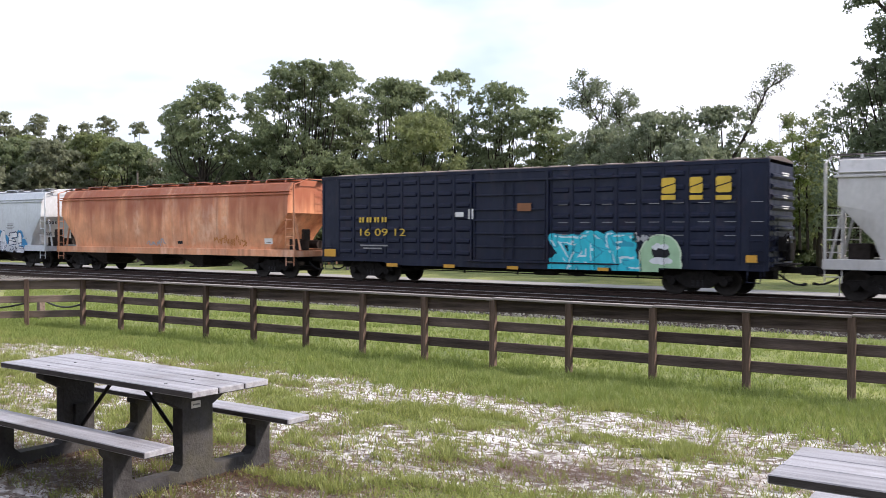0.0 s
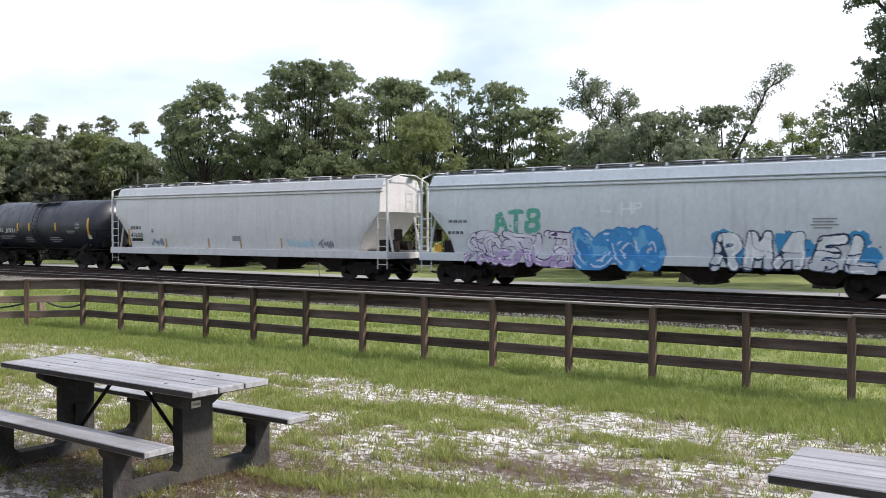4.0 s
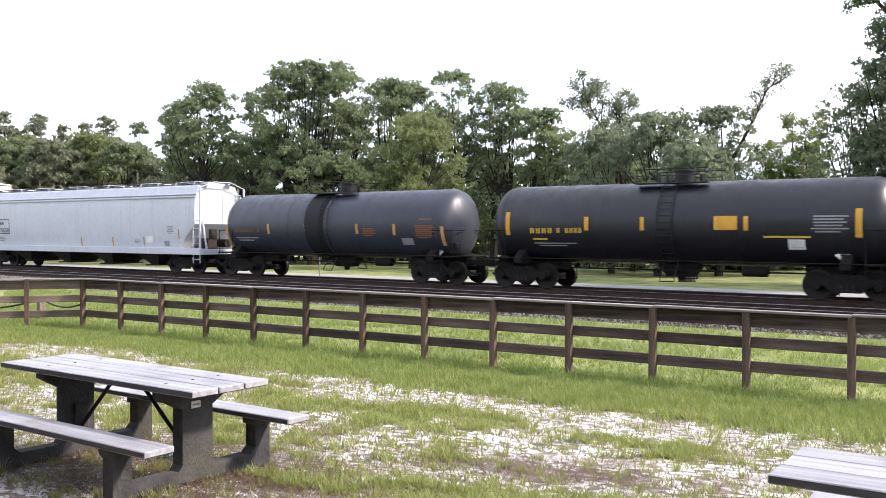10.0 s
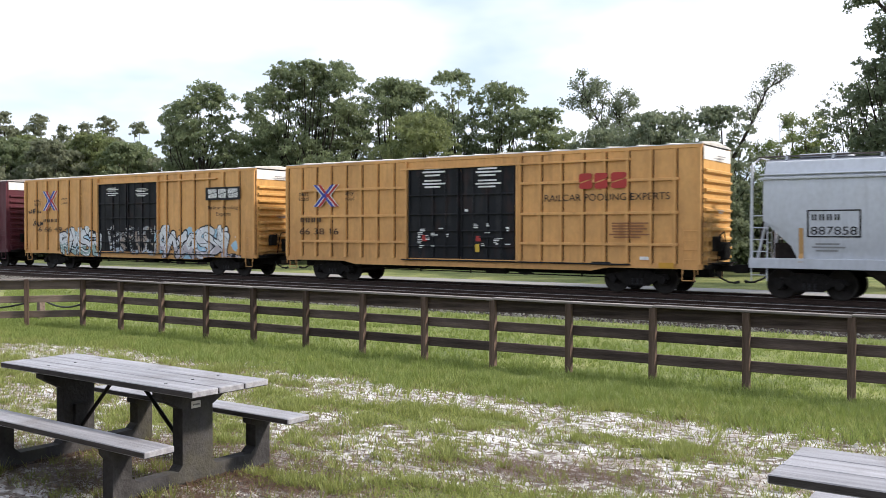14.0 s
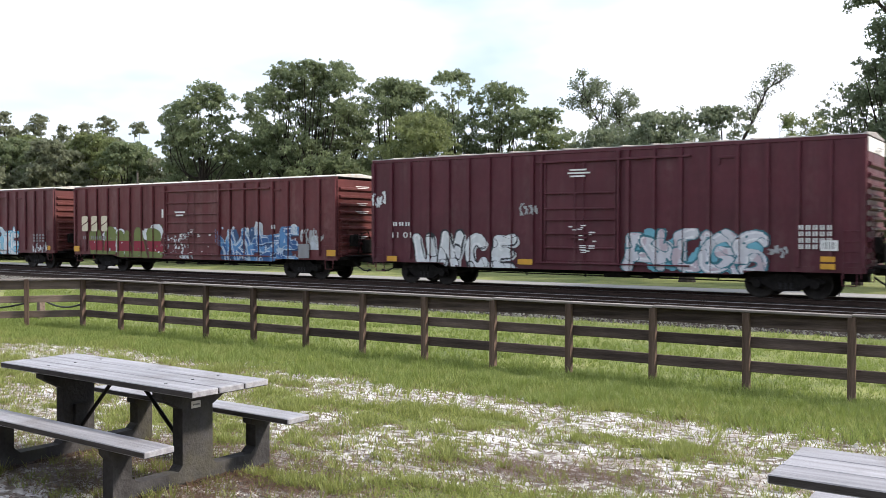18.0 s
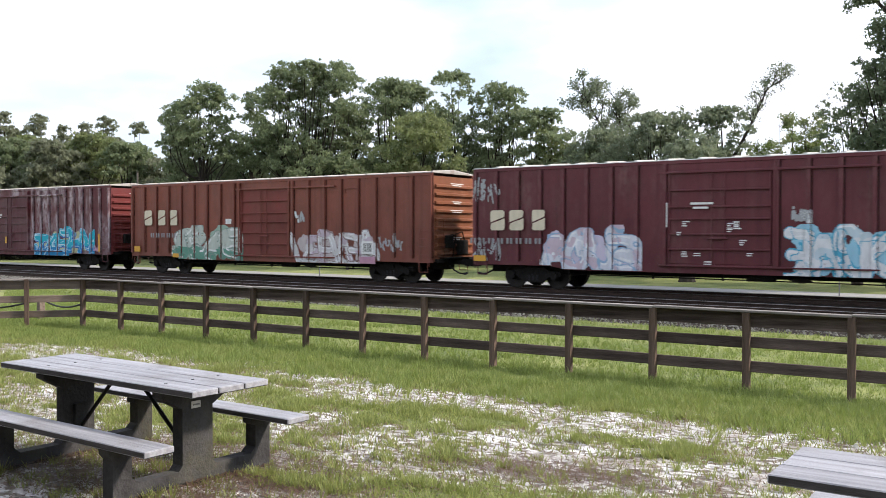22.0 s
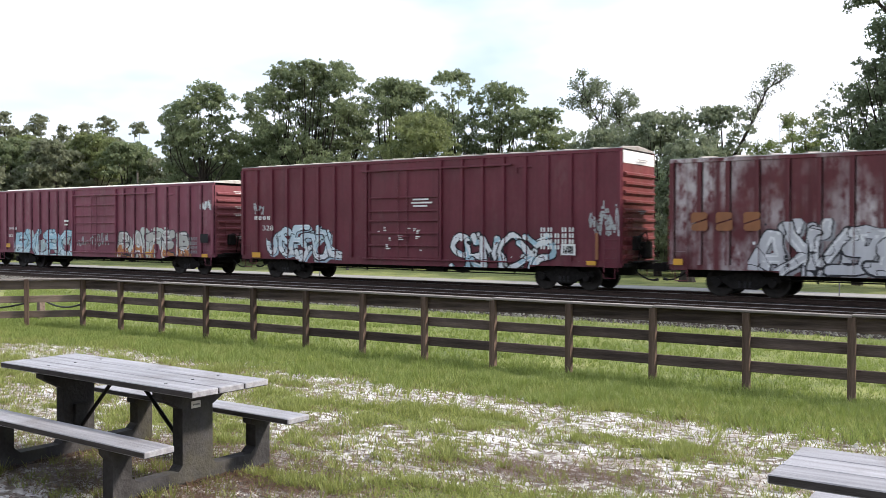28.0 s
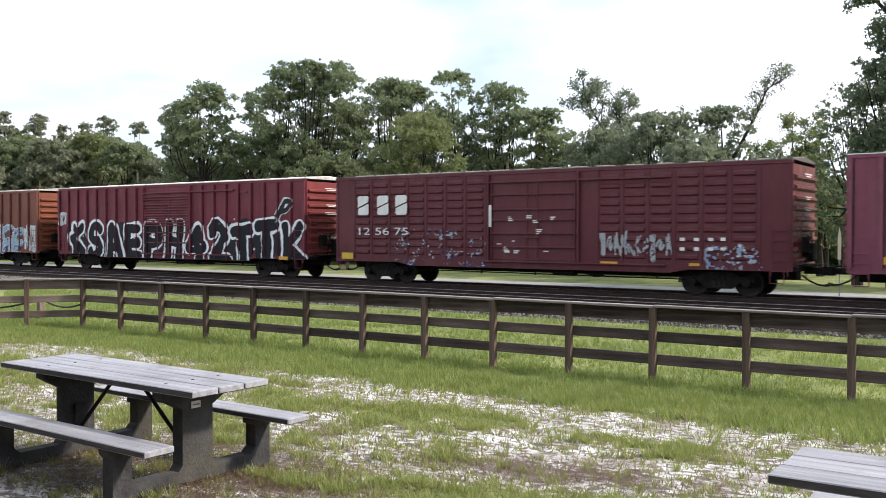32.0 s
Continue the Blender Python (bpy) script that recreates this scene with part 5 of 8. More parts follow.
def hopper(label, rear, front, mat, grime, roof_z=4.42, bays=4, trucks=1.75, slope=(2.92, 1.62)):
    """A covered hopper with curved sides, sloped end sheets and pyramid bays between the trucks."""
    place, L2 = (rear + front) / 2, (front - rear) / 2
    car = start_car("hopper_car", label, "hopper car", place)
    body = Shape()
    sec = [(HW - 0.11, 1.27), (HW - 0.06, 1.6), (HW - 0.015, 2.05), (HW + 0.015, 2.7), (HW, 3.3), (HW - 0.03, 3.72), (HW - 0.075, 3.84), (HW - 0.14, 3.98), (HW - 0.30, roof_z - 0.14), (0.62, roof_z), (0.0, roof_z + 0.035)]
    full = [(-y, z) for y, z in sec[:-1]] + [(y, z) for y, z in sec[::-1]]
    sz, sl = slope
    zk = 1.27 + (sz - 1.27) * 0.36
    xs = [(-L2 + 0.42, sz), (-L2 + 0.43, sz - 0.01), (-L2 + sl - 0.22, zk), (-L2 + sl, 1.27), (0, 1.27), (L2 - sl, 1.27), (L2 - sl + 0.22, zk), (L2 - 0.43, sz - 0.01), (L2 - 0.42, sz)]
    v, f, n = [], [], len(full)
    for x, zmin in xs:
        for y, z in full:
            v.append((x, y, max(z, zmin)))
    for i in range(len(xs) - 1):
        for k in range(n):
            f.append((i * n + k, i * n + (k + 1) % n, (i + 1) * n + (k + 1) % n, (i + 1) * n + k))
    f += [tuple(range(n)), tuple(range((len(xs) - 1) * n, len(xs) * n))]
    body.add(v, f)
    part("hopper_body", body, mat, car, smooth=True)
    for sy in (-1, 1):
        y0, y1 = sorted((sy * (HW - 0.12), sy * (HW + 0.05)))
        part("side_sill", Shape().cbox(-L2, L2, y0, y1, 0.96, 1.28, 0.012), mat, car)
        q = sorted((sy * (HW - 0.10), sy * (HW + 0.035)))
        part("top_rail", Shape().cbox(-L2 + 0.3, L2 - 0.3, q[0], q[1], 3.74, 3.82, 0.015), mat, car)
        q = sorted((sy * (HW - 0.14), sy * (HW + 0.005)))
        part("upper_rail", Shape().cbox(-L2 + 0.3, L2 - 0.3, q[0], q[1], 3.88, 3.92, 0.01), mat, car)
        for s in (-1, 1):
            x = s * (L2 - 0.06)
            part("corner_post", Shape().cbox(x - 0.04, x + 0.04, min(sy * HW, sy * (HW - 0.08)), max(sy * HW, sy * (HW - 0.08)), 1.28, roof_z - 0.22, 0.008), mat, car)
            a, b = sorted((x, s * (L2 - 0.55)))
            part("ladder", ladder(a, b, sy * (HW - 0.03), sy * (HW - 0.03), 0.55, 2.80, 6, 0.017), mat, car)
            part("end_strut", Shape().tube((s * (L2 - 0.12), sy * 0.95, 1.25), (s * (L2 - 0.46), sy * 0.95, 2.75), 0.05, None, 6), mat, car)
    for s in (-1, 1):
        x0, x1 = sorted((s * (L2 - 0.5), s * (L2 - 0.02)))
        part("end_sill", Shape().cbox(x0, x1, -HW, HW, 0.96, 1.22, 0.01), mat, car)
        part("roof_end_rail", Shape().path([(s * (L2 - 0.06), -HW + 0.05, roof_z - 0.22), (s * (L2 - 0.06), -0.5, roof_z + 0.06), (s * (L2 - 0.06), 0.5, roof_z + 0.06), (s * (L2 - 0.06), HW - 0.05, roof_z - 0.22)], 0.025, 6), mat, car)
        part("ladder", ladder(s * (L2 - 0.04), s * (L2 - 0.04), 0.55, 1.0, 0.9, roof_z - 0.2, 10, 0.014), mat, car)
        part("equipment_box", Shape().cbox(min(s * (L2 - 1.2), s * (L2 - 0.55)), max(s * (L2 - 1.2), s * (L2 - 0.55)), -0.55, 0.1, 1.25, 1.75, 0.03), grime, car)
        part("air_reservoir", Shape().tube((s * (L2 - 1.5), 0.75, 1.5), (s * (L2 - 0.5), 0.75, 1.5), 0.2, None, 12), grime, car)
        part("brake_housing", Shape().cbox(min(s * (L2 - 0.3), s * (L2 - 0.1)), max(s * (L2 - 0.3), s * (L2 - 0.1)), -0.7, -0.3, 1.7, 2.2, 0.03), grime, car)
        part("floor_plate", Shape().cbox(min(s * (L2 - 2.5), s * (L2 - 0.5)), max(s * (L2 - 2.5), s * (L2 - 0.5)), -0.6, 0.6, 0.9, 1.02, 0.01), M_UNDER, car)
    # running board and hatches on the roof
    for sy in (-1, 1):
        part("running_board", Shape().cbox(-L2 + 0.08, L2 - 0.08, sy * 0.72 - 0.2, sy * 0.72 + 0.2, roof_z + 0.05, roof_z + 0.075, 0.006), R_DARK, car)
    for sy in (-1, 1):
        bk = Shape().prism([(sy * 0.6, roof_z - 0.02), (sy * 0.95, roof_z - 0.10), (sy * 1.02, roof_z - 0.07), (sy * 0.95, roof_z + 0.05), (sy * 0.6, roof_z + 0.05)], 0, -0.03, 0.03).mesh("board_bracket", mat)
        for k in range(14):
            part("board_bracket", bk, None, car).location = (-L2 + 1.0 + (2 * L2 - 2.0) * k / 13, 0, 0)
    for k in range(6):
        x = -L2 + 2.0 + (2 * L2 - 4.0) * k / 5
        part("roof_hatch", Shape().cbox(x - 0.75, x + 0.75, -0.42, 0.42, roof_z + 0.03, roof_z + 0.14, 0.03), mat, car)
    part("centre_sill", Shape().cbox(-L2 + 0.2, L2 - 0.2, -0.28, 0.28, 0.72, 0.98, 0.02), M_UNDER, car)
    # bays
    for k in range(bays):
        xc = (k - (bays - 1) / 2) * 3.82
        ht, hb = 0.98, 0.30
        b = Shape()
        tp = [(xc - ht, -HW + 0.10, 1.0), (xc + ht, -HW + 0.10, 1.0), (xc + ht, HW - 0.10, 1.0), (xc - ht, HW - 0.10, 1.0)]
        bt = [(xc - hb, -0.8, 0.42), (xc + hb, -0.8, 0.42), (xc + hb, 0.8, 0.42), (xc - hb, 0.8, 0.42)]
        b.add(tp + bt, [(0, 1, 5, 4), (1, 2, 6, 5), (2, 3, 7, 6), (3, 0, 4, 7), (4, 5, 6, 7), (3, 2, 1, 0)])
        by = part("hopper_bay", b, grime, car, "grimy hopper chute")
        part("outlet_gate", Shape().cbox(xc - 0.36, xc + 0.36, -0.86, 0.86, 0.34, 0.43, 0.02), grime, by)
        part("gate_shaft", Shape().tube((xc, -1.35, 0.38), (xc, 1.35, 0.38), 0.035, None, 8), grime, by)
    tk = L2 - trucks
    finish_car(car, place, (-tk, tk), L2, L2 + 0.75)
    return car


def tank(label, rear, front, mat, trucks, r=1.43, zc=2.40, band=None, bulk=1.0):
    """A tank car. rear and front are its coupled ends along the train."""
    place, half = (rear + front) / 2, (front - rear) / 2
    car = start_car("tank_car", label, "tank car", place)
    S2 = half - 0.80
    prof = [(-S2, 0.01)] + [(-S2 + 0.72 * (1 - math.cos(a)), r * math.sin(a)) for a in (0.25, 0.5, 0.75, 1.0, 1.25, math.pi / 2)]
    prof = prof + [(-x, q) for x, q in prof[::-1]]
    part("tank_shell", Shape().lathe(prof, 48, 0, (0, 0, zc)), mat, car, smooth=True)
    for x in (-S2 + 0.76, S2 - 0.76, -S2 * 0.33, S2 * 0.33):
        part("weld_seam", Shape().lathe([(x - 0.012, r - 0.01), (x - 0.01, r + 0.006), (x + 0.01, r + 0.006), (x + 0.012, r - 0.01)], 48, 0, (0, 0, zc)), mat, car)
    if band:
        part("tank_band", Shape().lathe([(band[0], r - 0.01), (band[0] + 0.02, r + 0.03), (band[1] - 0.02, r + 0.03), (band[1], r - 0.01)], 48, 0, (0, 0, zc)), M_INK, car, "black coated band round the tank", smooth=True)
    # manway, fittings and top platform
    zt = zc + r
    part("manway", Shape().tube((0.2, 0, zt - 0.1), (0.2, 0, zt + 0.36), 0.36, None, 18), M_BLACK, car)
    part("manway_cover", Shape().tube((0.2, 0, zt + 0.36), (0.2, 0, zt + 0.42), 0.40, None, 18), M_BLACK, car)
    for dx in (-0.45, 0.75, -0.75):
        part("valve", Shape().tube((dx, 0.1, zt - 0.05), (dx, 0.1, zt + 0.24), 0.07, 0.05, 8), M_BLACK, car)
    for sy in (-1, 1):
        part("platform", Shape().cbox(-1.25, 1.25, min(sy * 0.55, sy * 0.95), max(sy * 0.55, sy * 0.95), zt - 0.08, zt - 0.04, 0.006), M_BLACK, car, "black grating walkway")
        rail = Shape()
        for x in (-1.2, 1.2):
            rail.tube((x, sy * 0.92, zt - 0.06), (x, sy * 0.92, zt + 0.42), 0.02, None, 6)
        rail.tube((-1.3, sy * 0.92, zt + 0.42), (1.3, sy * 0.92, zt + 0.42), 0.02, None, 6)
        rail.tube((-1.2, sy * 0.92, zt + 0.2), (1.2, sy * 0.92, zt + 0.2), 0.014, None, 6)
        part("handrail", rail, M_BLACK, car)
        la = Shape()
        for k in range(15):
            a = -1.05 + k * 0.152
            y, z = sy * (r + 0.09) * math.cos(a), zc + (r + 0.09) * math.sin(a)
            la.tube((-0.25, y, z), (0.25, y, z), 0.014, None, 6)
        for xx in (-0.25, 0.25):
            la.path([(xx, sy * (r + 0.09) * math.cos(-1.05 + k * 0.19), zc + (r + 0.09) * math.sin(-1.05 + k * 0.19)) for k in range(12)], 0.02, 6)
            la.path([(xx, sy * (r + 0.09) * math.cos(-1.05), zc + (r + 0.09) * math.sin(-1.05)), (xx, sy * 1.2, 0.42)], 0.02, 6)
        la.tube((-0.25, sy * 1.2, 0.42), (0.25, sy * 1.2, 0.42), 0.02, None, 6)
        part("ladder", la, M_BLACK, car)
        part("side_handrail", Shape().path([(-S2 + 0.3, sy * (HW - 0.02), 1.13), (S2 - 0.3, sy * (HW - 0.02), 1.13)], 0.018, 6), M_UNDER, car)
    part("bottom_outlet", Shape().lathe([(0.95, 0.3), (0.7, 0.3), (0.66, 0.14), (0.42, 0.12), (0.40, 0.02)], 12, 2, (0.1, 0, 0)), M_UNDER, car)
    part("skid", Shape().prism([(-0.7, 1.0), (-0.35, 0.55), (0.55, 0.55), (0.9, 1.0)], 1, -0.25, 0.25), M_UNDER, car)
    part("brake_rod", Shape().tube((-half + 3, -0.55, 0.78), (half - 3, -0.55, 0.78), 0.03, None, 6), M_UNDER, car)
    part("brake_cylinder", Shape().tube((half * 0.30, -0.5, 0.8), (half * 0.30 + 0.8, -0.5, 0.8), 0.17, None, 12), M_UNDER, car)
    for s in (-1, 1):
        part("stub_sill", Shape().cbox(min(s * (half - 0.7), s * (half - 3.6)), max(s * (half - 0.7), s * (half - 3.6)), -0.3, 0.3, 0.68, 1.05, 0.02), M_UNDER, car)
        sx = s * trucks
        part("saddle", Shape().prism([(-HW + 0.02, 0.95), (HW - 0.02, 0.95), (HW - 0.02, 1.12), (1.05, 1.42), (0.6, 1.15), (-0.6, 1.15), (-1.05, 1.42), (-HW + 0.02, 1.12)], 0, sx - 0.16, sx + 0.16), M_UNDER, car)
        x0, x1 = sorted((s * (half - 0.75), s * (half - 1.7)))
        part("end_platform", Shape().cbox(x0, x1, -HW + 0.02, HW - 0.02, 1.08, 1.13, 0.008), M_UNDER, car)
        xe = x1 - 0.04 if s > 0 else x0 + 0.04
        for sy in (-1, 1):
            er = Shape()
            for x in (x0 + 0.04, x1 - 0.04):
                er.tube((x, sy * (HW - 0.06), 1.1), (x, sy * (HW - 0.06), 2.15), 0.018, None, 6)
            er.tube((x0, sy * (HW - 0.06), 2.15), (x1, sy * (HW - 0.06), 2.15), 0.018, None, 6)
            er.tube((xe, sy * (HW - 0.06), 2.15), (xe, sy * 0.4, 2.15), 0.018, None, 6)
            part("end_handrail", er, M_UNDER, car)
        for sy in (-1, 1):
            part("stirrup", ladder(x0 + 0.05, x0 + 0.5, sy * (HW - 0.03), sy * (HW - 0.03), 0.45, 1.1, 2, 0.016), M_UNDER, car)
        part("brake_housing", Shape().cbox(min(s * (half - 1.2), s * (half - 0.95)), max(s * (half - 1.2), s * (half - 0.95)), -0.8, -0.4, 1.2, 1.65, 0.03), M_UNDER, car)
    finish_car(car, place, (-trucks, trucks), S2, half)
    return car


# ---- paint on the cars ----
def side_y(car, z, lift_):
    """Where paint lies on the near side."""
    if car.name.startswith("tank"):
        dz = min(1.40, abs(z - 2.40))
        return -math.sqrt(1.43 ** 2 - dz ** 2) - 0.008 - lift_
    if car.name.startswith("hopper"):
        off = 0.054 if z < 1.29 else float(np.interp(z, (1.27, 1.6, 2.05, 2.7, 3.3), (-0.10, -0.05, -0.005, 0.024, 0.012)))
        return -HW - off - lift_
    return -HW - 0.102 - lift_


def quad_row(sh, car, x0, x1, z0, z1, lift_=0.0, mi=0):
    n = 4 if car.name[0] in "th" and z1 - z0 > 0.25 else 1
    for k in range(n):
        a, b = z0 + (z1 - z0) * k / n, z0 + (z1 - z0) * (k + 1) / n
        sh.add([(x0, side_y(car, a, lift_), a), (x1, side_y(car, a, lift_), a), (x1, side_y(car, b, lift_), b), (x0, side_y(car, b, lift_), b)], [(0, 1, 2, 3)], mi)


def mark(car, x0, x1, z0, z1, mat=None, name="lettering"):
    """A plain painted patch or stripe."""
    sh = Shape()
    quad_row(sh, car, x0, x1, z0, z1, 0.004)
    part(name, sh, mat or M_WHITE, car)


def placard(car, x0, x1, z0, z1):
    """A white square sign set on its corner, in a dark holder."""
    y = side_y(car, (z0 + z1) / 2, 0.03)
    xm, zm, r = (x0 + x1) / 2, (z0 + z1) / 2, (x1 - x0) * 0.62
    p = part("placard", Shape().add([(xm - r, y, zm), (xm, y, zm - r), (xm + r, y, zm), (xm, y, zm + r)], [(0, 1, 2, 3)]), M_WHITE, car, "white diamond-shaped placard")
    part("placard_print", Shape().add([(xm - r * .35, y - 0.004, zm - r * .1), (xm + r * .35, y - 0.004, zm - r * .1), (xm + r * .35, y - 0.004, zm + r * .15), (xm - r * .35, y - 0.004, zm + r * .15)], [(0, 1, 2, 3)]), M_INK, p)


def bars(car, x0, x1, z0, z1, n, mat=None, rows=1, seed=1):
    """Lettering shown as n plain upright bars a row."""
    sh = Shape()
    rr_ = random.Random(seed + int(x0 * 100))
    hgt = (z1 - z0) / rows
    for r_ in range(rows):
        w = (x1 - x0) / n
        for k in range(n):
            if n > 4 and rr_.random() < 0.12:
                continue
            a = x0 + k * w
            zb = z1 - (r_ + 1) * hgt + hgt * 0.15
            quad_row(sh, car, a + w * 0.12, a + w * 0.36, zb, zb + hgt * 0.72, 0.004)
            quad_row(sh, car, a + w * 0.52, a + w * 0.76, zb, zb + hgt * 0.72, 0.004)
    part("lettering", sh, mat or M_WHITE, car)


def emblem_letters(car, spans, z0, z1, mat):
    """Large initials drawn as plain cut-cornered blocks, each parted by a slanted gap."""
    for i, (a, b) in enumerate(spans):
        w, h = b - a, z1 - z0
        c = min(w, h) * 0.12
        sh = Shape()
        y = side_y(car, (z0 + z1) / 2, 0.004)
        g = w * 0.06
        sh.add([(a + c, y, z0), (b - c, y, z0), (b, y, z0 + c), (b, y, z1 - h * 0.40), (a + g, y, z0 + h * 0.34), (a, y, z0 + c)], [tuple(range(6))])
        sh.add([(a, y, z0 + h * 0.40), (b - g, y, z1 - h * 0.34), (b, y, z1 - c), (b - c, y, z1), (a + c, y, z1), (a, y, z1 - c)], [tuple(range(6))])
        part("emblem", sh, mat, car, "large plain painted block")


def words(car, text, x0, x1, z0, z1, mat):
    """Readable lettering, fitted into a field."""
    cu = bpy.data.curves.new("lettering", "FONT")
    cu.body, cu.align_x = text, "LEFT"
    ob = new("lettering", cu)
    me = bpy.data.meshes.new_from_object(ob)
    bpy.data.objects.remove(ob)
    co = np.empty(len(me.vertices) * 3)
    me.vertices.foreach_get("co", co)
    co = co.reshape(-1, 3)
    lo, hi = co.min(0), co.max(0)
    out = np.empty_like(co)
    out[:, 0] = x0 + (co[:, 0] - lo[0]) / (hi[0] - lo[0]) * (x1 - x0)
    out[:, 2] = z0 + (co[:, 1] - lo[1]) / (hi[1] - lo[1]) * (z1 - z0)
    out[:, 1] = side_y(car, (z0 + z1) / 2, 0.005)
    me.vertices.foreach_set("co", out.ravel())
    me.materials.clear()
    me.materials.append(mat)
    o = new("lettering", me)
    o.parent = car


SPRAYS = {}


def spray_of(c):
    if c not in SPRAYS:
        SPRAYS[c] = spray("spray_paint", c)
    return SPRAYS[c]


W, K, GY, TQ, BL, PK, GN, YL, LB, RD, OR = (0.66, 0.68, 0.70), (0.02, 0.02, 0.025), (0.36, 0.37, 0.38), (0.03, 0.42, 0.55), (0.05, 0.14, 0.38), (0.48, 0.26, 0.34), (0.28, 0.48, 0.30), (0.55, 0.46, 0.18), (0.36, 0.55, 0.68), (0.35, 0.05, 0.05), (0.5, 0.2, 0.06)


# skeletons of painted forms in a unit field: strokes of points, an arc is (x, z, rx, rz, from, to)
def arc(cx, cz, rx, rz, a0, a1, k=9):
    return [(cx + rx * math.cos(radians(a0 + (a1 - a0) * i / k)), cz + rz * math.sin(radians(a0 + (a1 - a0) * i / k))) for i in range(k + 1)]


FORMS = {
    "A": [[(0.05, 0), (0.42, 1), (0.58, 1), (0.95, 0)], [(0.25, 0.36), (0.75, 0.36)]],
    "B": [[(0.12, 0), (0.12, 1)], [(0.12, 1), *arc(0.5, 0.76, 0.4, 0.24, 90, -90), (0.12, 0.52)], [(0.12, 0.52), *arc(0.52, 0.26, 0.42, 0.26, 90, -90), (0.12, 0)]],
    "C": [arc(0.55, 0.5, 0.45, 0.5, 45, 315, 12)],
    "D": [[(0.12, 0), (0.12, 1)], [(0.12, 1), *arc(0.4, 0.5, 0.5, 0.5, 90, -90), (0.12, 0)]],
    "E": [[(0.92, 1), (0.15, 0.95), (0.12, 0.05), (0.95, 0)], [(0.15, 0.5), (0.8, 0.52)]],
    "F": [[(0.95, 1), (0.15, 0.95), (0.12, 0)], [(0.15, 0.5), (0.75, 0.52)]],
    "G": [arc(0.52, 0.5, 0.44, 0.5, 40, 340, 12), [(0.96, 0.3), (0.93, 0.48), (0.58, 0.48)]],
    "H": [[(0.1, 0), (0.15, 1)], [(0.88, 0), (0.85, 1)], [(0.12, 0.5), (0.86, 0.5)]],
    "I": [[(0.5, 0), (0.5, 1)]],
    "K": [[(0.12, 0), (0.15, 1)], [(0.95, 1.02), (0.2, 0.48), (1.0, 0)]],
    "L": [[(0.15, 1), (0.12, 0.05), (0.95, 0)]],
    "M": [[(0.04, 0), (0.16, 1), (0.5, 0.35), (0.84, 1), (0.96, 0)]],
    "N": [[(0.08, 0), (0.14, 1), (0.86, 0), (0.92, 1)]],
    "O": [arc(0.5, 0.5, 0.42, 0.5, 0, 360, 14)],
    "P": [[(0.12, 0), (0.14, 1), *arc(0.5, 0.73, 0.42, 0.27, 90, -90), (0.14, 0.46)]],
    "R": [[(0.1, 0), (0.14, 1), *arc(0.5, 0.74, 0.4, 0.26, 90, -90), (0.14, 0.48)], [(0.45, 0.48), (0.98, 0)]],
    "S": [[*arc(0.52, 0.75, 0.38, 0.25, 35, 270), *arc(0.5, 0.25, 0.4, 0.25, 90, -150)]],
    "T": [[(0.0, 0.94), (1.0, 1.0)], [(0.52, 0.97), (0.48, 0)]],
    "U": [[(0.1, 1), (0.1, 0.35), *arc(0.5, 0.3, 0.4, 0.3, 180, 360), (0.9, 1)]],
    "W": [[(0.02, 1), (0.22, 0), (0.5, 0.7), (0.78, 0), (0.98, 1)]],
    "X": [[(0.05, 1), (0.95, 0)], [(0.05, 0), (0.95, 1)]],
    "Y": [[(0.05, 1), (0.5, 0.45), (0.95, 1)], [(0.5, 0.45), (0.5, 0)]],
    "Z": [[(0.05, 0.95), (0.95, 1), (0.05, 0.04), (0.98, 0)]],
    "2": [[*arc(0.5, 0.72, 0.4, 0.28, 170, -20), (0.08, 0.05), (0.98, 0)]],
    "4": [[(0.62, 1), (0.05, 0.4), (1.0, 0.4)], [(0.75, 0.8), (0.72, 0)]],
    "^": [[(0.1, 0.15), (0.3, 0.85), (0.5, 0.4), (0.75, 1), (0.9, 0.1)]],
    "~": [[(0.0, 0.3), *arc(0.3, 0.5, 0.25, 0.4, 180, 0), *arc(0.72, 0.5, 0.22, 0.4, 180, 360)]],
    "<": [[(1.0, 0.95), (0.1, 0.55), (0.95, 0.1)], [(0.4, 0.9), (0.3, 0.1)]],
    ">": [[(0.0, 0.95), (0.9, 0.55), (0.05, 0.1)], [(0.6, 0.95), (0.65, 0.1)]],
    "#": [[(0.15, 0.1), (0.15, 0.95)], [(0.5, 0.05), (0.5, 0.95)], [(0.85, 0.1), (0.85, 0.95)]],
    "-": [],
}


def cell_noise(X, Z, size, seed):
    """Smooth noise from 0 to 1 over a plane, with features of the given size."""
    r = np.random.RandomState(seed).rand(64, 64)
    u, v = X / size + 1000.0, Z / size + 1000.0
    i, j = np.floor(u).astype(int), np.floor(v).astype(int)
    fu, fv = u - i, v - j
    fu, fv = fu * fu * (3 - 2 * fu), fv * fv * (3 - 2 * fv)
    at = lambda p, q: r[p % 64, q % 64]
    return (at(i, j) * (1 - fu) + at(i + 1, j) * fu) * (1 - fv) + (at(i, j + 1) * (1 - fu) + at(i + 1, j + 1) * fu) * fv


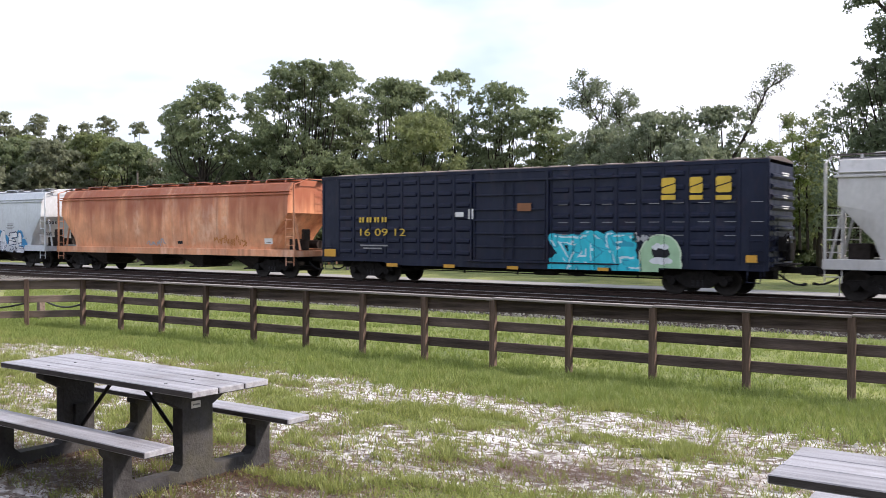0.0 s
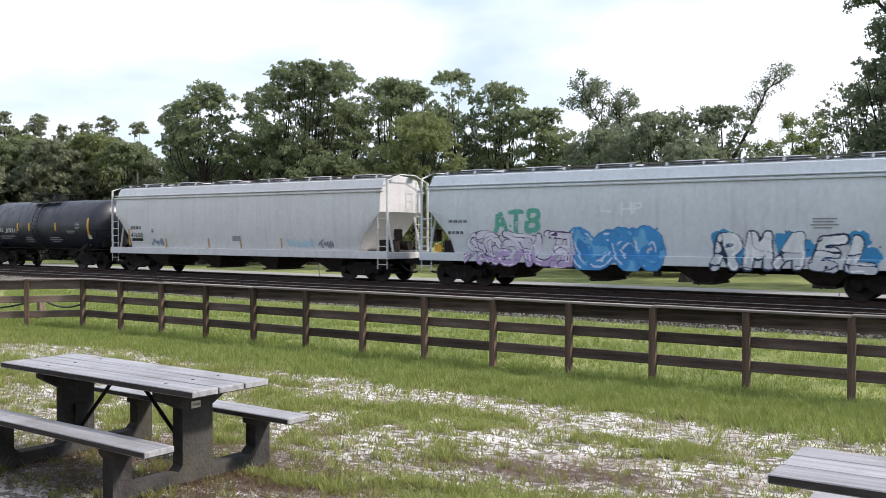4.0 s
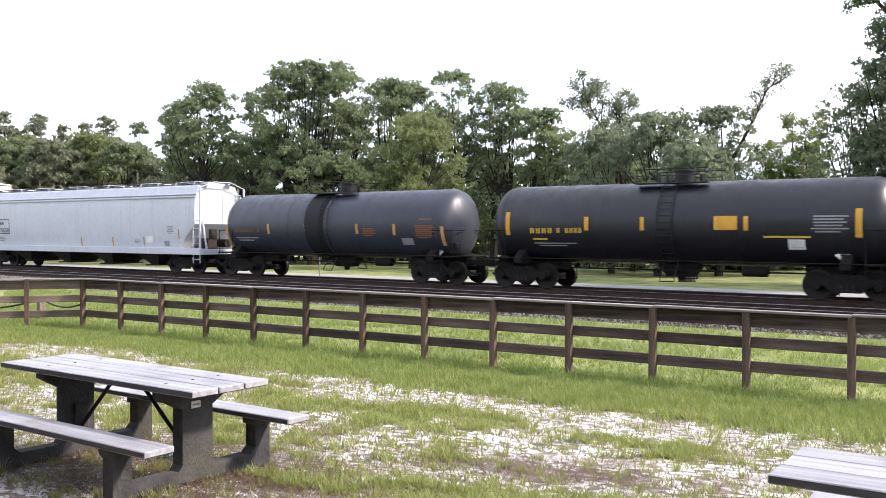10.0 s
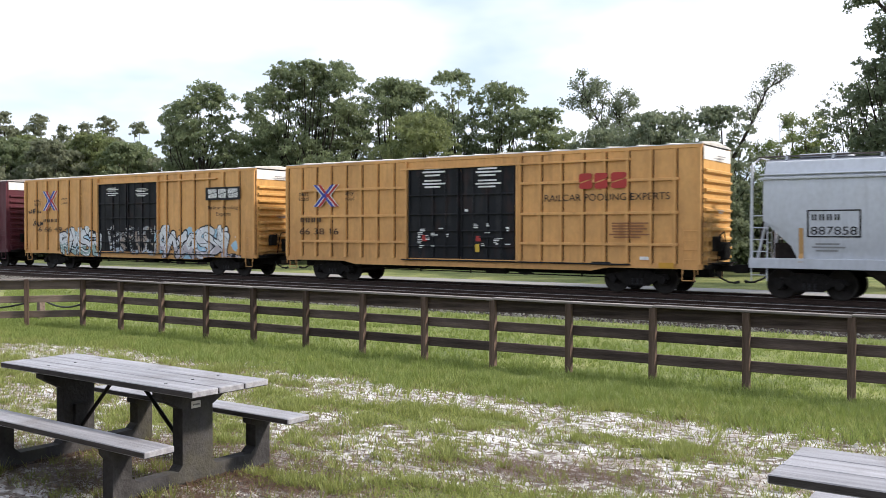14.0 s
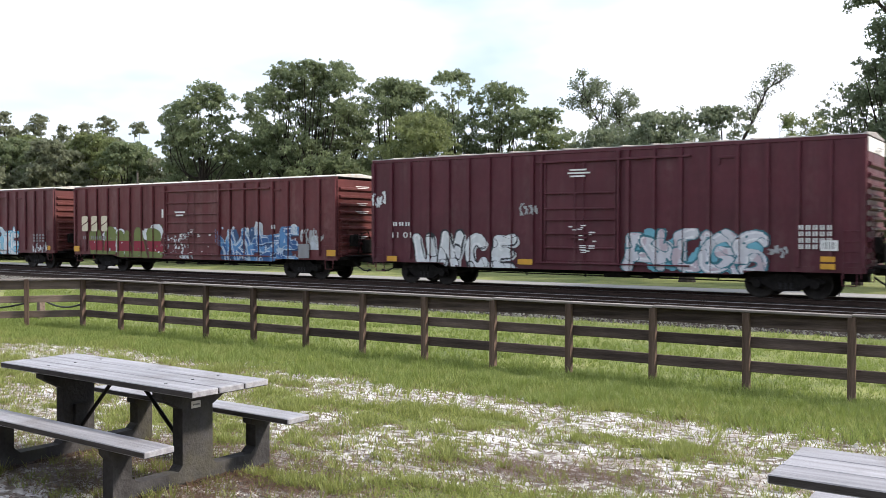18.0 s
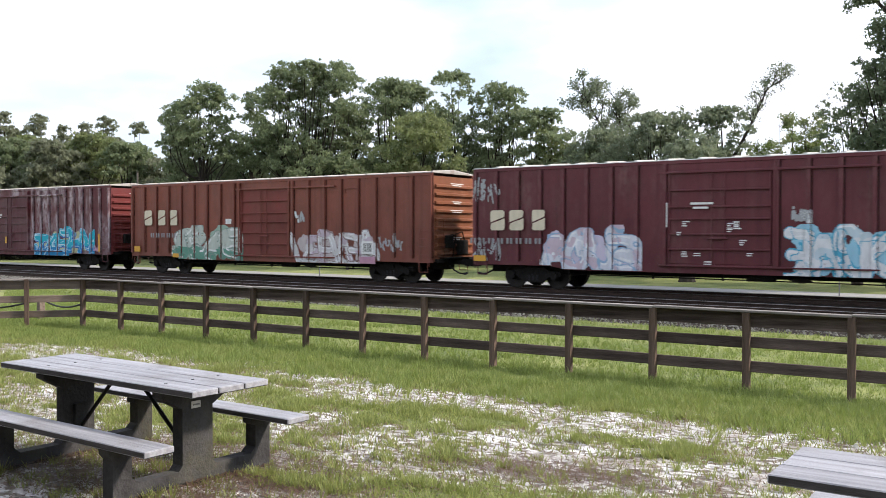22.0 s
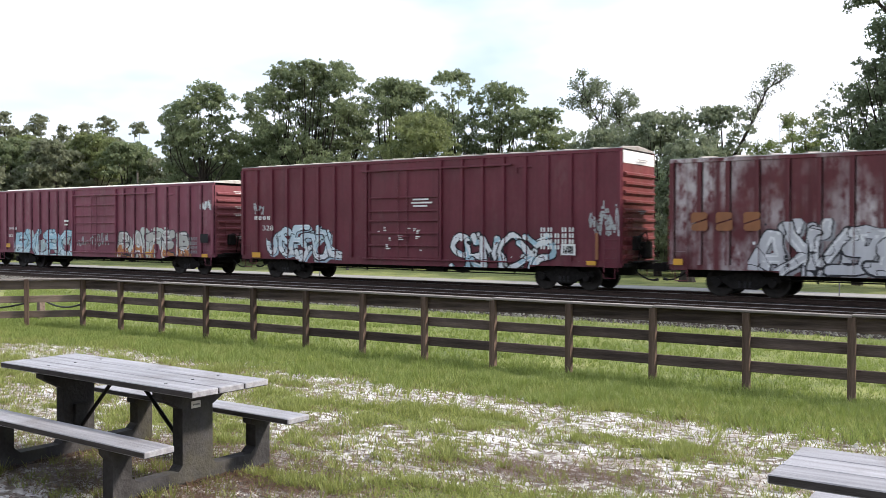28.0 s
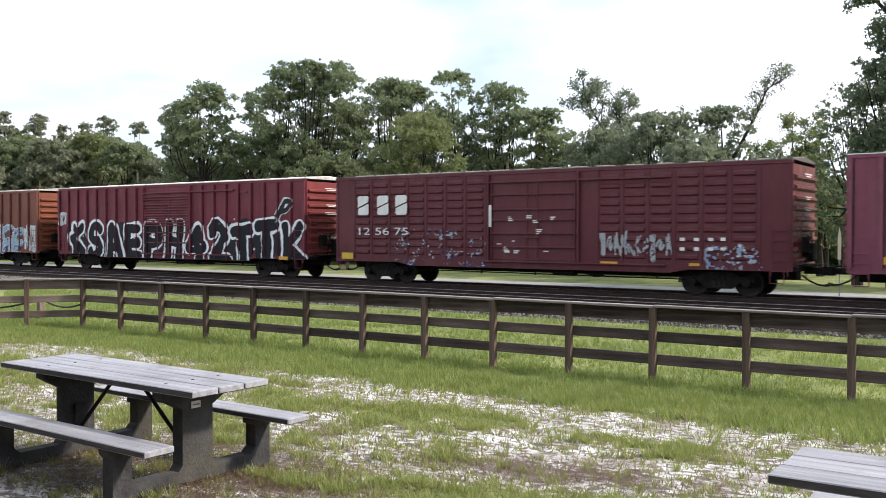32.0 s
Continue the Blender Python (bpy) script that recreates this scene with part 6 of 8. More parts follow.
def stroke_distance(X, Z, strokes):
    d = np.full(X.shape, 9.0)
    for st in strokes:
        for (ax, az), (bx, bz) in zip(st, st[1:]):
            dx, dz = bx - ax, bz - az
            t = np.clip(((X - ax) * dx + (Z - az) * dz) / max(1e-9, dx * dx + dz * dz), 0, 1)
            d = np.minimum(d, np.hypot(X - ax - t * dx, Z - az - t * dz))
    return d


def lay_paint(car, cells, cols, xs, zs, label):
    """Turns a painted field (colour numbers by rows of cells, 0 for none) into one thin skin that follows the posts and the sill of the car."""
    mats = [spray_of(c) for c in cols]
    posts, between = POSTS.get(car.name, ((), 0.03))
    hop = car.name.startswith("hopper")
    dx, dz = xs[1] - xs[0], zs[1] - zs[0]
    xc = xs + dx / 2
    deep = np.full(len(xs), between)
    for p in posts:
        deep[np.abs(xc - p) < 0.072] = 0.102
    low = np.where(np.abs(xc) > 5.8, 0.87, 0.74)
    step = np.r_[True, deep[1:] != deep[:-1]]
    sh = Shape()
    for j, z in enumerate(zs):
        row = np.where(z < low, 0, cells[j]) if not hop else cells[j]
        cut = np.flatnonzero(np.r_[True, row[1:] != row[:-1]] | step)
        for a, b in zip(cut, [*cut[1:], len(row)]):
            c = row[a]
            if c:
                x0, x1 = xs[a], xs[b - 1] + dx
                if hop:
                    y0, y1 = side_y(car, z, 0.006), side_y(car, z + dz, 0.006)
                else:
                    y0 = y1 = -HW - max(deep[a], 0.045 if z < 1.05 else 0.0) - 0.002
                sh.add([(x0, y0, z), (x1, y0, z), (x1, y1, z + dz), (x0, y1, z + dz)], [(0, 1, 2, 3)], int(c) - 1)
    if sh.f:
        me = bpy.data.meshes.new("graffiti")
        me.from_pydata(sh.v, [], sh.f)
        for m in mats:
            me.materials.append(m)
        me.polygons.foreach_set("material_index", sh.m)
        part("graffiti", me, None, car, label)


def paint_form(cells, X, Z, WX, WZ, strokes, th, edge, z0, hgt, seed, i, rg, tag, drop, fill2, accent, gloss, bands):
    """Paints one form into its window of the field."""
    d = stroke_distance(WX, WZ, strokes)
    if tag:
        cells[d < th] = 3 if rg.random() < 0.6 else 2
        return
    if drop:
        cells[stroke_distance(WX - 0.09, WZ + 0.08, strokes) < th + edge * 0.6] = 7
    cells[d < th + edge] = 2
    inner = d < th * (0.78 + 0.5 * cell_noise(X, Z, 0.5, seed + 70 + i))
    cells[inner] = 3
    if fill2:
        cells[inner & (Z < z0 + hgt * (0.30 + 0.25 * cell_noise(X, Z, 0.25, seed + 8)))] = 6
    if accent:
        cells[inner & (cell_noise(X, Z, 0.35, seed + 6 + i) > 0.64)] = 4
    if gloss:
        cells[inner & (d > th * 0.45) & (d < th * 0.8) & (cell_noise(X, Z, 0.4, seed + 30 + i) > 0.58)] = 5
        # creases drawn across the strokes
        crease = np.abs(cell_noise(X + 0.4 * Z, Z, 0.42, seed + 50 + i) - 0.5)
        cells[inner & (crease < 0.022)] = 2
    if bands:
        nb = len(bands)
        q = np.clip(((Z - z0) / hgt / 0.9 * nb).astype(int), 0, nb - 1)
        cells[inner] = (8 + q)[inner]


def graffiti(car, x0, x1, z0, z1, fill, line, n, seed, cloud=None, accent=None, bold=0.19, bands=None, forms="", fill2=None, slant=0.0, gloss=True, wear=0.12, drop=None, rim=1.0, wild=False, label="spray-painted graffiti"):
    """A spray-painted piece: outlined forms drawn with thick strokes over a cloud of paint, with drop shade, shine and worn spots.
    bold below 0.1 gives a thin tag without an outline; bands colour the forms in level stripes; fill2 takes over towards the foot."""
    rg = random.Random(seed)
    tag = bold < 0.1
    if not forms:
        forms = "".join(rg.choice("^~<>^~#" if tag else "<>^~#") for _ in range(n + (n if tag else 1)))
    res = 0.024
    pad = 0.0 if tag else 0.14
    xs, zs = np.arange(x0 - pad, x1 + pad, res), np.arange(z0 - pad * 0.3, z1 + pad, res)
    X, Z = np.meshgrid(xs + res / 2, zs + res / 2)
    w, hgt = (x1 - x0) / len(forms), z1 - z0
    # the hand wavers a little
    WX = X + (cell_noise(X, Z, 0.33, seed) - 0.5) * 0.09
    WZ = Z + (cell_noise(X, Z, 0.33, seed + 1) - 0.5) * 0.09
    cols = [cloud or line, line, fill, accent or fill, tuple(round(0.4 * c + 0.5, 3) for c in fill), fill2 or fill, drop or line] + list(bands or ())
    cells = np.zeros(X.shape, int)
    if tag:
        th = 0.018 + bold * 0.22
    else:
        th = min(bold * 0.72 * w, 0.135 * hgt)
    edge = (0.022 + 0.030 * min(1.0, hgt / 1.6)) * rim
    if cloud:
        d = np.full(X.shape, 9.0)
        for k in range(len(forms) * 3):
            cx, cz, r = rg.uniform(x0 + 0.2, x1 - 0.2), z0 + hgt * rg.uniform(0.25, 0.85), hgt * rg.uniform(0.14, 0.30)
            d = np.minimum(d, np.hypot(X - cx, Z - cz) - r)
        cells[d + (cell_noise(X, Z, 0.12, seed + 3) - 0.5) * 0.1 < 0] = 1
    for i, ch in enumerate(forms):
        if ch == "-":
            continue
        top = rg.uniform(0.84, 1.0) if not tag else rg.uniform(0.5, 1.0)
        foot = rg.uniform(0.0, 0.08) if not tag else rg.uniform(0.0, 0.35)
        sl = slant + rg.uniform(-0.12, 0.12)
        gx, gw = x0 + (i + 0.06) * w, w * (0.92 if not tag else rg.uniform(0.8, 1.3))
        inset = min(th * 0.8, gw * 0.22)
        flip = False
        if wild:
            # interlocked letterlike forms: widened, turned about and thrown off the line, with barbed ends
            gx, gw, sl = gx - 0.3 * w, w * rg.uniform(1.35, 1.7), slant + rg.uniform(-0.35, 0.35)
            foot, top = rg.uniform(-0.05, 0.2), rg.uniform(0.78, 1.1)
            flip = rg.random() < 0.5
        strokes = []
        for st in FORMS[ch]:
            strokes.append([(gx + inset + (1 - u if flip else u) * (gw - 2 * inset) + sl * (v - 0.5) * hgt, z0 + th * 0.8 + (foot + v * (top - foot)) * (hgt - 1.6 * th)) for u, v in st])
        if wild:
            ex, ez = rg.choice([st[rg.choice((0, -1))] for st in strokes])
            k = rg.choice((-1, 1)) * rg.uniform(0.25, 0.5)
            strokes.append([(ex, ez), (ex + k, min(z1, ez + rg.uniform(-0.1, 0.35))), (ex + k * 1.2, min(z1, ez + 0.3))])
        px = [q[0] for st in strokes for q in st]
        c0, c1 = np.searchsorted(xs, (min(px) - th - 0.25, max(px) + th + 0.25))
        win = (slice(None), slice(int(c0), int(c1)))
        paint_form(cells[win], X[win], Z[win], WX[win], WZ[win], strokes, th, edge, z0, hgt, seed, i, rg, tag, drop, fill2, accent, gloss, bands)
    if not tag:
        # drips and specks
        for k in range(n * 2):
            cx, cz, r = rg.uniform(x0, x1), rg.uniform(z0, z1 + 0.1), rg.uniform(0.02, 0.06)
            cells[(np.hypot(X - cx, Z - cz) < r)] = rg.choice((2, 5))
    cells[cell_noise(X, Z, 0.07, seed + 12) * 0.6 + cell_noise(X, Z, 0.4, seed + 13) * 0.4 > 1 - wear * (2.2 if tag else 1.9)] = 0
    lay_paint(car, cells, cols, xs, zs, label)


def blob(car, x0, x1, z0, z1, fill, rim, seed, eyes=None, label="spray-painted patch"):
    """A filled dome with a pale rim and dark and white blots."""
    res = 0.02
    xs, zs = np.arange(x0, x1, res), np.arange(z0, z1, res)
    X, Z = np.meshgrid(xs + res / 2, zs + res / 2)
    cx, r = (x0 + x1) / 2, (x1 - x0) / 2
    d = np.where(Z > z1 - r, np.hypot(X - cx, Z - (z1 - r)) - r, np.abs(X - cx) - r) + (cell_noise(X, Z, 0.2, seed) - 0.5) * 0.04
    cells = np.where(d < 0, 1, 0)
    cells[d < -0.05] = 2
    if eyes:
        for k, (u, v, a, b, c) in enumerate(eyes):
            q = ((X - x0 - u * (x1 - x0)) / a) ** 2 + ((Z - z0 - v * (z1 - z0)) / b) ** 2 + (cell_noise(X, Z, 0.12, seed + k) - 0.5) * 0.8
            cells[(q < 1) & (d < -0.05)] = 3 + c
    lay_paint(car, cells, [rim, fill, K, W], xs, zs, label)


def door_specs(car, x0, x1, z0, z1, seed, mat=None):
    """Small plain stencil blocks scattered on a door."""
    rr_ = random.Random(seed)
    sh = Shape()
    for k in range(11):
        x, z = rr_.uniform(x0, x1), rr_.uniform(z0, z1)
        for j in range(rr_.choice((1, 2, 3))):
            quad_row(sh, car, x, x + rr_.uniform(0.08, 0.26), z + 0.07 * j, z + 0.07 * j + rr_.uniform(0.025, 0.05), 0.006)
    part("lettering", sh, mat or M_WHITE, car)


def text_block(car, x0, x1, z0, z1, rows, mat=None, seed=2):
    """A block of small print as thin plain lines."""
    rr_ = random.Random(seed)
    sh = Shape()
    h = (z1 - z0) / rows
    for k in range(rows):
        quad_row(sh, car, x0 + (x1 - x0) * rr_.uniform(0, 0.12), x1 - (x1 - x0) * rr_.uniform(0, 0.25), z0 + h * (k + 0.2), z0 + h * (k + 0.7), 0.004)
    part("lettering", sh, mat or M_WHITE, car)


def cross_emblem(car, x0, x1, z0, z1):
    """A crossing of two chevrons in blue and red, edged white."""
    sh = Shape()
    xm, zm = (x0 + x1) / 2, (z0 + z1) / 2
    w = (x1 - x0) * 0.165
    y = side_y(car, zm, 0.005)
    y2 = side_y(car, zm, 0.008)
    for sx in (-1, 1):
        for sz in (-1, 1):
            ex, ez = xm + sx * (x1 - x0) / 2, zm + sz * (z1 - z0) / 2
            ax = xm - sx * w * 0.75
            sh.add([(ax - sx * w * .1, y, zm), (ax + sx * w * 1.9, y, zm), (ex + sx * w * .15, y, ez), (ex - sx * w * 1.85, y, ez)], [(0, 1, 2, 3)], 0)
            sh.add([(ax, y2, zm), (ax + sx * w * 0.75, y2, zm), (ex - sx * w * 1.0, y2, ez), (ex - sx * w * 1.75, y2, ez)], [(0, 1, 2, 3)], 2 if sx < 0 else 1)
            sh.add([(ax + sx * w * 0.95, y2, zm), (ax + sx * w * 1.65, y2, zm), (ex, y2, ez), (ex - sx * w * 0.7, y2, ez)], [(0, 1, 2, 3)], 1 if sx < 0 else 2)
    part("emblem", sh, [M_WHITE, M_BLUE, M_RED], car, "blue and red crossed emblem")


# ---- the train, from its head to its tail ----
M_CHUTE = surf("rusty_chute", (0.045, 0.036, 0.032), 0.5, 5, 0.85, 0, 0.01, spec=0.15)
R_WHITE = paint("pale_roof", (0.62, 0.61, 0.58), (0.3, 0.22, 0.16), 0.4, 0.4, seed=3)
R_GREY = paint("grey_roof", (0.34, 0.32, 0.30), (0.2, 0.13, 0.09), 0.4, 0.5, seed=6)
R_DARK = paint("dark_roof", (0.10, 0.085, 0.08), (0.3, 0.25, 0.22), 0.3, 0.3, seed=8)

c01_paint = paint("light_grey_car", (0.50, 0.49, 0.48), (0.28, 0.24, 0.2), 0.3, 0.12, seed=1, fade=0.08)
c01 = hopper("light grey covered hopper car with a stained side", 176.03, 194.4, c01_paint, M_CHUTE)

c02_paint = paint("blue_black_car", (0.010, 0.014, 0.034), (0.08, 0.09, 0.12), 0.2, 0.05, rough=0.42, seed=2, spec=0.2)
c02 = boxcar("near-black boxcar with gold lettering and turquoise graffiti", 155.6, 174.44, 4.42, c02_paint, c02_paint, R_DARK, (-1.64, 1.54), c02_paint, style="dash", posts=22)
emblem_letters(c02, ((5.91, 6.40), (6.88, 7.32), (7.75, 8.26)), 3.38, 3.91, M_GOLD)
mark(c02, 5.91, 6.40, 3.17, 3.33, M_GOLD)
mark(c02, 6.88, 7.32, 3.16, 3.31, M_GOLD)
mark(c02, 7.75, 8.26, 3.14, 3.29, M_GOLD)
bars(c02, -7.30, -5.71, 2.43, 2.73, 4, M_GOLD, 1)
words(c02, "16 09 12", -7.21, -4.84, 1.92, 2.22, M_GOLD)
mark(c02, -9.20, -8.56, 1.03, 1.35, M_YELLOW, "reflector")
mark(c02, 8.73, 9.08, 1.13, 1.36, M_YELLOW, "reflector")
mark(c02, -5.80, -5.25, 0.67, 0.81, M_YELLOW, "reflector")
mark(c02, -2.96, -2.45, 0.69, 0.82, M_YELLOW, "reflector")
mark(c02, -0.09, 0.38, 0.70, 0.82, M_YELLOW, "reflector")
mark(c02, 3.59, 4.00, 0.73, 0.85, M_YELLOW, "reflector")
mark(c02, -1.82, -1.59, 2.58, 2.97, M_WHITE)
mark(c02, -2.43, -2.03, 2.67, 2.85, M_WHITE)
mark(c02, 0.35, 0.93, 2.86, 3.15, M_TAN)
graffiti(c02, 1.77, 5.06, 0.58, 1.99, (0.03,0.50,0.62), (0.03,0.30,0.42), 4, 31, forms="ZAKE", cloud=(0.03,0.46,0.58), bold=0.3, rim=0.6, wear=0.02, wild=True)
blob(c02, 5.13, 6.61, 0.74, 2.03, (0.34, 0.52, 0.33), (0.56, 0.68, 0.50), 32, eyes=((0.5, 0.52, 0.34, 0.2, 0), (0.42, 0.66, 0.17, 0.12, 1), (0.6, 0.66, 0.15, 0.1, 1), (0.5, 0.5, 0.14, 0.2, 0), (0.5, 0.3, 0.4, 0.12, 1)), label="green spray-painted dome with black and white blots")
text_block(c02, -7.21, -5.71, 1.35, 1.59, 2, M_GREYMARK)
# short pale dashes paint the highlights on top of the pressed beads
for k in range(9):
    for j, zd in enumerate((3.05, 2.42, 1.98)):
        if (k + j) % 4 or j < 2:
            mark(c02, 2.05 + 0.855 * k, 2.42 + 0.855 * k, zd, zd + 0.022, M_GREYMARK, "worn_bead_edge")
graffiti(c02, 4.86, 5.47, 1.69, 2.11, GY, GY, 2, 33, bold=0.08)

c03_paint = paint("rusty_orange_car", (0.70, 0.315, 0.165), (0.86, 0.58, 0.42), 0.6, 0.2, (0.27, 0.058, 0.03), rough=0.6, seed=13, fade=0.3, band=(0.40, 0.58), runs=(1.4, 4.3))
c03 = hopper("rust-stained orange covered hopper car", 135.9, 153.95, c03_paint, M_CHUTE, roof_z=4.4)
bars(c03, -10.12, -8.95, 2.45, 2.69, 4, M_INK, 1)
bars(c03, -10.12, -9.16, 1.81, 2.09, 5, M_INK, 1)
mark(c03, 7.12, 7.64, 1.52, 1.78, M_WHITE)
mark(c03, 7.23, 7.53, 1.59, 1.74, M_INK)
graffiti(c03, -1.33, 0.14, 1.31, 1.85, GY, GY, 2, 42, bold=0.07)
graffiti(c03, 3.65, 6.02, 1.38, 1.99, OR, OR, 3, 43, bold=0.06)
mark(c03, 1.09, 1.46, 1.48, 1.62, M_INK)

c04_paint = paint("pale_grey_car", (0.54, 0.575, 0.61), (0.36, 0.36, 0.36), 0.25, 0.05, seed=4, fade=0.06)
c04 = hopper("pale blue-grey covered hopper car tagged with graffiti", 115.92, 134.73, c04_paint, M_CHUTE)
graffiti(c04, -6.01, -3.95, 2.04, 2.94, (0.10,0.34,0.26), (0.14,0.38,0.30), 3, 51, forms="ATB", bold=0.15, gloss=False, rim=0.3)
graffiti(c04, -7.10, -2.65, 0.84, 2.01, (0.62,0.60,0.70), (0.10,0.06,0.14), 5, 52, forms="ROGTUE", bold=0.22, fill2=(0.42,0.33,0.52), rim=0.7, wild=True)
graffiti(c04, -2.65, 0.65, 0.79, 2.22, (0.06,0.26,0.55), (0.05,0.20,0.45), 4, 53, forms="OOOO", cloud=(0.05,0.22,0.48), bold=0.3, accent=(0.14,0.38,0.62), wear=0.04, wild=True)
graffiti(c04, 2.36, 7.45, 0.88, 2.10, W, (0.03,0.04,0.08), 5, 54, forms="RMAEL", cloud=(0.05,0.24,0.46), bold=0.2, slant=0.15, fill2=(0.5,0.52,0.56), wear=0.04)
bars(c04, -8.01, -7.10, 2.42, 2.58, 4, M_INK, 1)
bars(c04, -8.05, -7.10, 1.98, 2.14, 5, M_INK, 1)
graffiti(c04, -1.65, -0.02, 2.60, 3.20, W, W, 3, 55, forms="L-HP", bold=0.08)
text_block(c04, 5.44, 6.29, 2.19, 2.56, 4, M_GREYMARK)
mark(c04, -8.73, -8.39, 1.31, 1.59, M_YELLOW, "reflector")

c05_paint = paint("warm_grey_car", (0.56, 0.56, 0.57), (0.36, 0.34, 0.32), 0.2, 0.05, seed=5, fade=0.06)
c05 = hopper("light warm grey covered hopper car with faint scribbles", 95.87, 114.3, c05_paint, M_CHUTE)
bars(c05, -7.59, -6.73, 2.15, 2.40, 4, M_INK, 1)
words(c05, "49680", -7.59, -6.64, 1.78, 2.03, M_INK)
mark(c05, -7.54, -6.64, 1.60, 1.74, M_INK)
mark(c05, -7.80, -7.68, 1.36, 2.22, M_OCHRE, "stripe")
mark(c05, -4.90, -4.79, 1.22, 1.75, M_OCHRE, "stripe")
mark(c05, -1.76, -1.66, 1.27, 1.77, M_OCHRE, "stripe")
mark(c05, 0.44, 0.53, 1.30, 1.79, M_OCHRE, "stripe")
mark(c05, 3.08, 3.16, 1.34, 1.80, M_OCHRE, "stripe")
mark(c05, -0.06, 0.51, 1.64, 1.89, M_GREYMARK)
graffiti(c05, 3.43, 5.06, 1.32, 1.85, LB, LB, 4, 56, bold=0.06)
graffiti(c05, 5.34, 6.21, 1.34, 1.79, (0.2,0.22,0.26), (0.2,0.22,0.26), 3, 57, bold=0.05)
graffiti(c05, -6.00, -5.01, 1.30, 1.79, (0.2,0.25,0.32), (0.2,0.25,0.32), 3, 58, bold=0.06)
text_block(c05, -5.94, -5.75, 1.97, 2.22, 3, M_INK)

c06_paint = paint("black_tank", (0.016, 0.019, 0.030), (0.05, 0.05, 0.055), 0.25, 0.1, (0.04, 0.03, 0.03), rough=0.40, seed=7, fade=0.2, spec=0.45)
c06 = tank("short black tank car with yellow reflector stripes", 82.4, 95.3, c06_paint, 4.37)
mark(c06, -5.10, -4.92, 1.94, 2.81, M_YELLOW, "reflector")
mark(c06, -1.91, -1.77, 2.10, 2.57, M_YELLOW, "reflector")
mark(c06, -0.74, -0.61, 2.11, 2.57, M_YELLOW, "reflector")
mark(c06, 1.85, 1.97, 2.11, 2.55, M_YELLOW, "reflector")
mark(c06, 4.84, 4.99, 1.91, 2.81, M_YELLOW, "reflector")
words(c06, "209311", -3.15, -2.00, 2.01, 2.28, M_WHITE)
bars(c06, -4.20, -3.36, 2.01, 2.29, 4, M_WHITE, 1)
text_block(c06, -4.05, -2.33, 1.62, 1.87, 2, M_GREYMARK)
text_block(c06, 3.73, 4.21, 2.19, 2.58, 5, M_GREYMARK)
placard(c06, 4.23, 4.54, 1.18, 1.48)
text_block(c06, -1.37, -0.44, 1.44, 1.77, 3, M_GREYMARK)
text_block(c06, 2.92, 3.73, 1.95, 2.15, 2, M_GREYMARK)
text_block(c06, 1.10, 2.32, 1.47, 1.79, 3, M_GREYMARK)
mark(c06, 4.79, 5.09, 1.67, 1.91, M_CREAM)

c07_paint = paint("blue_black_tank", (0.034, 0.041, 0.070), (0.05, 0.05, 0.055), 0.25, 0.1, (0.04, 0.03, 0.03), rough=0.40, seed=8, fade=0.2, spec=0.55)
c07 = tank("long blue-black tank car with yellow reflector stripes", 65.7, 82.4, c07_paint, 6.25)
mark(c07, -7.39, -7.22, 1.85, 2.63, M_YELLOW, "reflector")
mark(c07, -4.28, -4.13, 2.05, 2.50, M_YELLOW, "reflector")
mark(c07, -1.77, -1.64, 2.06, 2.48, M_YELLOW, "reflector")
mark(c07, 1.33, 1.45, 2.02, 2.47, M_YELLOW, "reflector")
mark(c07, 3.85, 3.96, 2.03, 2.46, M_YELLOW, "reflector")
mark(c07, 6.88, 7.04, 1.82, 2.69, M_YELLOW, "reflector")
bars(c07, -6.28, -4.57, 2.01, 2.24, 9, M_WHITE, 1)
text_block(c07, -6.22, -4.15, 1.65, 1.86, 2, M_WHITE)
mark(c07, 4.06, 4.80, 1.99, 2.23, M_GOLD)
text_block(c07, 5.65, 6.70, 1.98, 2.46, 5, M_GREYMARK)
placard(c07, 6.20, 6.51, 1.14, 1.41)
text_block(c07, 1.71, 2.56, 2.09, 2.23, 2, M_GREYMARK)
mark(c07, 6.20, 6.53, 1.53, 1.84, M_GREYMARK)

c08_paint = paint("deep_black_tank", (0.012, 0.012, 0.017), (0.05, 0.05, 0.055), 0.25, 0.1, (0.04, 0.03, 0.03), rough=0.40, seed=9, fade=0.2, spec=0.42)
c08 = tank("black tank car with gold lettering and yellow placard", 49.9, 65.7, c08_paint, 5.68)
mark(c08, -6.19, -6.02, 1.97, 2.83, M_YELLOW, "reflector")
mark(c08, -2.96, -2.80, 2.15, 2.63, M_YELLOW, "reflector")
mark(c08, -0.86, -0.72, 2.15, 2.61, M_YELLOW, "reflector")
mark(c08, 2.64, 2.79, 2.15, 2.61, M_YELLOW, "reflector")
mark(c08, 5.96, 6.15, 1.94, 2.82, M_YELLOW, "reflector")
bars(c08, -5.18, -4.21, 2.00, 2.27, 4, M_GOLD, 1)
bars(c08, -4.08, -3.04, 2.03, 2.27, 6, M_GOLD, 1)
text_block(c08, -5.18, -4.27, 1.78, 1.90, 1, M_GOLD)
text_block(c08, -5.08, -3.30, 1.56, 1.73, 2, M_GREYMARK)
mark(c08, 1.68, 2.44, 2.17, 2.62, M_YELLOW, "placard")
text_block(c08, 4.68, 5.81, 2.07, 2.64, 6, M_GREYMARK)
text_block(c08, 3.00, 5.20, 1.89, 2.02, 1, M_GOLD)
mark(c08, 3.99, 4.50, 1.55, 1.87, M_WHITE)
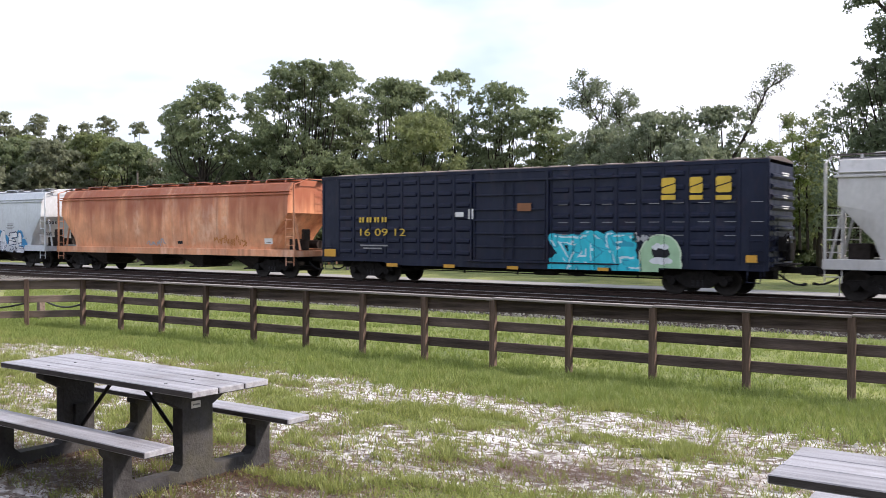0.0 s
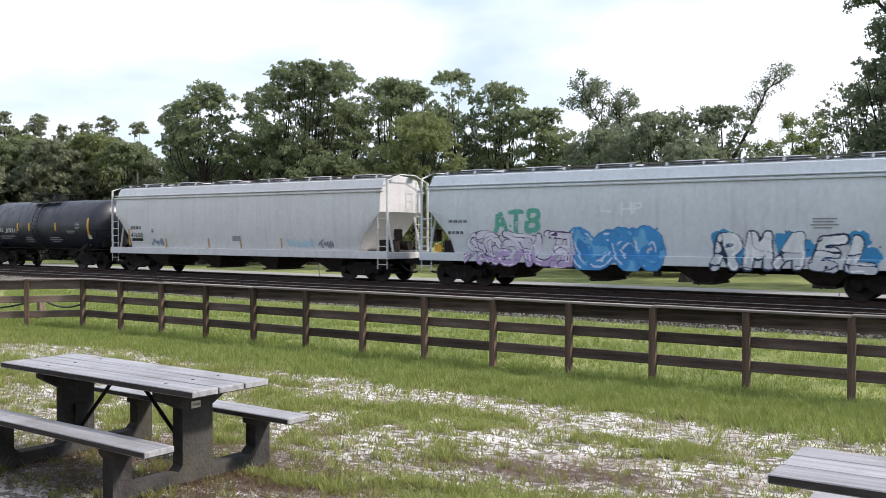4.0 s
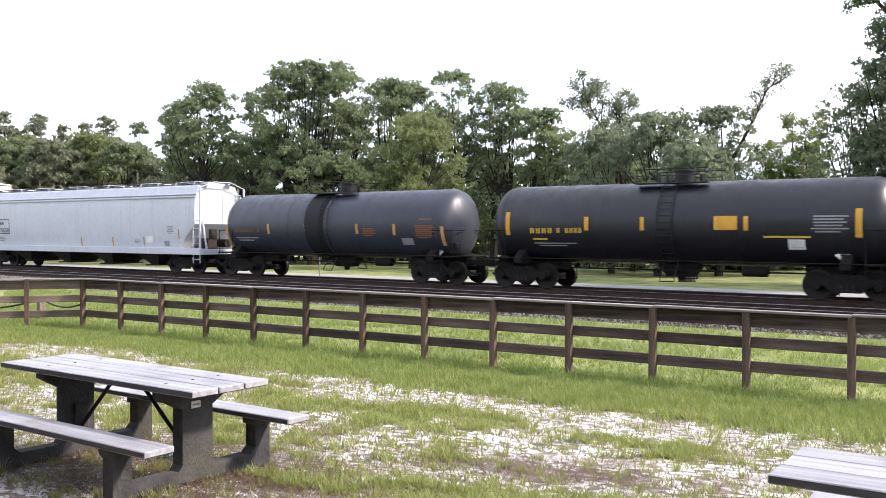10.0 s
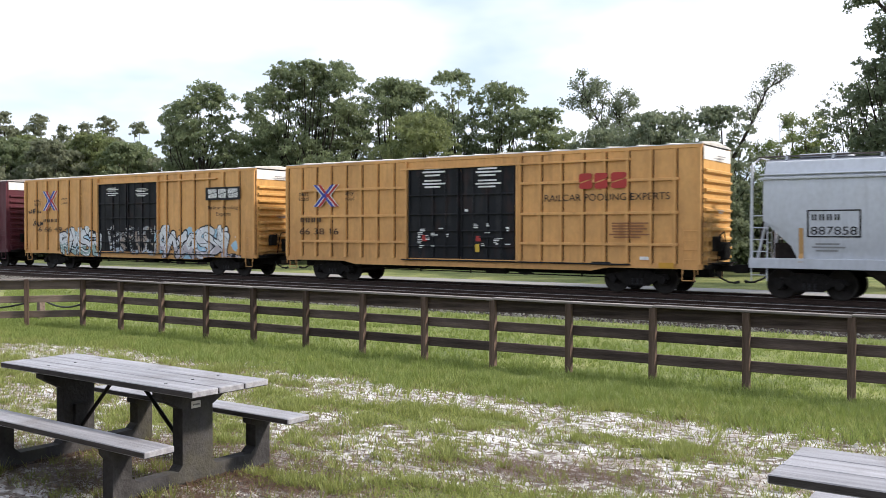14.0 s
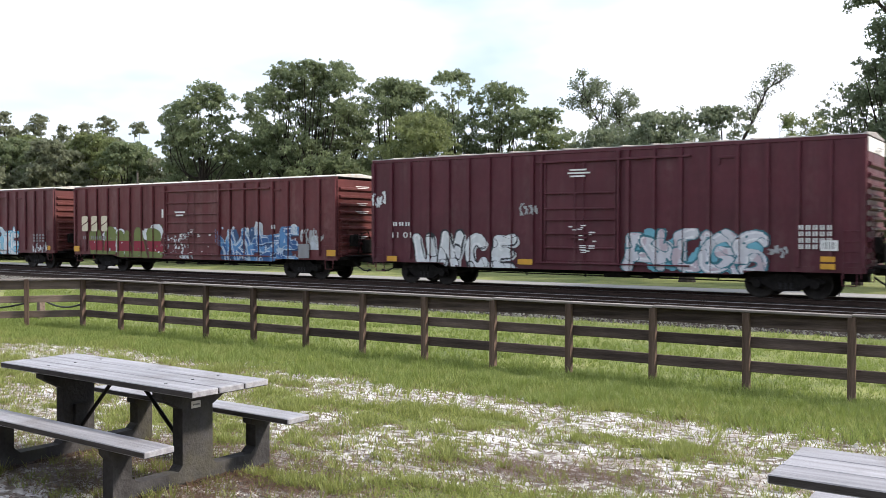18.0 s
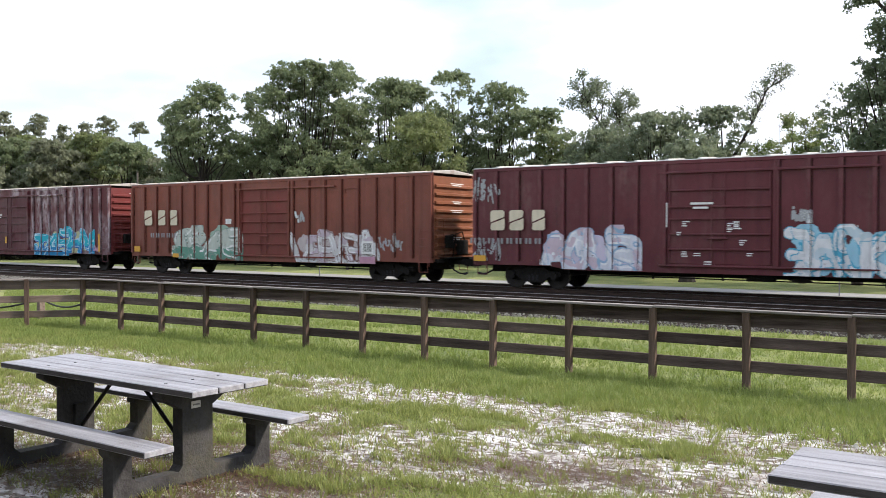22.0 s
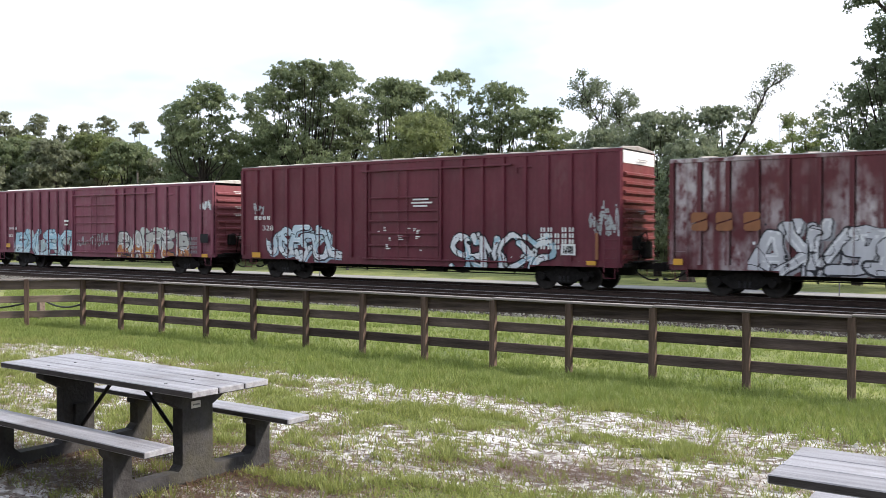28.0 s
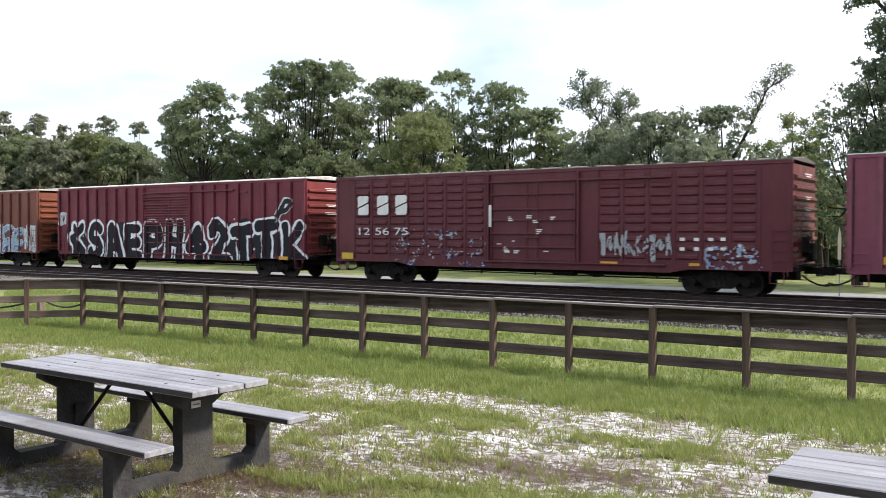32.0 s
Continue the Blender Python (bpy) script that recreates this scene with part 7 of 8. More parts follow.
mark(c08, 4.07, 4.43, 1.61, 1.80, M_INK)
placard(c08, 5.37, 5.74, 1.24, 1.54)

c09_paint = paint("blue_grey_tank", (0.034, 0.038, 0.054), (0.05, 0.05, 0.055), 0.25, 0.1, (0.04, 0.03, 0.03), rough=0.40, seed=10, fade=0.2, spec=0.42)
c09 = tank("dark blue-grey tank car with a black band and gold print", 35.05, 49.9, c09_paint, 5.62, band=(-1.15, -0.06))
mark(c09, -6.17, -6.02, 1.39, 2.38, M_OCHRE, "reflector")
mark(c09, -3.44, -3.30, 1.99, 2.44, M_OCHRE, "reflector")
mark(c09, -1.16, -1.03, 2.00, 2.43, M_OCHRE, "reflector")
mark(c09, 1.78, 1.92, 2.00, 2.42, M_OCHRE, "reflector")
mark(c09, 3.76, 3.89, 1.95, 2.41, M_OCHRE, "reflector")
mark(c09, 6.13, 6.29, 1.53, 2.31, M_OCHRE, "reflector")
bars(c09, -5.57, -3.94, 2.03, 2.22, 9, M_TAN, 1)
text_block(c09, -5.57, -4.09, 1.64, 1.87, 2, M_GREYMARK)
text_block(c09, 2.11, 2.87, 1.90, 2.27, 5, M_TAN)
text_block(c09, 4.97, 5.94, 2.56, 2.64, 1, M_TAN)
text_block(c09, 4.82, 5.88, 1.82, 2.37, 7, M_TAN)
placard(c09, 5.63, 5.94, 1.16, 1.45)
mark(c09, 4.14, 4.71, 1.55, 1.83, M_GREYMARK)

c10_paint = paint("lilac_grey_car", (0.52, 0.54, 0.585), (0.38, 0.37, 0.36), 0.2, 0.04, seed=11, fade=0.05)
c10 = hopper("pale lilac-grey covered hopper car, clean sided", 14.61, 34.55, c10_paint, M_CHUTE, roof_z=4.45, slope=(2.45, 1.45))
mark(c10, -8.22, -6.68, 2.74, 2.78, M_INK)
mark(c10, -8.22, -6.68, 1.94, 1.98, M_INK)
mark(c10, -8.22, -8.17, 1.94, 2.76, M_INK)
mark(c10, -6.73, -6.68, 1.95, 2.75, M_INK)
bars(c10, -8.11, -7.23, 2.42, 2.68, 4, M_INK, 1)
words(c10, "887858", -8.11, -6.79, 2.02, 2.27, M_INK)
text_block(c10, -8.08, -7.10, 1.49, 1.79, 3, M_GREYMARK)
text_block(c10, 7.49, 8.01, 1.97, 2.39, 5, M_GREYMARK)
mark(c10, 5.80, 6.35, 1.52, 1.84, M_WHITE)
mark(c10, 5.87, 6.28, 1.58, 1.78, M_INK)
text_block(c10, 4.80, 5.40, 1.46, 1.69, 3, M_GREYMARK)
mark(c10, 7.22, 7.62, 1.35, 1.61, M_GREYMARK)
mark(c10, -8.47, -8.33, 1.17, 2.22, M_OCHRE, "stripe")
mark(c10, 0.26, 0.37, 1.29, 1.79, M_OCHRE, "stripe")
mark(c10, 3.03, 3.13, 1.33, 1.81, M_OCHRE, "stripe")
mark(c10, 5.59, 5.68, 1.37, 1.82, M_OCHRE, "stripe")
mark(c10, 8.33, 8.41, 1.72, 2.21, M_OCHRE, "stripe")

c11_paint = paint("yellow_car", (0.66, 0.352, 0.125), (0.30, 0.16, 0.07), 0.4, 0.12, (0.2, 0.08, 0.03), seed=12, fade=0.14)
c11_end = paint("yellow_end", (0.60, 0.34, 0.11), (0.3, 0.16, 0.07), 0.3, 0.15, seed=14, fade=0.14)
c11_door = paint("black_door", (0.016, 0.017, 0.020), (0.08, 0.08, 0.08), 0.3, 0.1, seed=12, spec=0.12)
c11 = boxcar("tall yellow boxcar with black double doors and a red logo", -5.74, 13.09, 5.0, c11_paint, c11_end, R_WHITE, (-2.63, 2.39), c11_door, style="grid", posts=22, double=True)
cross_emblem(c11, -7.69, -6.27, 3.16, 4.10)
words(c11, "next", -8.55, -8.00, 3.64, 3.81, M_INK)
words(c11, "load", -8.55, -8.00, 3.44, 3.61, M_INK)
words(c11, "any", -5.88, -5.41, 3.59, 3.76, M_INK)
words(c11, "road", -5.88, -5.41, 3.40, 3.57, M_INK)
bars(c11, -8.51, -7.20, 2.46, 2.72, 4, M_INK, 1)
words(c11, "66 38 16", -8.51, -6.27, 1.97, 2.23, M_INK)
emblem_letters(c11, ((4.99, 5.50), (5.59, 6.09), (6.21, 6.80)), 3.61, 4.16, M_RED)
words(c11, "RAILCAR POOLING EXPERTS", 3.62, 8.34, 3.19, 3.43, M_INK)
text_block(c11, -1.88, -0.74, 4.25, 4.65, 3, M_WHITE)
text_block(c11, -1.88, -0.74, 3.80, 4.17, 3, M_WHITE)
text_block(c11, 0.63, 1.80, 4.18, 4.56, 3, M_WHITE)
text_block(c11, 0.63, 1.80, 3.75, 4.11, 3, M_WHITE)
door_specs(c11, -2.20, -0.66, 1.43, 2.36, 61)
door_specs(c11, 0.52, 2.05, 1.46, 2.35, 62)
mark(c11, 0.15, 0.30, 2.87, 2.97, M_WHITE)
mark(c11, -1.88, -1.65, 1.72, 1.96, M_RED)
mark(c11, 0.66, 0.88, 1.73, 1.94, M_RED)
text_block(c11, 6.15, 7.66, 1.87, 2.45, 6, M_TAN)
mark(c11, 7.96, 8.48, 0.88, 1.07, M_YELLOW, "reflector")
mark(c11, 0.63, 0.81, 1.32, 1.63, M_GOLD)
text_block(c11, 5.37, 6.46, 0.95, 1.10, 1, M_INK)
mark(c11, 7.28, 7.61, 1.15, 1.26, M_WHITE)

c12_paint = paint("older_yellow_car", (0.66, 0.352, 0.125), (0.30, 0.16, 0.07), 0.4, 0.12, (0.2, 0.08, 0.03), seed=15, fade=0.14)
c12_end = paint("yellow_end", (0.60, 0.34, 0.11), (0.3, 0.16, 0.07), 0.4, 0.2, seed=17, fade=0.14)
c12_door = paint("black_door", (0.016, 0.017, 0.020), (0.08, 0.08, 0.08), 0.3, 0.1, seed=16, spec=0.12)
c12 = boxcar("older yellow boxcar with black doors and much graffiti", -26.44, -7.67, 5.0, c12_paint, c12_end, R_WHITE, (-2.41, 2.44), c12_door, posts=18, double=True)
cross_emblem(c12, -7.46, -6.03, 3.24, 4.32)
words(c12, "next", -8.31, -7.71, 3.74, 3.89, M_INK)
words(c12, "load", -8.31, -7.71, 3.54, 3.70, M_INK)
words(c12, "any", -5.72, -5.15, 3.78, 3.92, M_INK)
words(c12, "road", -5.72, -5.15, 3.57, 3.71, M_INK)
bars(c12, -7.46, -6.03, 2.56, 2.81, 4, M_INK, 1)
words(c12, "6 66 49 4", -7.92, -5.07, 2.07, 2.32, M_INK)
graffiti(c12, -9.03, -7.79, 3.03, 3.42, K, K, 3, 63, bold=0.06)
graffiti(c12, -8.58, -7.61, 2.32, 2.80, K, K, 3, 64, bold=0.06)
graffiti(c12, -5.86, -2.31, 0.64, 2.21, W, K, 4, 65, forms="RMSF", cloud=(0.42,0.58,0.70), bold=0.24, fill2=(0.30,0.42,0.40), slant=0.08, wear=0.05, wild=True)
graffiti(c12, -1.80, 2.08, 0.92, 2.30, GY, (0.06,0.06,0.07), 5, 66, forms="ISOBOS", bold=0.2, accent=(0.34,0.28,0.24), fill2=(0.42,0.48,0.55), wear=0.2, wild=True)
text_block(c12, -1.63, -0.60, 4.16, 4.38, 3, M_WHITE)
text_block(c12, -1.63, -0.60, 3.93, 4.12, 2, M_WHITE)
text_block(c12, 0.77, 1.81, 4.08, 4.28, 3, M_WHITE)
text_block(c12, 0.77, 1.81, 3.85, 4.04, 2, M_WHITE)
mark(c12, 6.08, 8.43, 3.57, 4.18, M_INK)
emblem_letters(c12, ((6.25, 6.86), (6.96, 7.52), (7.62, 8.30)), 3.67, 4.09, M_WHITE)
words(c12, "Railcar Pooling", 6.25, 8.30, 3.08, 3.30, M_INK)
words(c12, "Experts", 6.83, 7.82, 2.78, 3.00, M_INK)
graffiti(c12, 2.30, 8.30, 0.63, 2.25, W, K, 6, 67, forms="AMASKL", cloud=(0.36,0.55,0.68), bold=0.22, fill2=(0.48,0.44,0.47), slant=0.05, wear=0.05, wild=True)

c13_paint = paint("maroon_car", (0.088, 0.018, 0.028), (0.16, 0.10, 0.10), 0.3, 0.1, (0.05, 0.02, 0.02), seed=21, fade=0.18)
c13 = boxcar("tall maroon boxcar with white and teal graffiti", -47.16, -28.29, 5.02, c13_paint, c13_paint, R_GREY, (-1.40, 1.48), c13_paint, posts=20, hatch=5.32, shade_strips=False)
text_block(c13, -0.41, 0.50, 4.02, 4.36, 3, M_WHITE)
bars(c13, -8.32, -7.37, 2.29, 2.51, 3, M_WHITE, 1)
words(c13, "11 01", -8.32, -7.37, 1.85, 2.07, M_WHITE)
graffiti(c13, -7.33, -2.53, 0.57, 2.10, (0.62,0.64,0.65), (0.04,0.045,0.05), 4, 71, forms="UNCE", bold=0.21, drop=(0.55,0.57,0.58), fill2=W, rim=1.1, wear=0.05)
graffiti(c13, 1.75, 6.49, 0.65, 2.07, (0.58,0.58,0.62), (0.05,0.17,0.21), 6, 72, forms="AWUGS", bold=0.24, cloud=(0.16,0.40,0.50), accent=(0.50,0.42,0.46), wear=0.06, wild=True)
graffiti(c13, -9.41, -8.72, 3.04, 3.79, W, W, 2, 73, bold=0.08)
mark(c13, -8.59, -8.09, 0.89, 1.11, M_YELLOW, "reflector")
mark(c13, -2.44, -1.83, 0.89, 1.09, M_YELLOW, "reflector")
mark(c13, 8.16, 8.58, 0.97, 1.14, M_YELLOW, "reflector")
mark(c13, 8.16, 8.58, 1.19, 1.36, M_YELLOW, "reflector")
bars(c13, 7.50, 8.53, 1.55, 2.34, 5, M_WHITE, 4)
door_specs(c13, -0.41, 0.75, 1.13, 2.32, 74)
mark(c13, 8.16, 8.66, 1.53, 1.85, M_WHITE)
mark(c13, 8.22, 8.60, 1.59, 1.80, M_INK)
graffiti(c13, 6.59, 7.20, 1.24, 1.82, GY, GY, 2, 75, bold=0.07)
graffiti(c13, -2.44, -1.61, 2.67, 3.23, GY, GY, 2, 76, bold=0.06)

c14_paint = paint("brown_maroon_car", (0.125, 0.029, 0.034), (0.22, 0.13, 0.12), 0.35, 0.15, (0.06, 0.025, 0.02), seed=22, fade=0.18)
c14_end = paint("red_end", (0.124, 0.030, 0.030), (0.25, 0.12, 0.1), 0.3, 0.15, seed=23)
c14 = boxcar("maroon boxcar with white initials and dense graffiti", -68.0, -49.1, 4.46, c14_paint, c14_end, R_WHITE, (-1.76, 2.05), c14_paint, posts=20, hatch=5.81)
emblem_letters(c14, ((-8.67, -8.13), (-7.83, -7.31), (-6.95, -6.44)), 2.09, 2.90, M_CREAM)
bars(c14, -8.59, -6.48, 1.62, 1.88, 6, M_GREYMARK, 1)
graffiti(c14, -8.17, -2.07, 0.54, 2.30, W, (0.12,0.14,0.06), 4, 81, forms="HBHAB", bold=0.5, cloud=W, bands=((0.17,0.20,0.07),(0.26,0.035,0.055),(0.17,0.20,0.07)), rim=0.5, wear=0.05)
graffiti(c14, -2.07, 0.14, 0.63, 1.91, W, (0.4,0.42,0.45), 3, 82, forms="~SE", bold=0.12, wear=0.3, wild=True)
graffiti(c14, 2.05, 7.08, 0.48, 2.19, (0.10,0.24,0.46), (0.42,0.52,0.62), 5, 83, forms="YKHZE", cloud=(0.05,0.10,0.20), bold=0.22, drop=(0.03,0.06,0.14), accent=(0.05,0.12,0.28), slant=-0.1, rim=0.7, wear=0.05, wild=True)
for bx0, bz0, bd in ((4.45, 1.92, 0.62), (3.0, 2.18, 0.16), (3.95, 2.08, 0.18), (5.6, 2.2, 0.2), (6.75, 1.98, 0.44), (7.45, 2.0, 0.17), (7.9, 1.3, 0.62), (7.55, 1.2, 0.24)):
    blob(c14, bx0, bx0 + bd * 0.9, bz0, bz0 + bd, (0.5, 0.54, 0.58), (0.6, 0.63, 0.66), int(bx0 * 100), label="pale spray-painted bubble")
graffiti(c14, 7.31, 8.70, 1.37, 2.40, GY, GY, 3, 84, bold=0.07)
mark(c14, -9.40, -8.90, 1.00, 1.29, M_YELLOW, "reflector")
mark(c14, 8.93, 9.44, 1.04, 1.31, M_YELLOW, "reflector")
text_block(c14, -1.01, -0.22, 2.81, 3.11, 2, M_WHITE)
door_specs(c14, -1.29, 1.54, 0.94, 2.10, 85)
mark(c14, 7.27, 7.92, 0.93, 1.55, M_GREYMARK)
mark(c14, -2.01, -1.82, 2.77, 3.18, M_WHITE)

c15_paint = paint("dull_maroon_car", (0.112, 0.026, 0.033), (0.20, 0.12, 0.11), 0.35, 0.15, (0.06, 0.025, 0.02), seed=24, fade=0.18)
c15_end = paint("red_end", (0.120, 0.034, 0.032), (0.25, 0.12, 0.1), 0.3, 0.15, seed=25)
c15 = boxcar("maroon boxcar with white initials and pale blue graffiti", -88.75, -69.89, 4.48, c15_paint, c15_end, R_WHITE, (-1.70, 1.74), c15_paint, posts=20, hatch=5.81)
emblem_letters(c15, ((-8.62, -7.99), (-7.79, -7.18), (-6.83, -6.29)), 2.15, 2.90, M_CREAM)
bars(c15, -9.57, -6.36, 1.61, 1.90, 8, M_GREYMARK, 1)
graffiti(c15, -6.36, -2.74, 0.54, 2.19, (0.62,0.64,0.70), (0.28,0.42,0.58), 4, 86, forms="AOUE", cloud=(0.55,0.50,0.62), bold=0.3, accent=(0.55,0.45,0.52), rim=0.6, wear=0.06, wild=True)
graffiti(c15, 2.22, 5.87, 0.59, 2.19, W, (0.08,0.36,0.52), 5, 87, forms="EAOKE", cloud=(0.30,0.55,0.68), bold=0.28, accent=(0.50,0.60,0.66), rim=0.7, wear=0.05, wild=True)
graffiti(c15, -9.40, -8.22, 0.86, 1.97, GY, GY, 3, 88, bold=0.06)
graffiti(c15, -9.43, -8.22, 3.09, 4.20, GY, GY, 2, 89, bold=0.06)
bars(c15, 7.41, 8.61, 1.46, 1.96, 4, M_GREYMARK, 3)
graffiti(c15, 7.21, 8.76, 0.74, 1.55, W, GY, 4, 90, bold=0.06)
mark(c15, -9.36, -8.82, 0.98, 1.20, M_YELLOW, "reflector")
mark(c15, 8.86, 9.14, 1.04, 1.28, M_YELLOW, "reflector")
text_block(c15, -0.89, -0.11, 2.83, 3.11, 2, M_WHITE)
door_specs(c15, -1.37, 0.96, 1.02, 2.54, 91)
mark(c15, -1.80, -1.67, 2.26, 3.08, M_WHITE)
graffiti(c15, 2.32, 2.93, 2.36, 2.83, GY, GY, 2, 92, bold=0.1)

c16_paint = paint("rust_brown_car", (0.205, 0.060, 0.040), (0.10, 0.05, 0.04), 0.5, 0.3, (0.09, 0.035, 0.02), seed=26, fade=0.18)
c16_end = paint("orange_end", (0.216, 0.076, 0.036), (0.3, 0.15, 0.1), 0.3, 0.15, seed=28)
c16_door = paint("red_brown_door", (0.17, 0.035, 0.028), (0.1, 0.04, 0.03), 0.4, 0.3, seed=27)
c16 = boxcar("rust-brown boxcar with cream initials and a red door", -109.61, -90.67, 4.44, c16_paint, c16_end, R_GREY, (-1.42, 1.63), c16_door, posts=20, hatch=5.20)
emblem_letters(c16, ((-8.34, -7.75), (-7.27, -6.73), (-6.35, -5.83)), 2.39, 3.14, M_CREAM)
bars(c16, -8.31, -5.86, 1.74, 2.05, 6, M_GREYMARK, 1)
graffiti(c16, -6.17, -1.42, 0.57, 2.26, (0.46,0.50,0.45), (0.22,0.28,0.25), 4, 93, forms="SKAB", cloud=(0.30,0.42,0.34), bold=0.27, fill2=(0.12,0.28,0.21), rim=0.6, wear=0.1, wild=True)
graffiti(c16, 1.94, 6.66, 0.55, 2.05, (0.58,0.57,0.57), (0.26,0.20,0.20), 6, 94, forms="LEENEA", cloud=(0.48,0.42,0.42), bold=0.24, accent=(0.50,0.42,0.48), rim=0.6, wear=0.1, wild=True)
mark(c16, 5.88, 6.50, 1.16, 1.69, M_WHITE)
mark(c16, 5.96, 6.42, 1.24, 1.61, M_INK)
mark(c16, 6.13, 6.17, 1.26, 1.59, M_WHITE)
mark(c16, 5.79, 6.62, 0.76, 1.05, spray_of(PK))
graffiti(c16, 1.99, 2.58, 2.42, 3.15, W, GY, 2, 95, bold=0.07)
mark(c16, -2.37, -1.99, 2.44, 2.68, M_WHITE)
mark(c16, -9.17, -8.70, 1.06, 1.33, M_YELLOW, "reflector")
mark(c16, -6.17, -5.71, 0.82, 1.01, M_YELLOW, "reflector")
graffiti(c16, 6.72, 8.01, 1.17, 2.02, GY, GY, 4, 96, bold=0.05)

c17_paint = paint("streaked_maroon_car", (0.105, 0.024, 0.030), (0.44, 0.37, 0.39), 1.0, 0.1, seed=31, fade=0.15, band=(0.38, 0.54))
c17_end = paint("red_end", (0.152, 0.028, 0.026), (0.25, 0.1, 0.1), 0.3, 0.1, seed=33)
c17_door = paint("plum_door", (0.085, 0.018, 0.026), (0.2, 0.12, 0.12), 0.3, 0.1, seed=32)
c17 = boxcar("streaked maroon boxcar with bright turquoise graffiti", -130.41, -111.43, 4.5, c17_paint, c17_end, R_GREY, (-1.84, 1.85), c17_door, posts=24, hatch=5.77)
emblem_letters(c17, ((-8.71, -8.08), (-7.80, -7.26), (-6.95, -6.42)), 2.15, 2.85, M_TAN)
graffiti(c17, -7.49, -1.92, 0.59, 2.15, (0.42,0.43,0.42), (0.05,0.045,0.05), 5, 97, forms="HONHSE", bold=0.2, accent=W, slant=0.1, drop=(0.34,0.34,0.34), wear=0.14, wild=True)
graffiti(c17, 2.61, 8.01, 0.62, 2.19, (0.02,0.38,0.50), (0.36,0.56,0.72), 5, 98, forms="TAEHM", cloud=(0.42,0.43,0.26), bold=0.23, fill2=(0.02,0.22,0.46), drop=(0.03,0.10,0.36), slant=0.2, rim=0.6, wear=0.03, wild=True)
mark(c17, -8.71, -8.57, 1.00, 1.89, M_YELLOW, "reflector")
mark(c17, 8.56, 8.71, 1.01, 1.96, M_YELLOW, "reflector")
mark(c17, -0.42, -0.26, 1.39, 1.77, M_YELLOW, "reflector")
text_block(c17, -1.32, -0.70, 2.83, 3.12, 2, M_WHITE)
graffiti(c17, 7.99, 8.71, 0.85, 1.53, GY, PK, 3, 99, bold=0.09)

c18_paint = paint("bleached_maroon_car", (0.115, 0.026, 0.032), (0.50, 0.45, 0.46), 1.0, 0.1, seed=35, fade=0.15, band=(0.36, 0.52))
c18_end = paint("red_end", (0.144, 0.028, 0.026), (0.25, 0.1, 0.1), 0.3, 0.1, seed=37)
c18_door = paint("plum_door", (0.080, 0.018, 0.024), (0.2, 0.12, 0.12), 0.3, 0.1, seed=36)
c18 = boxcar("bleached maroon boxcar with white and blue graffiti", -151.09, -132.31, 4.5, c18_paint, c18_end, R_GREY, (-1.86, 1.72), c18_door, posts=20, hatch=5.62)
emblem_letters(c18, ((-8.62, -8.07), (-7.80, -7.26), (-6.91, -6.38)), 2.14, 2.74, M_TAN)
graffiti(c18, -6.64, -2.17, 0.52, 2.36, (0.52,0.52,0.55), (0.03,0.03,0.035), 4, 101, forms="AKNES", bold=0.23, drop=(0.30,0.30,0.32), slant=0.15, wear=0.06, wild=True)
graffiti(c18, 1.72, 5.93, 0.70, 2.27, (0.56,0.62,0.70), (0.20,0.22,0.26), 4, 102, forms="DHAK", bold=0.24, drop=(0.06,0.18,0.48), fill2=W, wear=0.06, wild=True)
graffiti(c18, 7.45, 8.74, 0.72, 2.19, W, (0.3,0.3,0.32), 1, 103, forms="B", bold=0.24, cloud=(0.5,0.5,0.5), wear=0.1)
mark(c18, -2.25, -1.94, 2.30, 2.76, M_WHITE)
text_block(c18, -1.40, -0.83, 2.93, 3.41, 3, M_WHITE)
door_specs(c18, -1.59, 1.19, 0.92, 2.35, 104)
mark(c18, -9.22, -8.90, 1.00, 1.21, M_YELLOW, "reflector")
mark(c18, 4.27, 4.76, 0.90, 1.07, M_YELLOW, "reflector")
mark(c18, 7.98, 8.36, 1.02, 1.18, M_YELLOW, "reflector")

c19_paint = paint("clean_maroon_car", (0.125, 0.024, 0.037), (0.18, 0.10, 0.10), 0.25, 0.08, (0.05, 0.02, 0.02), seed=41, fade=0.18)
c19_end = paint("red_end", (0.160, 0.036, 0.038), (0.25, 0.12, 0.1), 0.3, 0.1, seed=42)
c19 = boxcar("tall maroon boxcar with pale blue graffiti and white band", -171.63, -152.8, 5.0, c19_paint, c19_end, R_GREY, (-1.87, 1.77), c19_paint, posts=20, hatch=5.54, shade_strips=False)
bars(c19, -8.53, -7.47, 2.59, 2.81, 4, M_WHITE, 1)
words(c19, "328", -7.98, -7.31, 2.14, 2.36, M_WHITE)
graffiti(c19, -7.68, -3.45, 0.80, 2.25, (0.52,0.62,0.68), (0.03,0.03,0.04), 4, 105, forms="~GERDL", bold=0.22, drop=(0.4,0.5,0.58), fill2=W, wear=0.06, wild=True)
graffiti(c19, 2.29, 6.76, 0.52, 1.96, W, K, 5, 106, forms="SHMCKS", bold=0.2, accent=(0.36,0.52,0.60), slant=-0.15, wear=0.08, wild=True)
bars(c19, 6.25, 7.69, 1.43, 2.28, 5, M_WHITE, 4)
mark(c19, 7.12, 7.69, 1.26, 1.66, M_WHITE)
mark(c19, 7.20, 7.61, 1.32, 1.59, M_INK)
graffiti(c19, 8.17, 9.35, 1.78, 3.31, GY, GY, 3, 107, bold=0.05)
text_block(c19, 0.39, 1.45, 3.06, 3.45, 3, M_WHITE)
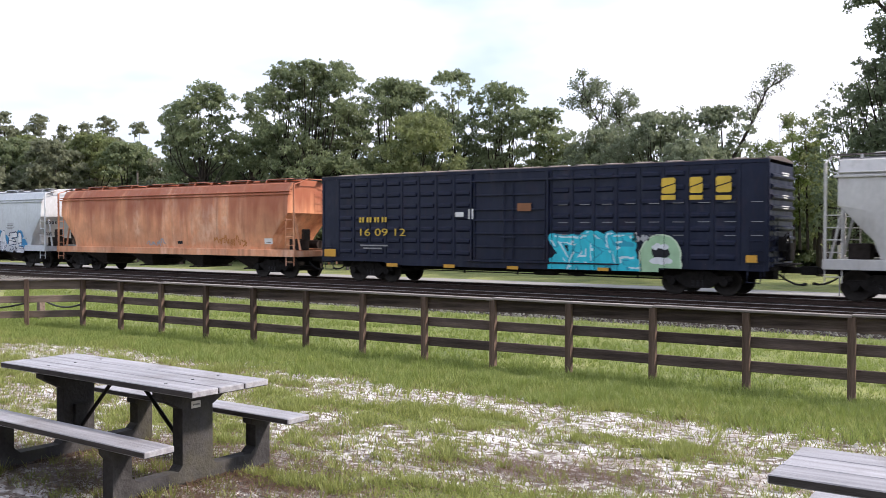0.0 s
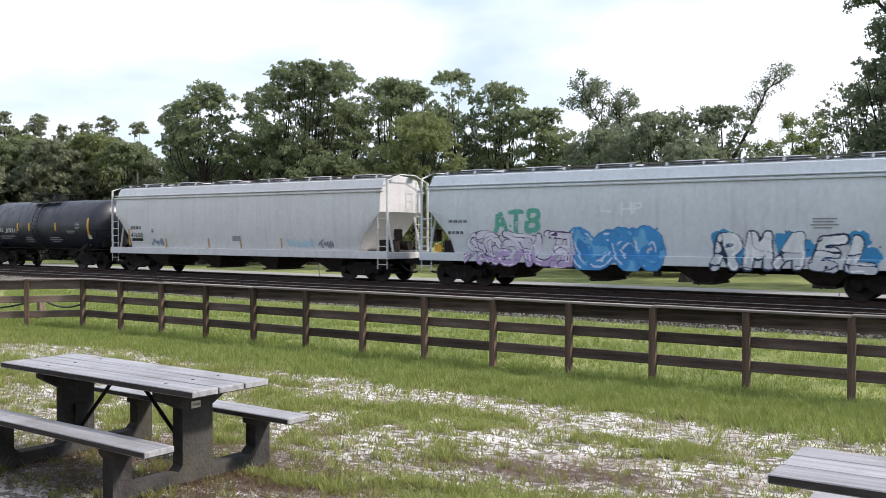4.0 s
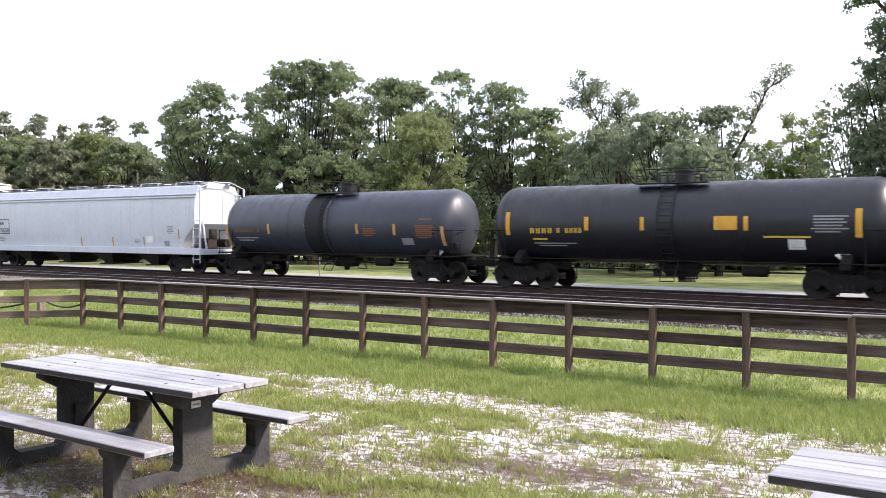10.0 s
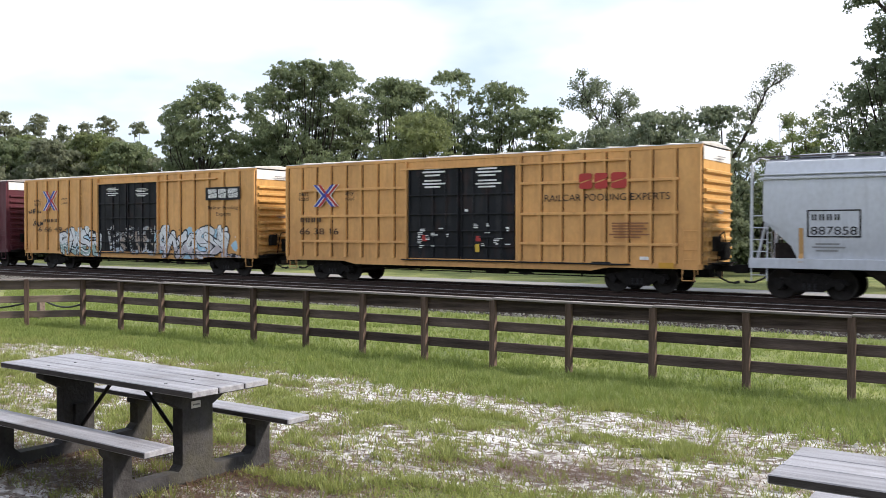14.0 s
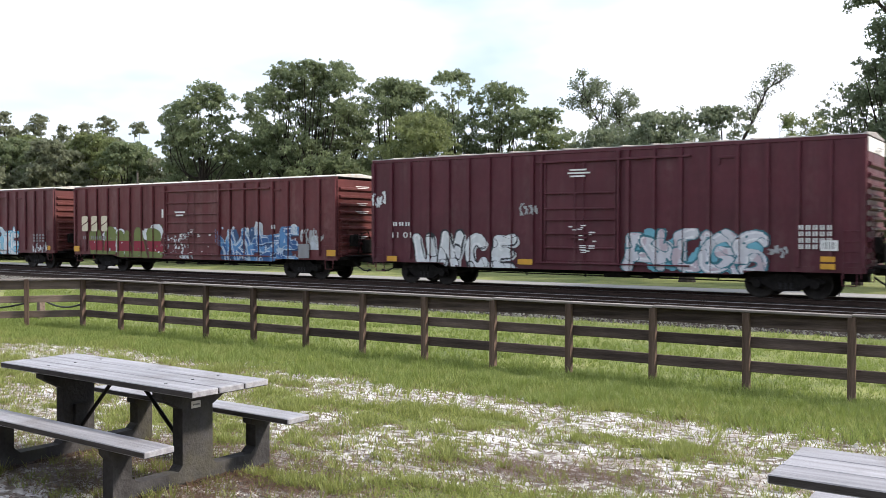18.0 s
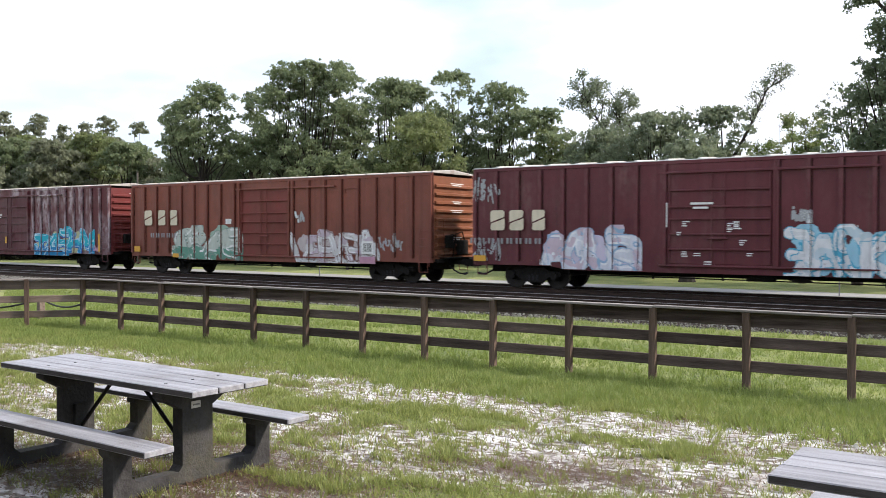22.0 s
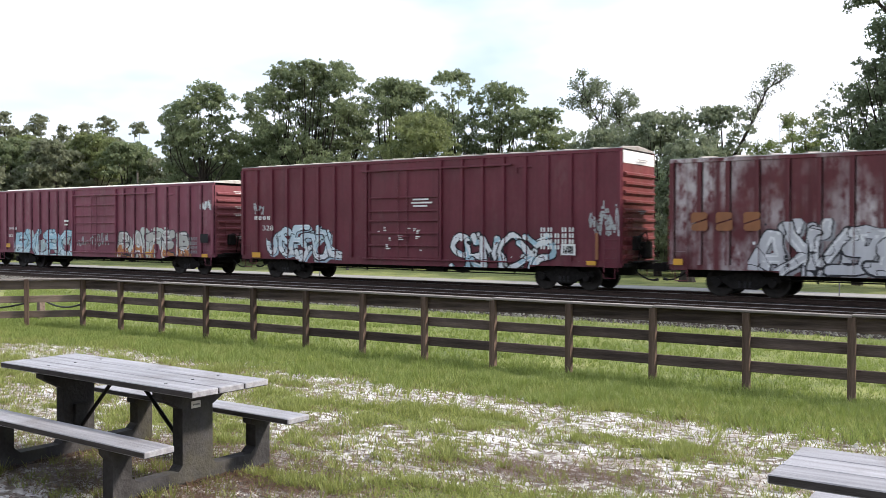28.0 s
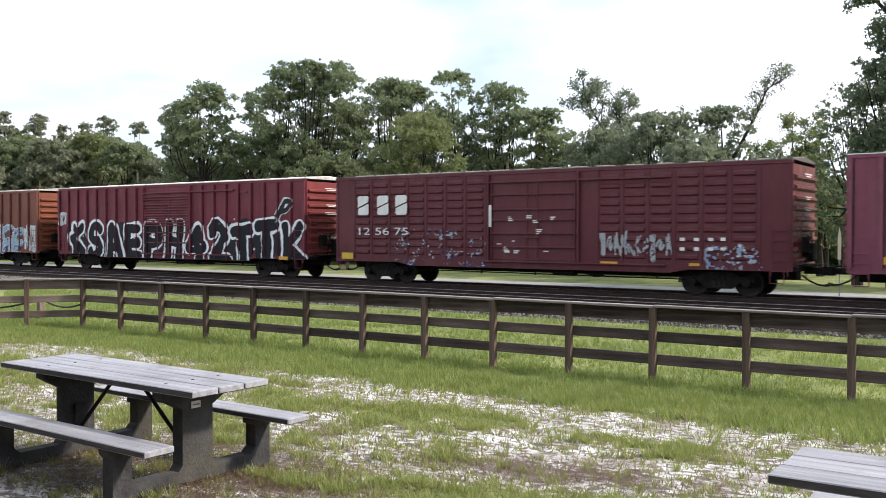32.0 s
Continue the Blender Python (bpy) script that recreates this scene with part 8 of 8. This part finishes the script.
door_specs(c19, -1.34, 1.22, 1.10, 2.35, 108)
mark(c19, -8.66, -8.15, 0.91, 1.14, M_YELLOW, "reflector")
mark(c19, 8.12, 8.49, 0.92, 1.07, M_YELLOW, "reflector")
mark(c19, 8.46, 8.57, 1.12, 2.06, M_TAN, "stripe")
graffiti(c19, -8.66, -7.98, 2.78, 3.62, GY, GY, 2, 109, bold=0.08)

c20_paint = paint("pink_maroon_car", (0.205, 0.056, 0.085), (0.30, 0.18, 0.19), 0.35, 0.08, (0.08, 0.03, 0.03), seed=43, fade=0.18)
c20_end = paint("pink_end", (0.240, 0.076, 0.088), (0.3, 0.15, 0.15), 0.3, 0.1, seed=44)
c20 = boxcar("faded pink-maroon boxcar with silver and blue graffiti", -192.39, -173.52, 4.42, c20_paint, c20_end, R_WHITE, (-1.79, 1.87), c20_paint, posts=22, hatch=6.14)
bars(c20, -8.08, -7.22, 2.15, 2.34, 3, M_WHITE, 1)
bars(c20, -8.15, -7.66, 1.71, 1.95, 3, M_WHITE, 1)
graffiti(c20, -7.47, -2.12, 0.53, 2.06, (0.36,0.55,0.64), (0.06,0.09,0.12), 5, 111, forms="BXUED", bold=0.2, cloud=(0.42,0.50,0.52), slant=-0.15, fill2=(0.5,0.62,0.66), wear=0.08, wild=True)
graffiti(c20, 1.90, 7.81, 0.63, 2.19, (0.44,0.43,0.40), (0.07,0.06,0.07), 5, 112, forms="RATER", bold=0.23, cloud=(0.50,0.54,0.50), fill2=(0.46,0.19,0.08), rim=1.0, wear=0.06)
graffiti(c20, 8.45, 9.30, 3.00, 3.77, W, GY, 3, 113, bold=0.07)
mark(c20, 8.53, 9.08, 1.55, 1.97, M_INK)
mark(c20, -2.61, -2.20, 2.60, 2.71, M_WHITE)
mark(c20, -2.58, -2.26, 2.41, 2.49, M_WHITE)
graffiti(c20, -1.52, 1.27, 1.03, 2.11, GY, GY, 4, 114, bold=0.05)
mark(c20, 8.62, 9.05, 0.85, 1.01, M_YELLOW, "reflector")
mark(c20, -8.41, -7.99, 1.15, 1.37, M_YELLOW, "reflector")
bars(c20, 7.67, 8.34, 0.99, 1.84, 4, M_GREYMARK, 4)
mark(c20, 4.38, 4.92, 0.92, 1.06, M_YELLOW, "reflector")

c21_paint = paint("dark_maroon_car", (0.110, 0.024, 0.032), (0.16, 0.09, 0.085), 0.3, 0.1, (0.06, 0.02, 0.02), seed=45, fade=0.18)
c21_end = paint("red_end", (0.132, 0.034, 0.032), (0.25, 0.12, 0.1), 0.3, 0.1, seed=46)
c21 = boxcar("dark maroon boxcar of pressed panels with white initials", -212.7, -193.95, 4.36, c21_paint, c21_end, R_DARK, (-1.64, 2.00), c21_paint, style="bead", posts=20)
emblem_letters(c21, ((-8.09, -7.51), (-7.06, -6.47), (-6.12, -5.52)), 2.78, 3.57, M_WHITE)
words(c21, "12 56 75", -8.03, -5.46, 1.96, 2.26, M_WHITE)
graffiti(c21, -6.09, -1.79, 0.55, 2.06, (0.34,0.36,0.42), (0.10,0.12,0.20), 5, 115, forms="EATHZ", bold=0.14, fill2=(0.10,0.15,0.38), accent=(0.45,0.2,0.1), wear=0.33, wild=True)
graffiti(c21, 2.88, 5.51, 1.03, 2.23, GY, GY, 5, 116, bold=0.06)
graffiti(c21, 6.75, 8.32, 0.88, 1.63, (0.2,0.3,0.48), GY, 4, 117, forms="ENK", bold=0.12, wear=0.3, wild=True)
mark(c21, 5.80, 5.97, 1.80, 1.91, M_WHITE)
mark(c21, 5.80, 5.97, 1.48, 1.59, M_WHITE)
mark(c21, 6.28, 6.45, 1.80, 1.91, M_WHITE)
mark(c21, 6.28, 6.45, 1.48, 1.60, M_WHITE)
mark(c21, 6.75, 6.92, 1.80, 1.91, M_WHITE)
mark(c21, 6.75, 6.92, 1.49, 1.60, M_WHITE)
mark(c21, 7.16, 7.32, 1.81, 1.92, M_WHITE)
mark(c21, 7.16, 7.32, 1.50, 1.60, M_WHITE)
mark(c21, -1.69, -1.54, 2.28, 3.11, M_WHITE)
door_specs(c21, -1.34, 1.51, 1.07, 2.73, 118)
mark(c21, 2.94, 3.58, 0.95, 1.07, M_YELLOW, "reflector")
mark(c21, 6.12, 6.47, 0.98, 1.07, M_YELLOW, "reflector")
mark(c21, -8.97, -8.34, 0.95, 1.21, M_GOLD, "reflector")

c22_paint = paint("red_maroon_car", (0.155, 0.024, 0.040), (0.2, 0.08, 0.08), 0.25, 0.08, (0.06, 0.02, 0.02), seed=47, fade=0.18)
c22_end = paint("red_end", (0.192, 0.036, 0.036), (0.25, 0.12, 0.1), 0.3, 0.1, seed=48)
c22 = boxcar("bright red-maroon boxcar with huge black and white graffiti", -233.04, -214.44, 4.42, c22_paint, c22_end, R_WHITE, (-1.79, 1.66), c22_paint, posts=22, hatch=5.32, louver=(-1.79, 1.66))
graffiti(c22, -8.37, 9.30, 0.49, 2.64, (0.014,0.014,0.019), (0.80,0.82,0.84), 9, 121, forms="<SAEPH42TTK", cloud=(0.02,0.02,0.026), bold=0.21, gloss=False, rim=2.5, wear=0.02, drop=(0.03,0.03,0.035))
graffiti(c22, 7.55, 8.35, 2.55, 3.55, (0.02,0.02,0.025), W, 1, 125, forms="P", bold=0.2, gloss=False, slant=0.4, rim=1.3, wear=0.02)
graffiti(c22, -9.22, -8.47, 2.39, 3.17, GY, W, 1, 122, bold=0.1)
mark(c22, 7.72, 8.28, 0.83, 0.98, M_YELLOW, "reflector")

c23_paint = paint("orange_brown_car", (0.185, 0.060, 0.040), (0.12, 0.06, 0.05), 0.4, 0.2, (0.09, 0.035, 0.02), seed=49, fade=0.18)
c23_end = paint("orange_end", (0.208, 0.064, 0.034), (0.3, 0.15, 0.1), 0.3, 0.15, seed=50)
c23 = boxcar("brown boxcar with scattered pale graffiti", -253.8, -235.02, 4.4, c23_paint, c23_end, R_GREY, (-6.33, -1.89), c23_paint, posts=20)
graffiti(c23, 3.50, 7.76, 0.47, 2.40, (0.30,0.42,0.52), (0.50,0.53,0.55), 3, 123, forms="AKSE", bold=0.2, drop=(0.08,0.16,0.36), wear=0.2, wild=True)
graffiti(c23, 7.88, 9.25, 0.78, 2.65, GY, W, 1, 124, bold=0.1)


# ---- what moves ----
def gone(t):
    """How far the train has gone along the track, from its place at 16 s."""
    u = (t - 16.0) / 16.0
    return 16.0 * (11.5865 * u + 0.1375 * u * u + -0.0520 * u ** 3)


def motions():
    """The train rolls from west to east; its wheels turn while they pass before the trees."""
    for car, place, wheels in CARS:
        walk(car, [(t, pose(place + gone(t), TRACK_Y, 0)) for t in [2.0 * k for k in range(17)]])
        seen = [f for f in range(0, 961) if -62 < place + gone(f / 30) < 14]
        if not seen:
            continue
        times = sorted({0.0, 32.0, *[f / 30 for f in range(seen[0], seen[-1] + 1)]})
        for w in wheels:
            x, y, z = w.location
            walk(w, [(t, pose(x, y, z, 0, math.degrees(gone(min(max(t, seen[0] / 30), seen[-1] / 30)) / WHEEL_R), 0)) for t in times])


motions()
